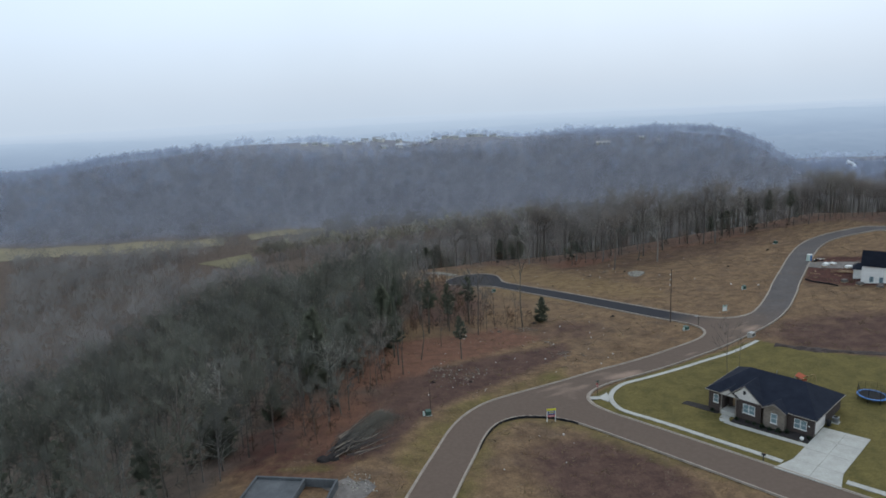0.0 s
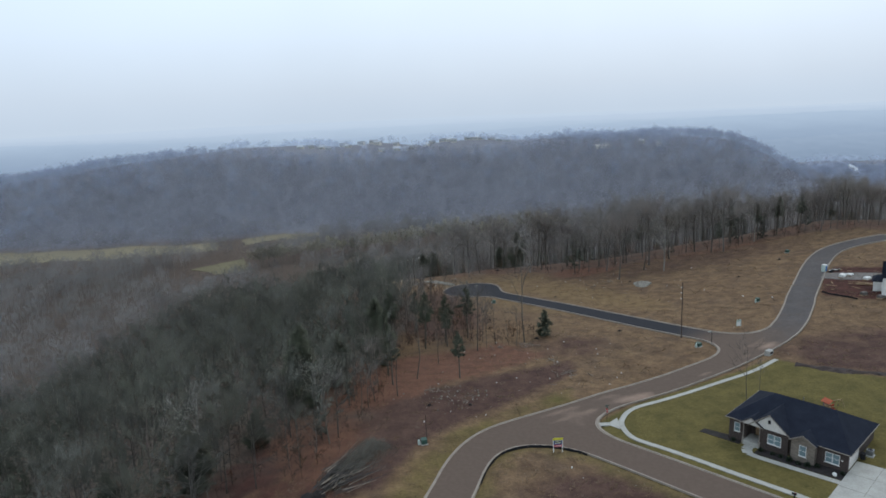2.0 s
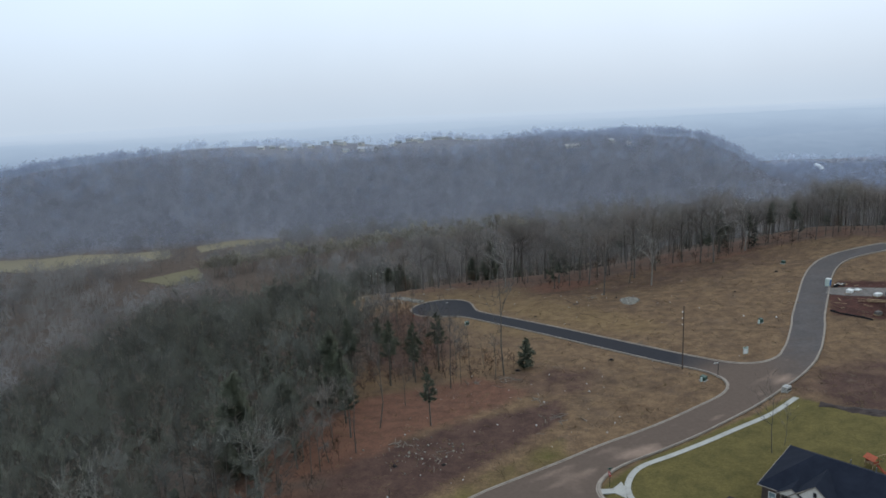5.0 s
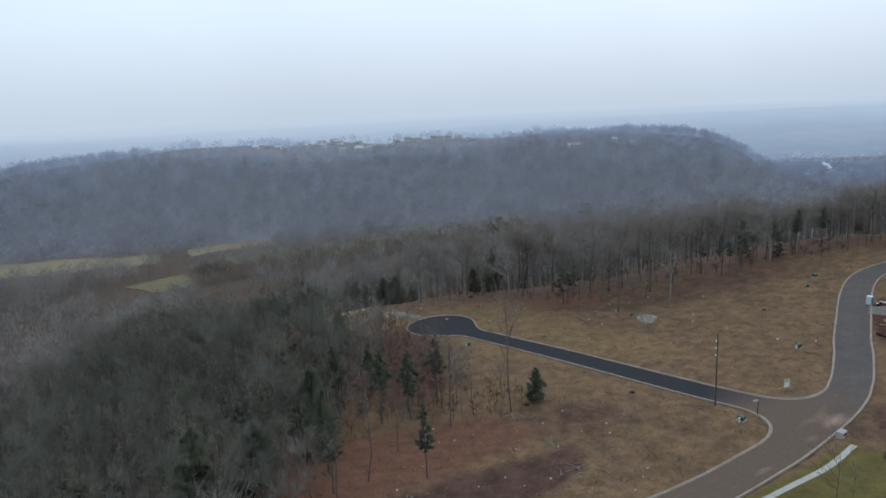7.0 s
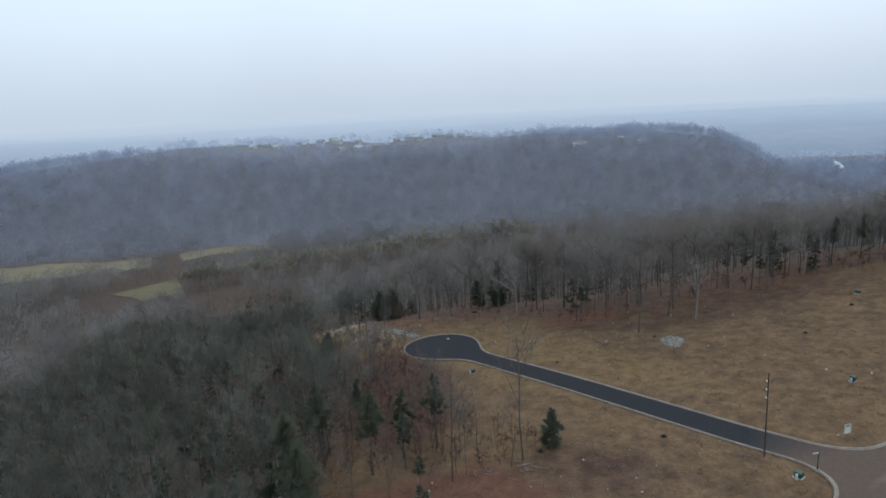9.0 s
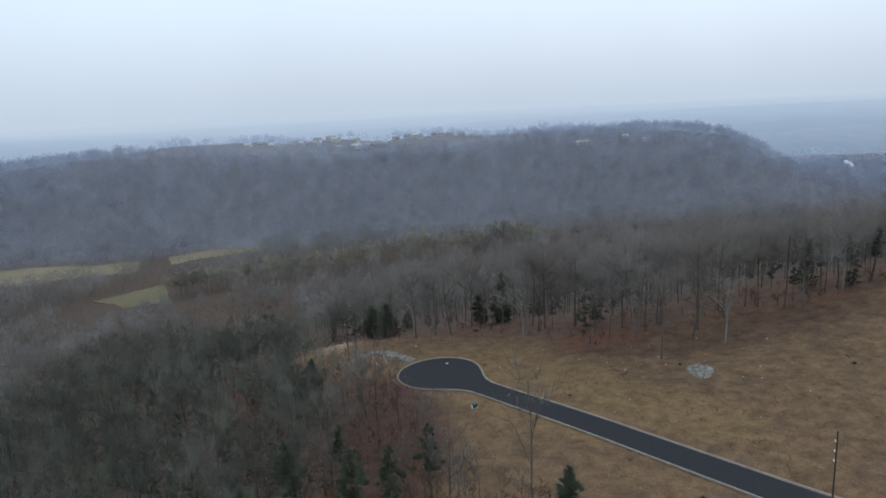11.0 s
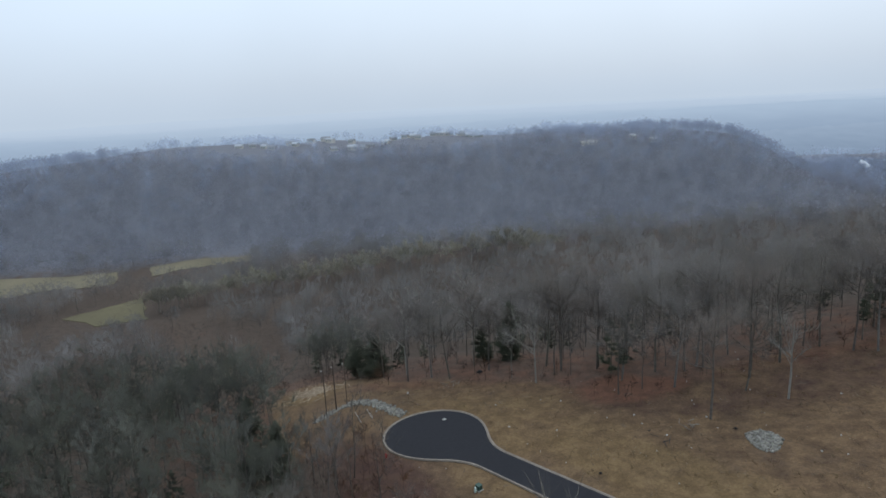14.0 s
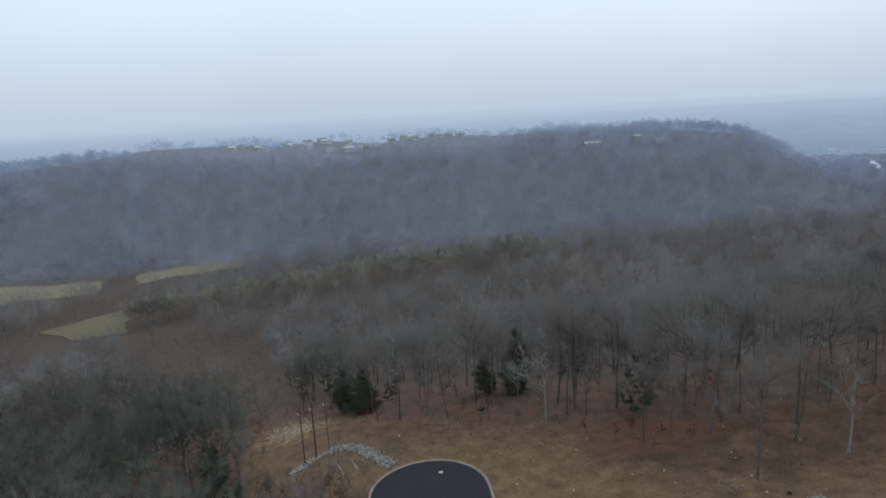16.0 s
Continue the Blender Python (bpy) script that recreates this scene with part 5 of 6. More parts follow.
def sheet_on_ground(name, outline, material, label, category, lift=0.08, thick=0.14, local=True, step=1.0, kind="structure"):
    """A slab of any outline that follows the ground."""
    pts = [tuple((HOUSE @ Vector((x, y, 0)))[:2]) if local else (x, y) for x, y in outline]
    bm = bmesh.new()
    f = bm.faces.new([bm.verts.new((x, y, 0)) for x, y in pts])
    if f.normal.z < 0 or f.calc_area() == 0:
        f.normal_update()
    bm.faces.ensure_lookup_table()
    xs, ys = [p[0] for p in pts], [p[1] for p in pts]
    for lo, hi, no in ((min(xs), max(xs), (1, 0, 0)), (min(ys), max(ys), (0, 1, 0))):
        for k in range(1, int((hi - lo) / step)):
            c = lo + k * step
            bmesh.ops.bisect_plane(bm, geom=bm.verts[:] + bm.edges[:] + bm.faces[:], plane_co=(c if no[0] else 0, c if no[1] else 0, 0), plane_no=no)
    bm.normal_update()
    if sum(fc.normal.z for fc in bm.faces) < 0:
        bmesh.ops.reverse_faces(bm, faces=bm.faces[:])
    top = bm.faces[:]
    r = bmesh.ops.extrude_face_region(bm, geom=top)
    up = [g for g in r["geom"] if isinstance(g, bmesh.types.BMVert)]
    ups = set(up)
    for v in bm.verts:
        base = land(np.array([v.co.x]), np.array([v.co.y]))[0] + 0.06
        v.co.z = base + (lift if v in ups else lift - thick)
    ob = part(name, bm, material)
    return tagged(ob, label, category, kind=kind)


def build_paving():
    drive = thing("driveway", pose(0, 0, 0), "pale concrete driveway slabs beside the brick house", "driveway", kind="structure")
    rows = [-12.6, -8.4, -4.2, 0.0, 4.1]
    for a, b in zip(rows[:-1], rows[1:]):
        for x0, x1 in ((17.3, 20.7), (20.7, 24.0)):
            flare = 1.2 if a < -12 and x0 < 19 else 0
            ob = sheet_on_ground("slab", [(x0 + 0.02 - flare, a + 0.02), (x1 - 0.02 + (1.0 if a < -12 and x1 > 22 else 0), a + 0.02), (x1 - 0.02, b - 0.02), (x0 + 0.02, b - 0.02)], M_CONCRETE, "", "", 0.07, 0.2)
            del ob["kind"]
            ob.parent = drive
    path = thing("garden_path", pose(0, 0, 0), "narrow pale concrete path to the porch", "path", kind="structure")
    line = [(3.7, -0.8), (3.7, -2.0), (4.4, -3.0), (6.0, -3.3)] + [(6.0 + 1.7 * k, -3.3) for k in range(1, 8)]
    for i, (a, b) in enumerate(zip(line[:-1], line[1:])):
        d = Vector((b[0] - a[0], b[1] - a[1]))
        nrm = Vector((-d.y, d.x)).normalized() * (0.75 if i < 2 else 0.5)
        d = d.normalized() * 0.02
        ob = sheet_on_ground("slab", [(a[0] + d.x - nrm.x, a[1] + d.y - nrm.y), (b[0] - d.x - nrm.x, b[1] - d.y - nrm.y), (b[0] - d.x + nrm.x, b[1] - d.y + nrm.y), (a[0] + d.x + nrm.x, a[1] + d.y + nrm.y)],
                             M_CONCRETE, "", "", 0.06, 0.15)
        del ob["kind"]
        ob.parent = path
    pave = thing("pavement", pose(0, 0, 0), "pale concrete pavement of square slabs round the corner lot", "pavement", kind="structure")
    line = catmull([(60.2, 140.6), (53.4, 135.7), (46.2, 132.0), (39.3, 128.4), (32.6, 125.1), (27.6, 122.8), (25.0, 120.4), (23.2, 116.4), (23.5, 112.4), (24.6, 110.2), (28.2, 106.9), (32.0, 103.2), (35.6, 99.5), (38.8, 96.3), (41.9, 93.2), (44.3, 90.6)], 12)
    seg = np.r_[0, np.cumsum(np.hypot(*np.diff(line, axis=0).T))]
    s = np.arange(0, seg[-1], 1.55)
    px, py = np.interp(s, seg, line[:, 0]), np.interp(s, seg, line[:, 1])

    def slab(a, b, w):
        d = Vector((b[0] - a[0], b[1] - a[1]))
        nr = Vector((-d.y, d.x)).normalized() * w
        d = d.normalized() * 0.015
        ob = sheet_on_ground("slab", [(a[0] + d.x - nr.x, a[1] + d.y - nr.y), (b[0] - d.x - nr.x, b[1] - d.y - nr.y), (b[0] - d.x + nr.x, b[1] - d.y + nr.y), (a[0] + d.x + nr.x, a[1] + d.y + nr.y)],
                             M_CONCRETE, "", "", 0.06, 0.15, local=False)
        del ob["kind"]
        ob.parent = pave
    for i in range(len(s) - 1):
        slab((px[i], py[i]), (px[i + 1], py[i + 1]), 0.47)
    for i in range(7):
        slab((50.0 + 1.1 * i, 85.0 - 1.06 * i), (51.1 + 1.1 * i, 83.94 - 1.06 * i), 0.5)
    slab((19.3, 116.3), (21.2, 116.3), 0.6)
    ob = sheet_on_ground("slab", [(21.23, 115.7), (22.5, 114.2), (22.95, 116.4), (22.9, 118.6), (21.23, 116.9)], M_CONCRETE, "", "", 0.056, 0.15, local=False)
    del ob["kind"]
    ob.parent = pave
    sheet_on_ground("mulch_bed", [(5.1, -2.6), (18.0, -2.6), (18.7, -1.4), (17.9, -0.05), (12.95, -0.05), (12.95, -1.0), (9.4, -1.0), (9.4, -0.5), (5.1, -0.5)], M_MULCH, "bed of near-black mulch along the house front", "flower bed", 0.05, 0.1)
    # long near-black strip at the left end of the house front
    sheet_on_ground("dark_strip", [(-4.6, -0.9), (2.2, -1.1), (2.2, -0.05), (-0.3, 0.9), (-4.4, 0.6)], M_MULCH, "near-black strip on the ground by the house corner", "flower bed", 0.05, 0.1)
    sheet_on_ground("gravel_drive", [(93.6, 190.6), (96.4, 187.2), (101.2, 183.4), (106, 181), (108, 186), (101, 191.6), (96.2, 194.4)], M_GRAVEL, "rough gravel drive to the house being built", "drive", 0.06, 0.1, local=False)
    sheet_on_ground("gravel_patch", [(-23.2, 80.5), (-20.6, 79.5), (-17.8, 82.2), (-16.9, 85.0), (-18.6, 86.9), (-20.2, 86.1), (-21.6, 87.4), (-23.0, 86.2)], M_GRAVEL, "spread of pale gravel beside the foundation", "gravel", 0.06, 0.1, local=False)


build_paving()


def build_fields():
    for outline, m, label in ((FIELDS[0], M_FIELD, "long pale dry hay field on the valley floor"), (FIELDS[1], M_FIELD, "narrow pale dry field beside the far woods"), (FIELDS[2], M_FIELD_GREEN, "small olive-yellow mown field by the creek")):
        line = []
        for (xa, ya), (xb, yb) in zip(outline, outline[1:] + outline[:1]):
            n = max(2, int(math.hypot(xb - xa, yb - ya) / 7))
            for i in range(n):
                x, y = xa + (xb - xa) * i / n, ya + (yb - ya) * i / n
                line.append((x + 3.2 * noise.noise(Vector((x * 0.06, y * 0.06, 1))), y + 4.5 * noise.noise(Vector((x * 0.08, y * 0.08, 9)))))
        sheet_on_ground("field", line, m, label, "field", 0.3, 1.2, local=False, step=9.0)


build_fields()


def bush_mesh(seed, r, h):
    rs = np.random.RandomState(seed)
    n = 160
    d = rs.normal(size=(n, 3))
    d[:, 2] = np.abs(d[:, 2])
    d /= np.linalg.norm(d, axis=1, keepdims=True)
    e = d * np.array([r, r, h]) * rs.uniform(0.75, 1.1, (n, 1))
    return blades(rs, e * 0.35, e, rs.uniform(0.1, 0.22, n))


def build_garden():
    for i, (x, y, r, h) in enumerate(((5.7, -1.3, 0.5, 0.7), (7.4, -1.2, 0.45, 0.5), (8.6, -1.3, 0.5, 0.6), (10.0, -1.7, 0.6, 0.9), (11.2, -1.8, 0.5, 0.7), (12.5, -1.7, 0.6, 0.9), (13.6, -1.0, 0.5, 0.7), (1.0, -0.5, 0.5, 0.7), (16.9, -1.0, 0.45, 0.6))):
        v, f = bush_mesh(100 + i, r, h)
        ob = new("shrub", mesh_from("shrub", v, f, [M_SHRUBGREEN], tone=np.full(len(v), 0.5)))
        ob.matrix_world = on_house(x, y, 0.04)
        tagged(ob, "small dark clipped shrub in black mulch", "shrub", "shrubs along the house front")
    bm = bmesh.new()
    bmesh.ops.create_icosphere(bm, subdivisions=2, radius=0.32)
    for v in bm.verts:
        v.co *= 1 + 0.1 * noise.noise(v.co * 4)
        v.co.z += 0.25
    st = part("boulder", bm, M_WHITE)
    st.matrix_world = on_house(16.2, -2.0, 0.05)
    tagged(st, "whitish round ornamental boulder on dark mulch", "boulder")
    # wheeled bin
    b = thing("wheeled_bin", on_house(17.8, 4.9, 0.1), "black wheeled rubbish bin beside the garage", "bin")
    bm = boxed(-0.3, 0.3, -0.35, 0.35, 0.08, 0.98, 0.04)
    for v in bm.verts:
        if v.co.z < 0.5:
            v.co.x *= 0.82
            v.co.y *= 0.82
    part("body", bm, M_DARK, b)
    part("lid", boxed(-0.33, 0.33, -0.4, 0.36, 0.98, 1.06, 0.02), M_DARK, b)
    for x in (-0.27, 0.27):
        part("wheel", tube(bmesh.new(), (x - 0.03, 0.3, 0.12), (x + 0.03, 0.3, 0.12), 0.12, 0.12, 10), M_DARK, b)
    a = thing("air_conditioner", on_house(18.2, 6.9, 0.05), "grey outdoor air conditioner unit by the brick wall", "air conditioner")
    part("pad", boxed(-0.6, 0.6, -0.6, 0.6, -0.1, 0.08), M_CONCRETE, a)
    part("case", boxed(-0.45, 0.45, -0.45, 0.45, 0.08, 0.95, 0.04), M_METAL, a)
    part("fan_grille", tube(bmesh.new(), (0, 0, 0.95), (0, 0, 0.98), 0.36, 0.34, 14), M_DARK, a)
    m = thing("mailbox", pose(41.4, 91.6, gz(41.4, 91.6), 0, 0, 45), "black mailbox on a dark wooden post", "mailbox")
    part("post", boxed(-0.06, 0.06, -0.06, 0.06, -0.3, 1.05), M_DARK, m)
    bm = boxed(-0.12, 0.12, -0.28, 0.28, 1.02, 1.18)
    tube(bm, (0, -0.28, 1.18), (0, 0.28, 1.18), 0.12, 0.12, 10)
    part("box", bm, M_DARK, m)
    part("flag", boxed(0.12, 0.14, -0.1, 0.0, 1.15, 1.36), M_RED, m)
    # trampoline with its safety net
    t = thing("trampoline", pose(66.8, 109.0, gz(66.8, 109.0)), "round trampoline with a blue pad and net poles on the lawn", "trampoline")
    R, H = 2.35, 0.85
    for nm, r0, r1, z, mt in (("mat", 0, R - 0.35, H, M_DARK), ("pad", R - 0.36, R, H + 0.05, M_BLUE)):
        bm = bmesh.new()
        n = 28
        ring = [[bm.verts.new((r * math.cos(6.2832 * i / n), r * math.sin(6.2832 * i / n), zz)) for i in range(n)] for r, zz in ((max(r0, 0.01), z), (r1, z), (r1, z - 0.09), (max(r0, 0.01), z - 0.06))]
        for q in range(3):
            for i in range(n):
                bm.faces.new((ring[q][i], ring[q][(i + 1) % n], ring[q + 1][(i + 1) % n], ring[q + 1][i]))
        part(nm, bm, mt, t)
    for k in range(8):
        a = 6.2832 * k / 8
        c, s = math.cos(a), math.sin(a)
        part("net_pole", tube(bmesh.new(), (R * c, R * s, 0), (R * 0.97 * c, R * 0.97 * s, H + 1.7), 0.035, 0.03, 6), M_DARK, t)
    bm = bmesh.new()
    for k in range(48):
        a = 6.2832 * k / 48
        tube(bm, (R * 0.93 * math.cos(a), R * 0.93 * math.sin(a), H), (R * 0.93 * math.cos(a), R * 0.93 * math.sin(a), H + 1.6), 0.012, 0.012, 3, False)
    for z in np.linspace(H + 0.1, H + 1.6, 9):
        for k in range(24):
            a, b2 = 6.2832 * k / 24, 6.2832 * (k + 1) / 24
            tube(bm, (R * 0.93 * math.cos(a), R * 0.93 * math.sin(a), z), (R * 0.93 * math.cos(b2), R * 0.93 * math.sin(b2), z), 0.008, 0.008, 3, False)
    part("net", bm, M_DARK, t, "dark safety net")
    # play tower
    p = thing("play_tower", pose(58.9, 117.4, gz(58.9, 117.4), 0, 0, 20) @ Matrix.Diagonal((0.8, 0.8, 0.62, 1)), "wooden play tower with an orange-red canvas roof", "play tower")
    for x in (-0.7, 0.7):
        for y in (-0.7, 0.7):
            part("post", boxed(x - 0.06, x + 0.06, y - 0.06, y + 0.06, -0.3, 2.4), M_WOOD, p)
    part("platform", boxed(-0.85, 0.85, -0.85, 0.85, 1.15, 1.25), M_WOOD, p)
    for y in (-0.74, 0.74):
        part("rail", boxed(-0.7, 0.7, y - 0.02, y + 0.02, 1.3, 1.85), M_ORANGE, p)
    part("canopy", gable_front(bmesh.new(), -1.05, 1.05, -1.05, 1.05, 2.25, 3.15, 0.06), M_ORANGE, p)
    bm = bmesh.new()
    tube(bm, (0.75, 0, 2.3), (3.6, 0, 2.3), 0.06, 0.06, 6)
    tube(bm, (3.6, 0, 2.3), (3.7, -0.9, -0.2), 0.05, 0.05, 6)
    tube(bm, (3.6, 0, 2.3), (3.7, 0.9, -0.2), 0.05, 0.05, 6)
    part("swing_beam", bm, M_WOOD, p)
    for x in (1.5, 2.6):
        bm = bmesh.new()
        for dx in (-0.2, 0.2):
            tube(bm, (x + dx, 0, 2.3), (x + dx, 0, 0.6), 0.012, 0.012, 4)
        box(bm, x - 0.24, x + 0.24, -0.09, 0.09, 0.56, 0.6)
        part("swing", bm, M_DARK, p)
    bm = bmesh.new()
    v = [bm.verts.new(q) for q in ((-0.3, -0.8, 1.2), (0.3, -0.8, 1.2), (0.3, -2.9, 0.1), (-0.3, -2.9, 0.1))]
    bm.faces.new(v)
    bmesh.ops.solidify(bm, geom=bm.faces[:], thickness=0.06)
    part("slide", bm, M_ORANGE, p)


build_garden()


def soil_berm():
    """A low ridge of dark pushed-up soil behind the lawn."""
    line = catmull([(62.5, 137.2), (67, 133.6), (72, 130.6), (78, 127.6), (85, 124.6), (93, 121)], 8)
    bm = bmesh.new()
    rows = []
    for i, (x, y) in enumerate(line):
        a = line[min(i + 1, len(line) - 1)] - line[max(i - 1, 0)]
        n = np.array([-a[1], a[0]]) / np.hypot(*a)
        row = []
        for k in range(7):
            o = (k - 3) / 3
            wd = 1.1 + 1.1 * noise.noise(Vector((x * 0.35, y * 0.35, 3)))
            px, py = x + n[0] * o * wd, y + n[1] * o * wd
            bump = noise.noise(Vector((px * 0.9, py * 0.9, 0))) * 0.45
            row.append(bm.verts.new((px, py, gz(px, py) - 0.08 + (1 - o * o) * (0.35 + bump))))
        rows.append(row)
    for a, b in zip(rows[:-1], rows[1:]):
        for k in range(6):
            bm.faces.new((a[k], a[k + 1], b[k + 1], b[k]))
    tagged(part("soil_berm", bm, M_MULCHSOIL), "low dark berm of pushed-up soil behind the lawn", "berm", kind="structure")


M_MULCHSOIL = mat("dark_soil", (0.072, 0.052, 0.044), (0.040, 0.030, 0.027), 0.6, 0.95, fine=5, bump=0.5)
soil_berm()


# ---- along the streets ----
def utility_pole(x, y, h, label, arms=3, lean=0.0, r=0.13):
    p = thing("utility_pole", pose(x, y, gz(x, y), lean, 0, 20), label, "utility pole", "utility poles")
    part("shaft", tube(bmesh.new(), (0, 0, -0.8), (0, 0, h), r, r * 0.72, 8), M_POLE, p)
    for k in range(arms):
        z = h - 1.4 - k * 1.35
        part("bracket", tube(bmesh.new(), (0.05, 0, z), (-0.3, 0, z + 0.08), 0.04, 0.03, 6), M_METAL, p)
        bm = bmesh.new()
        for j in range(3):
            tube(bm, (-0.3, 0, z + 0.04 + 0.1 * j), (-0.3, 0, z + 0.12 + 0.1 * j), 0.10, 0.07, 8)
        part("insulator", bm, M_SIDING, p, "white insulator")
    return p


def green_box(x, y, turn, w, d, h, label, pedestal=False):
    b = thing("utility_box", pose(x, y, gz(x, y), 0, 0, turn), label, "utility box", "green utility boxes")
    part("pad", boxed(-w * 0.62, w * 0.62, -d * 0.7, d * 0.7, -0.2, 0.08, 0.02), M_CONCRETE, b)
    bm = boxed(-w / 2, w / 2, -d / 2, d / 2, 0.08, h, 0.03)
    for v in bm.verts:
        if v.co.z > h * 0.8 and v.co.y < 0:
            v.co.z -= 0.12
    part("case", bm, M_GREENBOX, b)
    part("door", boxed(-w * 0.44, w * 0.44, -d / 2 - 0.025, -d / 2 - 0.001, 0.16, h * 0.72), M_GREENBOX, b)
    if pedestal:
        part("pedestal", boxed(-w * 0.5 - 0.55, -w * 0.5 - 0.25, -0.2, 0.1, -0.2, 0.9, 0.04), M_PALEGREEN, b, "pale green plastic pedestal")
    return b


def silt_fence(line, height, label):
    sf = thing("silt_fence", pose(0, 0, 0), label, "silt fence", "silt fences")
    bm = bmesh.new()
    rows = []
    for x, y in line:
        z, top = gz(x, y), height + 0.05 * math.sin(x * 4)
        rows.append([bm.verts.new((x + o, y + o, z + h)) for o, h in ((0, -0.25), (0, top), (0.03, top), (0.03, -0.25))])
    for a, b in zip(rows[:-1], rows[1:]):
        for i in range(3):
            bm.faces.new((a[i], b[i], b[i + 1], a[i + 1]))
    part("fabric", bm, M_DARK, sf)
    for x, y in line[::4]:
        part("stake", boxed(x + 0.04, x + 0.09, y + 0.04, y + 0.09, gz(x, y) - 0.2, gz(x, y) + height + 0.14), M_WOOD, sf)


def build_street_things():
    utility_pole(45.9, 158.3, 13.8, "tall dark wooden pole with three white insulators", lean=-1.0)
    utility_pole(-29.4, 236.0, 11.3, "dark wooden pole beside the stone swale", 1)
    utility_pole(-27.6, 237.6, 11.2, "stout dark wooden pole beside the stone swale", 1, r=0.17)
    utility_pole(-25.6, 239.6, 11.0, "thin dark wooden pole beside the stone swale", 1, r=0.09)
    utility_pole(-11.2, 111.8, 4.6, "short reddish post beside a green utility box", 1, r=0.07)
    green_box(-11.5, 110.0, 20, 1.0, 0.9, 1.0, "green utility box with a pale pedestal on the verge", True)
    green_box(47.9, 152.0, 40, 1.1, 1.0, 0.95, "green utility box with a pale pedestal near the corner", True)
    green_box(71.7, 178.8, 35, 0.9, 0.8, 1.1, "green utility box in dry grass", True)
    green_box(97.6, 220.0, 35, 1.0, 0.9, 0.95, "green utility box in dry grass by the bend")
    green_box(1.5, 203.4, 45, 0.9, 0.8, 1.0, "green utility box below the turning circle", True)
    # storm drain inlet
    s = thing("drain_inlet", pose(59.9, 143.6, gz(59.9, 143.6) + 0.1, 0, 0, 38), "pale concrete storm drain inlet behind the kerb", "drain inlet")
    part("chamber", boxed(-0.8, 0.8, -0.6, 0.5, -0.5, 0.95, 0.05), M_CONCRETE, s)
    part("cover", tube(bmesh.new(), (0, -0.05, 0.95), (0, -0.05, 1.0), 0.33, 0.33, 14), M_METAL, s)
    # black plate on the solid face, in place of the opening's shade
    part("throat_plate", boxed(-0.5, 0.5, -0.63, -0.59, 0.25, 0.65), M_DARK, s)
    # estate sign
    g = thing("sale_sign", pose(11.0, 106.9, gz(11.0, 106.9), 0, 0, 8), "yellow, navy and red lot sign on two white posts", "sign")
    for x in (-0.75, 0.75):
        part("post", boxed(x - 0.06, x + 0.06, -0.06, 0.06, -0.3, 2.35), M_WHITE, g)
    part("board", boxed(-0.68, 0.68, -0.04, 0.04, 0.85, 2.15), M_NAVY, g, "navy board")
    part("rider", boxed(-0.85, 0.85, -0.09, -0.065, 2.1, 2.5), M_YELLOW, g, "yellow strip")
    part("lower_panel", boxed(-0.66, 0.66, -0.055, -0.041, 0.88, 1.25), M_PINK, g, "red panel")
    for z, w, mt in ((1.95, 0.5, M_WHITE), (1.75, 0.42, M_YELLOW), (1.55, 0.5, M_WHITE), (1.06, 0.45, M_WHITE)):
        part("text_bar", boxed(-w, w, -0.064, -0.057, z - 0.045, z + 0.045), mt, g)
    # stop sign at the corner
    st = thing("stop_sign", pose(20.9, 117.6, gz(20.9, 117.6), 0, 0, -70), "red octagonal road sign on a dark post", "road sign")
    part("post", tube(bmesh.new(), (0, 0, -0.3), (0, 0, 2.7), 0.04, 0.04, 8), M_DARK, st)
    bm = tube(bmesh.new(), (0, -0.06, 2.1), (0, -0.04, 2.1), 0.40, 0.40, 8)
    part("plate", bm, M_RED, st)
    part("text_bar", boxed(-0.24, 0.24, -0.068, -0.062, 2.03, 2.17), M_WHITE, st)
    for z, turn in ((2.85, 0), (3.02, 90)):
        bm = boxed(-0.4, 0.4, -0.012, 0.012, z - 0.08, z + 0.08)
        bmesh.ops.rotate(bm, cent=(0, 0, 0), matrix=Matrix.Rotation(radians(turn), 3, "Z"), verts=bm.verts[:])
        part("name_blade", bm, M_GREENBOX, st)
    # street name post
    n = thing("street_name_post", pose(51.2, 153.2, gz(51.2, 153.2), 0, 0, 10), "black post with a white street name blade", "street sign")
    part("post", tube(bmesh.new(), (0, 0, -0.3), (0, 0, 3.3), 0.07, 0.055, 8), M_DARK, n)
    part("base", tube(bmesh.new(), (0, 0, -0.1), (0, 0, 0.2), 0.16, 0.12, 8), M_WHITE, n)
    part("blade", boxed(-0.95, -0.05, -0.02, 0.02, 3.0, 3.25), M_WHITE, n)
    part("text_bar", boxed(-0.8, -0.2, -0.027, -0.021, 3.08, 3.16), M_GREENBOX, n)
    # lot sign
    q = thing("lot_sign", pose(60.2, 161.2, gz(60.2, 161.2), 0, 0, 15), "pale green and white lot sign on two stakes", "sign")
    for x in (-0.55, 0.55):
        part("stake", boxed(x - 0.04, x + 0.04, -0.04, 0.04, -0.3, 2.2), M_WOOD, q)
    part("board", boxed(-0.62, 0.62, -0.07, -0.041, 0.55, 2.15), M_PALEGREEN, q)
    part("panel", boxed(-0.5, 0.4, -0.082, -0.071, 0.62, 1.6), M_WHITE, q)
    for z, w in ((2.0, 0.35), (1.8, 0.45)):
        part("text_bar", boxed(-w, w, -0.082, -0.071, z - 0.04, z + 0.04), M_GREENBOX, q)
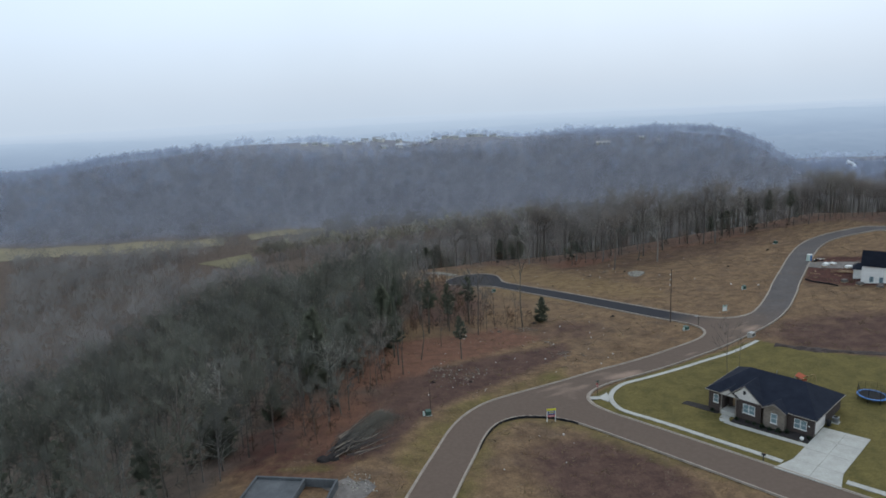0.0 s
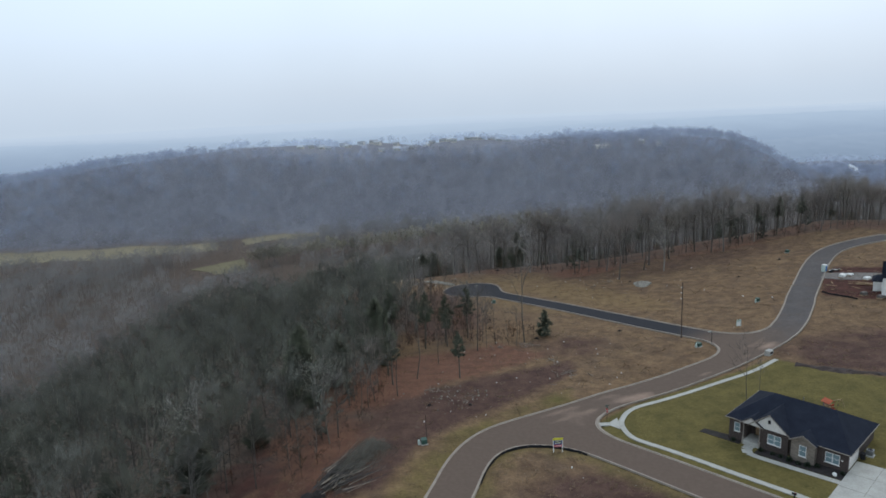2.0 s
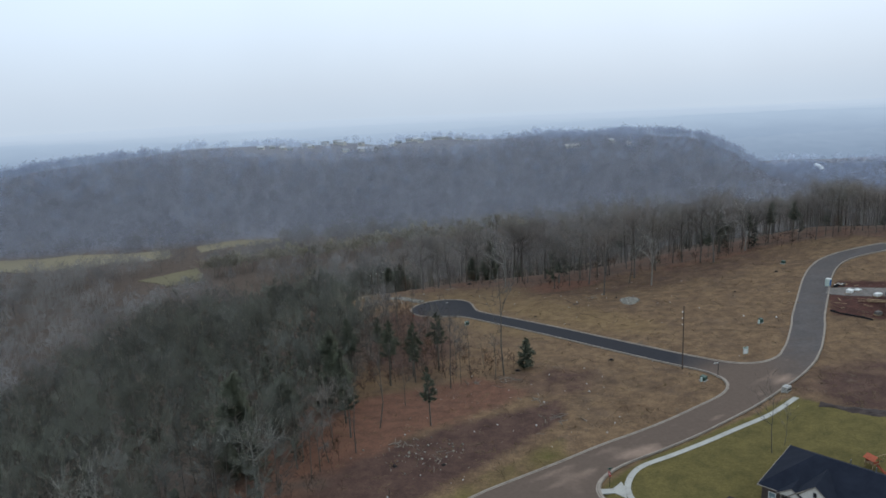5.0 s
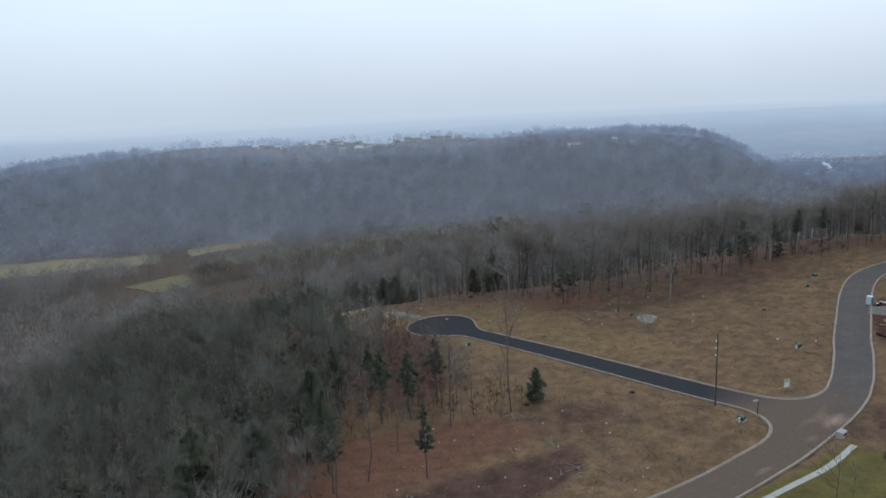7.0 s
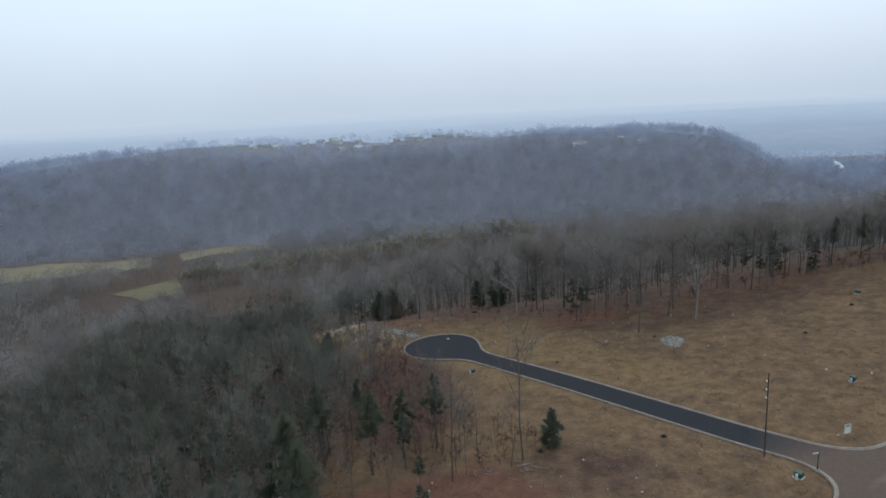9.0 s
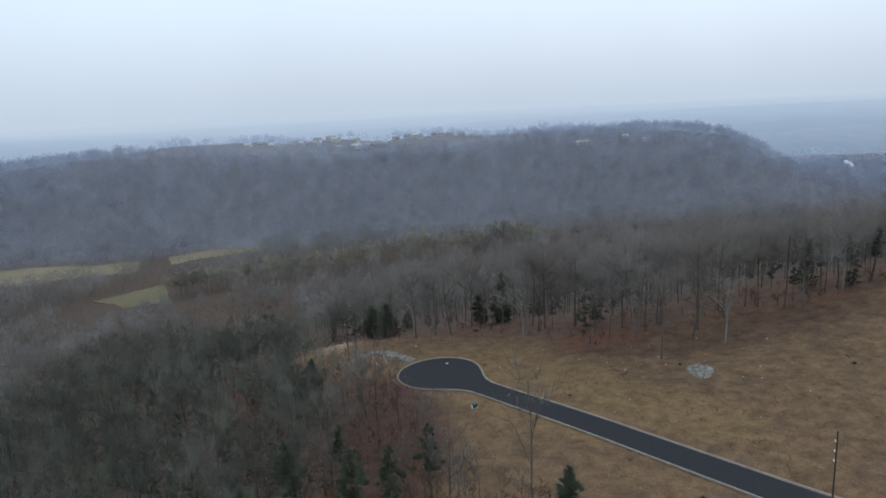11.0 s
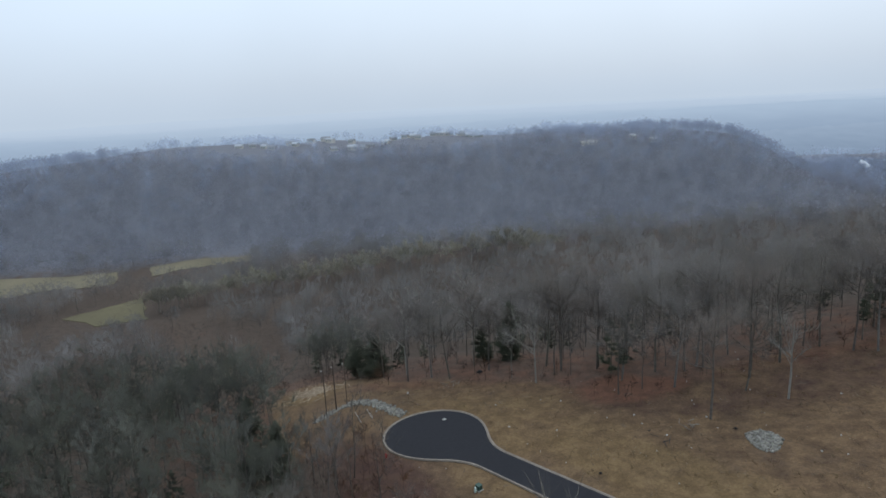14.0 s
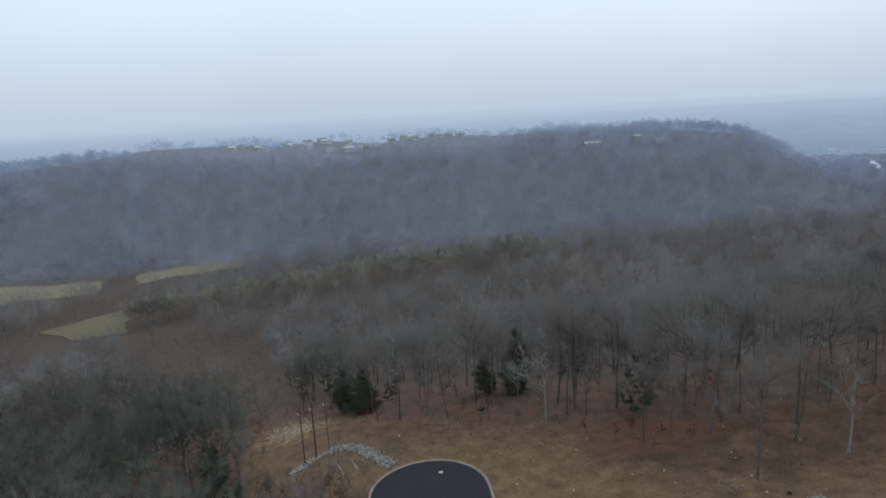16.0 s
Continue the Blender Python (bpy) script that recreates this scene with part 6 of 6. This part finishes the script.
    # hydrant by the turning circle
    f = thing("fire_hydrant", pose(-14.6, 215.8, gz(-14.6, 215.8)), "red fire hydrant on the verge of the turning circle", "fire hydrant")
    bm = bmesh.new()
    tube(bm, (0, 0, -0.1), (0, 0, 0.62), 0.13, 0.12, 10)
    tube(bm, (0, 0, 0.62), (0, 0, 0.82), 0.15, 0.05, 10)
    part("barrel", bm, M_RED, f)
    for a, b in (((-0.24, 0, 0.48), (0.24, 0, 0.48)), ((0, -0.24, 0.42), (0, 0, 0.42))):
        part("outlet", tube(bmesh.new(), a, b, 0.07, 0.07, 8), M_RED, f)
    for i, (x, y) in enumerate(((-21.4, 231), (-19.1, 232.6))):
        k = new("survey_stake", bpy.data.meshes.new("survey_stake"))
        bm = boxed(-0.03, 0.03, -0.015, 0.015, -0.2, 1.5)
        bm.to_mesh(k.data)
        bm.free()
        k.data.materials.append(M_WHITE)
        k.matrix_world = pose(x, y, gz(x, y), 10, -22, 30)
        tagged(k, "leaning white survey stake in bare soil", "stake", "survey stakes")
    d = new("manhole_cover", bpy.data.meshes.new("manhole_cover"))
    bm = tube(bmesh.new(), (0, 0, -0.02), (0, 0, 0.03), 0.4, 0.4, 16)
    bm.to_mesh(d.data)
    bm.free()
    d.data.materials.append(M_CONCRETE)
    d.matrix_world = pose(-4.4, 229.4, float(land(np.array([-4.4]), np.array([229.4]))[0]) + 0.03)
    tagged(d, "small pale manhole cover in dark asphalt", "manhole cover")
    # black silt fences: along the inner kerb, and round the yard of the house being built
    line = []
    for x, y, ux, uy in [(-1.5 + 1.2 * k, 96.5 + 2.6 * k, 0.9, -0.45) for k in range(3)] + [(2.0 + 1.0 * k, 103.6 + 0.25 * k, 0.55, -0.83) for k in range(4)] + [(6.5 + 1.3 * k, 105.5, 0.1, -0.99) for k in range(8)]:
        step = np.arange(-6, 8, 0.05)
        k = int(np.argmax(road_sd(x + ux * step, y + uy * step) > 0.18))
        line.append((x + ux * step[k], y + uy * step[k]))
    silt_fence(catmull(line, 3), 0.48, "low black silt fence along the inside kerb")
    silt_fence(catmull([(88.3, 179.4), (88.9, 177.0), (90.2, 174.6), (91.6, 172.2), (92.4, 170.1)], 4), 0.42, "sagging black silt fence below red soil")
    # leaning pale pipes on the bank by the stone swale
    for x, y, h in ((-21.3, 230.8, 2.7), (-19.3, 232.5, 2.1)):
        p = thing("marker_pipe", pose(x, y, gz(x, y), 6, -22, 0), "thin white plastic pipe leaning out of the bank", "pipe", "marker pipes")
        part("pipe", tube(bmesh.new(), (0, 0, -0.5), (0, 0, h), 0.055, 0.05, 8), M_WHITE, p)
        part("cap", tube(bmesh.new(), (0, 0, h), (0, 0, h + 0.09), 0.075, 0.07, 8), M_WHITE, p)


build_street_things()


# ---- stones, logs and litter ----
def stones(name, pts, sizes, label, seed):
    rs = np.random.RandomState(seed)
    cube = np.array([(x, y, z) for x in (-1, 1) for y in (-1, 1) for z in (-1, 1)], float) * 0.5
    quads = np.array(((0, 1, 3, 2), (4, 6, 7, 5), (0, 4, 5, 1), (2, 3, 7, 6), (0, 2, 6, 4), (1, 5, 7, 3)))
    V, F, T = [], [], []
    z = ground_z(pts[:, 0], pts[:, 1])
    for i, (p, s) in enumerate(zip(pts, sizes)):
        m = np.array(Euler(rs.uniform(0, 6.28, 3)).to_matrix())
        v = cube * rs.uniform(0.55, 1.2, 3) * s
        v = (v + rs.normal(0, 0.09 * s, v.shape)) @ m.T
        V.append(v + np.array([p[0], p[1], z[i] + 0.12 * s + rs.uniform(0, 0.15) * s]))
        F.append(quads + 8 * i)
        T.append(np.full(8, rs.rand()))
    return tagged(new(name, mesh_from(name, np.concatenate(V), np.concatenate(F), [M_ROCK], tone=np.concatenate(T))), label, "stones", kind="stuff")


def log(bm, a, b, r0, r1, n=6):
    return tube(bm, a, b, r0, r1, n)


M_BRUSH = mat("grey_green_brush", (0.245, 0.225, 0.190), (0.140, 0.132, 0.110), 0.4, 0.95, thin=0.5)


M_STRAW = mat("bleached_branches", (0.50, 0.40, 0.29), (0.32, 0.24, 0.17), 0.6, 0.95, fine=6)


def build_ground_clutter():
    rs = np.random.RandomState(55)
    line = catmull([(-13.2, 233.0), (-16, 236.2), (-19.5, 239.6), (-23, 240.8), (-26, 239.4), (-29, 236.0), (-31, 234.0)], 10)
    n = 1700
    k = rs.randint(0, len(line), n)
    w = rs.uniform(-1, 1, n)
    pts = line[k] + rs.normal(0, 0.35, (n, 2)) + np.stack([w * 0.7, w * 1.0], -1)
    stones("stone_swale", pts, rs.uniform(0.12, 0.42, n), "swale lined with grey broken limestone below the turning circle", 56)
    a, r = rs.uniform(0, 6.28, 1100), np.sqrt(rs.uniform(0, 1, 1100))
    u, v = r * np.cos(a) * 2.6 * (1 + 0.15 * np.sin(3 * a)), r * np.sin(a) * 3.6
    pts = np.stack([48.6 + u * 0.9 + v * 0.25, 209.0 - u * 0.4 + v * 0.9], -1)
    stones("stone_heap", pts, rs.uniform(0.12, 0.36, 1100), "spread heap of pale grey broken stone in dry grass", 57)
    n = 70
    pts = np.stack([rs.normal(-7.5, 3.6, n), rs.normal(129.5, 3.0, n)], -1)
    stones("stone_scatter", pts, rs.uniform(0.08, 0.30, n), "broken pale stones over dark soil", 59)
    n = 90
    pts = np.stack([rs.normal(-19.6, 1.5, n), rs.normal(85.6, 1.3, n)], -1)
    stones("rubble_stones", pts, rs.uniform(0.08, 0.3, n), "heap of pale rubble stones beside the foundation", 60)
    # pulled-up trunks and brush
    p = thing("brush_pile", pose(-23.5, 101.5, gz(-23.5, 101.5)), "long pile of felled grey trunks and brush", "brush pile")
    for i in range(84):
        x, y = rs.uniform(-3.2, 0.2) if i < 60 else rs.uniform(-1, 3), rs.uniform(-9.5, -3)
        ln, turn = rs.uniform(6, 15) * (1.0 if i < 60 else 0.6), radians((70 if i < 60 else 52) + rs.normal(0, 7))
        ex, ey = x + ln * math.cos(turn), y + ln * math.sin(turn)
        za = gz(x - 23.5, y + 101.5) - gz(-23.5, 101.5) + rs.uniform(0.2, 1.3)
        zb = gz(ex - 23.5, ey + 101.5) - gz(-23.5, 101.5) + rs.uniform(0.1, 0.9)
        part("log", log(bmesh.new(), (x, y, za), (ex, ey, zb), rs.uniform(0.03, 0.09), 0.02), M_LOG if i % 4 == 0 else M_BARK, p)
    for cx, cy in ((-3.4, -9.2), (-2.0, -8.6)):
        bm = bmesh.new()
        bmesh.ops.create_icosphere(bm, subdivisions=2, radius=1.0)
        for v in bm.verts:
            v.co *= 1 + 0.35 * noise.noise(v.co * 2.3)
            v.co = Vector((v.co.x * 1.1 + cx, v.co.y * 0.8 + cy, v.co.z + 0.5))
        part("root_ball", bm, M_MULCH, p, "dark earthy root ball")
    n = 4200
    u = rs.uniform(-7, 7.5, n)
    w = rs.normal(0, 1.5, n)
    b = np.stack([1.2 + 0.42 * u + w, u - 0.4 * w, rs.uniform(0.0, 1.0, n) * 1.3 * np.exp(-(w / 2.2) ** 2 - (u / 7.5) ** 4)], -1)
    e = b + np.stack([rs.normal(0.35, 0.5, n), rs.normal(0.9, 0.5, n), rs.uniform(-0.1, 0.8, n)], -1)
    mesh_part("brushwood", blades(rs, b, e, rs.uniform(0.06, 0.16, n)), M_BRUSH, p)
    # loose logs and dead wood
    for cx, cy, nlog, spread, ln, mt, label in ((39.8, 217.4, 9, 2.2, 2.6, M_LOG, "heap of dead branches at the foot of a tree"), (-3.7, 246.2, 14, 2.2, 1.8, M_LOG, "scatter of pale sawn logs at the woods' edge"),
                                                (33.4, 213.9, 6, 2.5, 2.4, M_BARK, "fallen branches in dry grass"), (8.5, 160.5, 10, 2.2, 2.8, M_LOG, "dead branches among saplings"),
                                                (2.0, 160.0, 8, 2.0, 2.0, M_LOG, "dead branches under pines"), (-12.0, 133.0, 12, 2.0, 1.8, M_LOG, "pale split wood on red leaf litter"),
                                                (17, 141, 12, 4.0, 2.2, M_LOG, "broken sticks over dark soil"), (14, 150, 8, 3.0, 2.0, M_LOG, "broken sticks in rough grass"), (-36.3, 252, 130, 6.0, 4.4, M_STRAW, "sprawl of pale felled branches on the slope"),
                                                (-5, 128, 10, 3.5, 1.6, M_LOG, "grey sticks on dark soil"), (84.1, 189.1, 9, 2.6, 2.2, M_WOOD, "straw and broken boards by the kerb")):
        h = thing("dead_wood", pose(cx, cy, gz(cx, cy)), label, "dead wood", "heaps of dead wood")
        for i in range(nlog):
            x, y, a = rs.normal(0, spread * 0.5), rs.normal(0, spread * 0.5), rs.uniform(0, 6.28)
            l2 = ln * rs.uniform(0.4, 1.0) / 2
            z0 = gz(cx + x, cy + y) - gz(cx, cy)
            part("branch", log(bmesh.new(), (x - l2 * math.cos(a), y - l2 * math.sin(a), z0 + 0.05), (x + l2 * math.cos(a), y + l2 * math.sin(a), z0 + rs.uniform(0.1, 0.5)), rs.uniform(0.05, 0.13), 0.03, 5), mt, h)
    # litter
    pts = np.concatenate([np.stack([rs.uniform(-15, 30, 60), rs.uniform(120, 165, 60)], -1), np.stack([rs.uniform(25, 95, 34), rs.uniform(160, 235, 34)], -1), np.stack([rs.uniform(-15, 60, 60), rs.uniform(200, 246, 60)], -1),
                          np.stack([rs.uniform(2, 30, 12), rs.uniform(80, 104, 12)], -1), np.array([(14.3, 130.4), (-0.9, 121.2), (58.9, 137.4), (22, 120.6), (10, 134.5), (59.3, 161.9)])])
    pts = pts[road_sd(pts[:, 0], pts[:, 1]) > 0.6]
    m = mat("pale_scraps", (0.70, 0.69, 0.66), (0.38, 0.36, 0.33), 0.4, 0.8)
    cube = stones("litter", pts, rs.uniform(0.06, 0.3, len(pts)) * rs.choice([0.5, 1.0], len(pts)), "pale scraps and stones scattered over the lots", 58)
    cube.data.materials.clear()
    cube.data.materials.append(m)
    # dark stumps
    for x, y, s in ((33.2, 167.1, 0.7), (92.5, 214, 0.7), (46, 213.8, 0.5), (3.5, 252, 1.2), (12, 165.5, 0.8), (-12, 126, 0.6), (-4, 126, 0.5), (21, 205, 0.4), (76, 203, 0.6)):
        bm = bmesh.new()
        tube(bm, (0, 0, -0.2), (0, 0, 0.35 * s + 0.1), 0.5 * s, 0.34 * s, 9)
        for j in range(6):
            a = j * 1.05
            tube(bm, (0.3 * s * math.cos(a), 0.3 * s * math.sin(a), 0.12), (1.1 * s * math.cos(a), 1.1 * s * math.sin(a), -0.05), 0.12 * s, 0.03, 5)
        for v in bm.verts:
            v.co += Vector((noise.noise(v.co * 3), noise.noise(v.co * 3 + Vector((5, 0, 0))), noise.noise(v.co * 3 + Vector((0, 7, 0))))) * 0.1 * s
        st = part("tree_stump", bm, M_MULCH)
        st.matrix_world = pose(x, y, gz(x, y), 0, 0, x * 40)
        tagged(st, "dark rotting tree stump in rough grass", "stump", "tree stumps")


build_ground_clutter()


# ---- the house being built and its yard ----
def build_second_house():
    m = pose(97.9, 170.0, 2.3, 0, 0, -32.0)
    h = thing("white_house", m, "two-storey white house under construction with dark roof", "house")
    L, D, E = 14.0, 11.0, 4.9
    for x0, x1, y0, y1 in ((0, L, 0, 0.2), (0, L, D - 0.2, D), (0, 0.2, 0.2, D - 0.2), (L - 0.2, L, 0.2, D - 0.2)):
        part("wall", boxed(x0, x1, y0, y1, -1.6, E), M_WHITE, h, "white sheathed wall")
    for x, s in ((0.0, 1), (L - 0.2, 1)):
        bm = bmesh.new()
        f = [bm.verts.new(p) for p in ((x, 0, E), (x, D, E), (x, D / 2, E + 2.9))]
        g = [bm.verts.new((p.co.x + 0.2, p.co.y, p.co.z)) for p in f]
        bm.faces.new(f[::-1])
        bm.faces.new(g)
        for i in range(3):
            j = (i + 1) % 3
            bm.faces.new((f[i], f[j], g[j], g[i]))
        part("gable", bm, M_WHITE, h)
    bm = bmesh.new()
    pts = [(-0.4, -0.4, E), (L + 0.4, -0.4, E), (L + 0.4, D / 2, E + 3.1), (-0.4, D / 2, E + 3.1), (L + 0.4, D + 0.4, E), (-0.4, D + 0.4, E)]
    v = [bm.verts.new(p) for p in pts]
    bm.faces.new((v[0], v[1], v[2], v[3]))
    bm.faces.new((v[3], v[2], v[4], v[5]))
    bmesh.ops.solidify(bm, geom=bm.faces[:], thickness=0.2)
    part("roof", bm, M_SHINGLE, h, "dark blue-grey shingle roof")
    bm = boxed(-2.0, 0.0, 4.0, 8.6, -1.2, 3.0)
    part("side_wing", bm, M_WHITE, h, "low white wing")
    part("wing_roof", roof_faces(bmesh.new(), -2.4, 0.1, 3.6, 9.0, 3.05, 4.2, 1.2, 0.2), M_SHINGLE, h)
    for x in (2.3, 4.4, 8.4, 11.0):
        bm = boxed(x - 0.45, x + 0.45, -0.02, 0.06, 0.7, 2.2)
        w = part("window", bm, M_GLASS, h, "dark unglazed window opening")
        part("crossbar", boxed(x - 0.05, x + 0.05, -0.05, -0.021, 0.7, 2.2), M_DARK, w)
    # portable toilet
    t = thing("portable_toilet", pose(97.2, 196.0, gz(97.2, 196.0) + 0.03, 0, 0, 35), "pale blue and white portable toilet beside the street", "portable toilet")
    part("cabin", boxed(-0.55, 0.55, -0.55, 0.55, 0.05, 2.1, 0.03), M_PALEGREEN, t)
    part("door", boxed(-0.42, 0.42, -0.58, -0.551, 0.12, 1.95), M_BLUE, t)
    part("roof", boxed(-0.6, 0.6, -0.6, 0.6, 2.1, 2.25, 0.08), M_WHITE, t)
    rs = random.Random(31)
    for nm, x, y, w, d, hh, mt, label in (("block_pallet", 95.2, 172.6, 1.3, 1.1, 0.9, M_GRAVEL, "pallet of grey blocks on red soil"), ("block_pallet", 97.2, 168.9, 1.5, 1.2, 0.8, M_GRAVEL, "pallet of grey blocks on red soil"),
                                          ("block_pallet", 99.8, 164.8, 1.4, 1.2, 0.8, M_GRAVEL, "pallet of grey blocks on red soil"), ("wrapped_bundle", 98.3, 188.4, 2.0, 1.3, 0.9, M_WHITE, "white plastic-wrapped bundle of building supplies"),
                                          ("wrapped_bundle", 100.4, 188.6, 1.5, 1.1, 0.55, M_WHITE, "white plastic-wrapped bundle of building supplies"), ("wrapped_bundle", 101.8, 183.2, 1.6, 1.2, 0.8, M_WHITE, "white plastic-wrapped bundle of building supplies")):
        p = thing(nm, pose(x, y, gz(x, y), 0, 0, rs.uniform(20, 50)), label, nm.replace("_", " "), "supplies by the house being built")
        part("base", boxed(-w / 2 - 0.05, w / 2 + 0.05, -d / 2 - 0.05, d / 2 + 0.05, -0.1, 0.14), M_WOOD, p)
        bm = boxed(-w / 2, w / 2, -d / 2, d / 2, 0.14, hh, 0.06)
        bmesh.ops.subdivide_edges(bm, edges=bm.edges[:], cuts=2, use_grid_fill=True)
        for v in bm.verts:
            v.co += Vector((noise.noise(v.co * 2 + Vector((x, 0, 0))), noise.noise(v.co * 2 + Vector((0, y, 0))), noise.noise(v.co * 2 + Vector((0, 0, x))))) * 0.12
        part("load", bm, mt, p)
    lum = thing("lumber_stack", pose(100.0, 179.6, gz(100.0, 179.6), 0, 0, -20), "loose stack of sawn yellow lumber on red soil", "lumber")
    for i in range(12):
        y, a = rs.uniform(-1, 1), rs.uniform(-0.15, 0.15)
        bm = boxed(-2.4, 2.4, -0.07, 0.07, 0, 0.06)
        bmesh.ops.transform(bm, matrix=Matrix.Translation((rs.uniform(-0.5, 0.5), y, 0.08 + 0.05 * i * 0.5)) @ Matrix.Rotation(a, 4, "Z"), verts=bm.verts[:])
        part("board", bm, M_WOOD, lum)
    for x, y, ln, turn in ((94.0, 185.4, 2.2, 70), (93.2, 182.6, 3.6, -35), (91.6, 180.0, 1.2, 10), (99.2, 182.0, 5.0, -28), (98.4, 181.0, 4.4, -22), (97.6, 193.0, 1.8, 50), (100.6, 194.6, 2.4, -40), (102.5, 192.4, 2.0, 15), (96.8, 178.4, 2.6, -60)):
        bd = part("loose_board", boxed(-ln / 2, ln / 2, -0.1, 0.1, 0, 0.06), M_WOOD)
        bd.matrix_world = pose(x, y, gz(x, y) + 0.02, 0, rs.uniform(-2, 2), turn)
        tagged(bd, "single pale sawn board lying on dark red soil", "board", "loose boards")
    wh = thing("waste_heap", pose(99.2, 194.4, gz(99.2, 194.4)), "heap of dark bags and pale scraps of building waste", "waste heap")
    for i in range(16):
        x, y, s = rs.uniform(-1.8, 1.8), rs.uniform(-0.9, 0.9), rs.uniform(0.25, 0.5)
        bm = bmesh.new()
        if i < 7:
            bmesh.ops.create_icosphere(bm, subdivisions=2, radius=s)
            for v in bm.verts:
                v.co *= 1 + 0.5 * noise.noise(v.co * 3 + Vector((i, 0, 0)))
                v.co.z *= 0.7
        else:
            box(bm, -s, s, -s * 0.4, s * 0.4, -0.03, 0.03)
        bmesh.ops.transform(bm, matrix=Matrix.Translation((x, y, 0.2 + (0.3 if i >= 7 else 0))) @ Euler((rs.uniform(-0.5, 0.5), rs.uniform(-0.5, 0.5), rs.uniform(0, 6))).to_matrix().to_4x4(), verts=bm.verts[:])
        part("bag" if i < 7 else "scrap", bm, M_DARK if i < 7 else (M_WHITE if i % 2 else M_WOOD), wh)
    # the bare foundation
    f = thing("foundation", pose(-29.6, 76.7, gz(-30, 84) - 0.2, 0, 0, -4), "grey concrete house foundation walls without a house", "foundation")
    for x0, x1, y0, y1 in ((-6.2, 6.6, 7.9, 8.2), (-6.2, -5.9, -8, 7.9), (6.3, 6.6, -8, 7.9), (1.3, 1.6, -8, 7.9)):
        part("wall", boxed(x0, x1, y0, y1, -1.5, 1.35, 0.02), M_CONCRETE_OLD, f)
    part("slab", boxed(-5.9, 1.3, -8, 7.9, 0.75, 0.95), M_CONCRETE_OLD, f)
    part("gravel_floor", boxed(1.6, 6.3, -8, 7.9, -0.3, 0.0), M_GRAVEL, f)


M_CONCRETE_OLD = mat("grey_poured_concrete", (0.105, 0.11, 0.115), (0.062, 0.066, 0.07), 0.4, 0.9, fine=4, bump=0.2)
build_second_house()


# ---- far buildings across the valley ----
def far_building(x, y, w, d, h, turn, roof, label, kind_name="farm_house", group="buildings beyond the ridge"):
    b = thing(kind_name, pose(x, y, gz(x, y), 0, 0, turn), label, "house", group)
    part("wall", boxed(-w / 2, w / 2, -d / 2, d / 2, -3.0, h), M_SIDING, b)
    bm = bmesh.new()
    a = [(-w / 2 - 0.5, -d / 2 - 0.5, h), (w / 2 + 0.5, -d / 2 - 0.5, h), (w / 2 + 0.5, 0, h + d * 0.3), (-w / 2 - 0.5, 0, h + d * 0.3), (w / 2 + 0.5, d / 2 + 0.5, h), (-w / 2 - 0.5, d / 2 + 0.5, h)]
    v = [bm.verts.new(p) for p in a]
    bm.faces.new((v[0], v[1], v[2], v[3]))
    bm.faces.new((v[3], v[2], v[4], v[5]))
    bm.faces.new((v[0], v[3], v[5]))
    bm.faces.new((v[1], v[4], v[2]))
    part("roof", bm, roof, b)
    for k in (-0.3, 0.05, 0.3):
        part("window", boxed(w * k - 0.6, w * k + 0.6, -d / 2 - 0.06, -d / 2 + 0.02, h * 0.35, h * 0.75), M_GLASS, b)
    return b


def build_far():
    far_building(130, 742, 15, 6, 1.6, 6, M_SIDING, "long white metal barn on the far hilltop", "barn")
    far_building(178, 760, 7, 5, 2.4, -10, M_WHITE, "small white house on the far hilltop")
    far_building(196, 752, 7, 5, 1.8, 0, M_WHITE, "small white house on the far hilltop")
    rs = random.Random(77)
    for k in range(26):
        x = -235 + 10.4 * k + rs.uniform(-4, 4)
        far_building(x, 838 + 0.17 * x + rs.uniform(-18, 40), rs.uniform(6, 11), rs.uniform(5, 7), rs.uniform(2.2, 3.4), rs.uniform(-30, 30), M_ROOFPALE if k % 3 == 0 else M_ROOFGREY, "pale house of a distant subdivision in mist", "distant_house")
    # chimney smoke over the far valley
    bm = bmesh.new()
    rs2 = random.Random(3)
    for k in range(22):
        t = k / 21
        r = 0.9 + 1.5 * math.sin(math.pi * min(t, 0.75))
        q = bmesh.ops.create_icosphere(bm, subdivisions=2, radius=r)
        o = Vector((2 + 2 * t - 10 * t ** 3 + rs2.uniform(-0.6, 0.6), rs2.uniform(-1, 1), -4 + 18 * math.sin(1.3 * t)))
        for v in q["verts"]:
            v.co = v.co * (1 + 0.4 * noise.noise(v.co * 0.5 + o)) + o
    s = part("smoke_plume", bm, M_SMOKE)
    s.matrix_world = pose(437, 800, gz(437, 800))
    tagged(s, "white smoke rising from a far chimney", "smoke")


M_ROOFPALE = mat("pale_roofing", (0.50, 0.52, 0.55), (0.40, 0.42, 0.45), 0.3, 0.8)
M_ROOFGREY = mat("grey_roofing", (0.30, 0.31, 0.33), (0.24, 0.25, 0.27), 0.3, 0.8)
M_SMOKE = mat("white_smoke", (0.85, 0.86, 0.88), (0.7, 0.72, 0.75), 0.1, 1.0)
build_far()
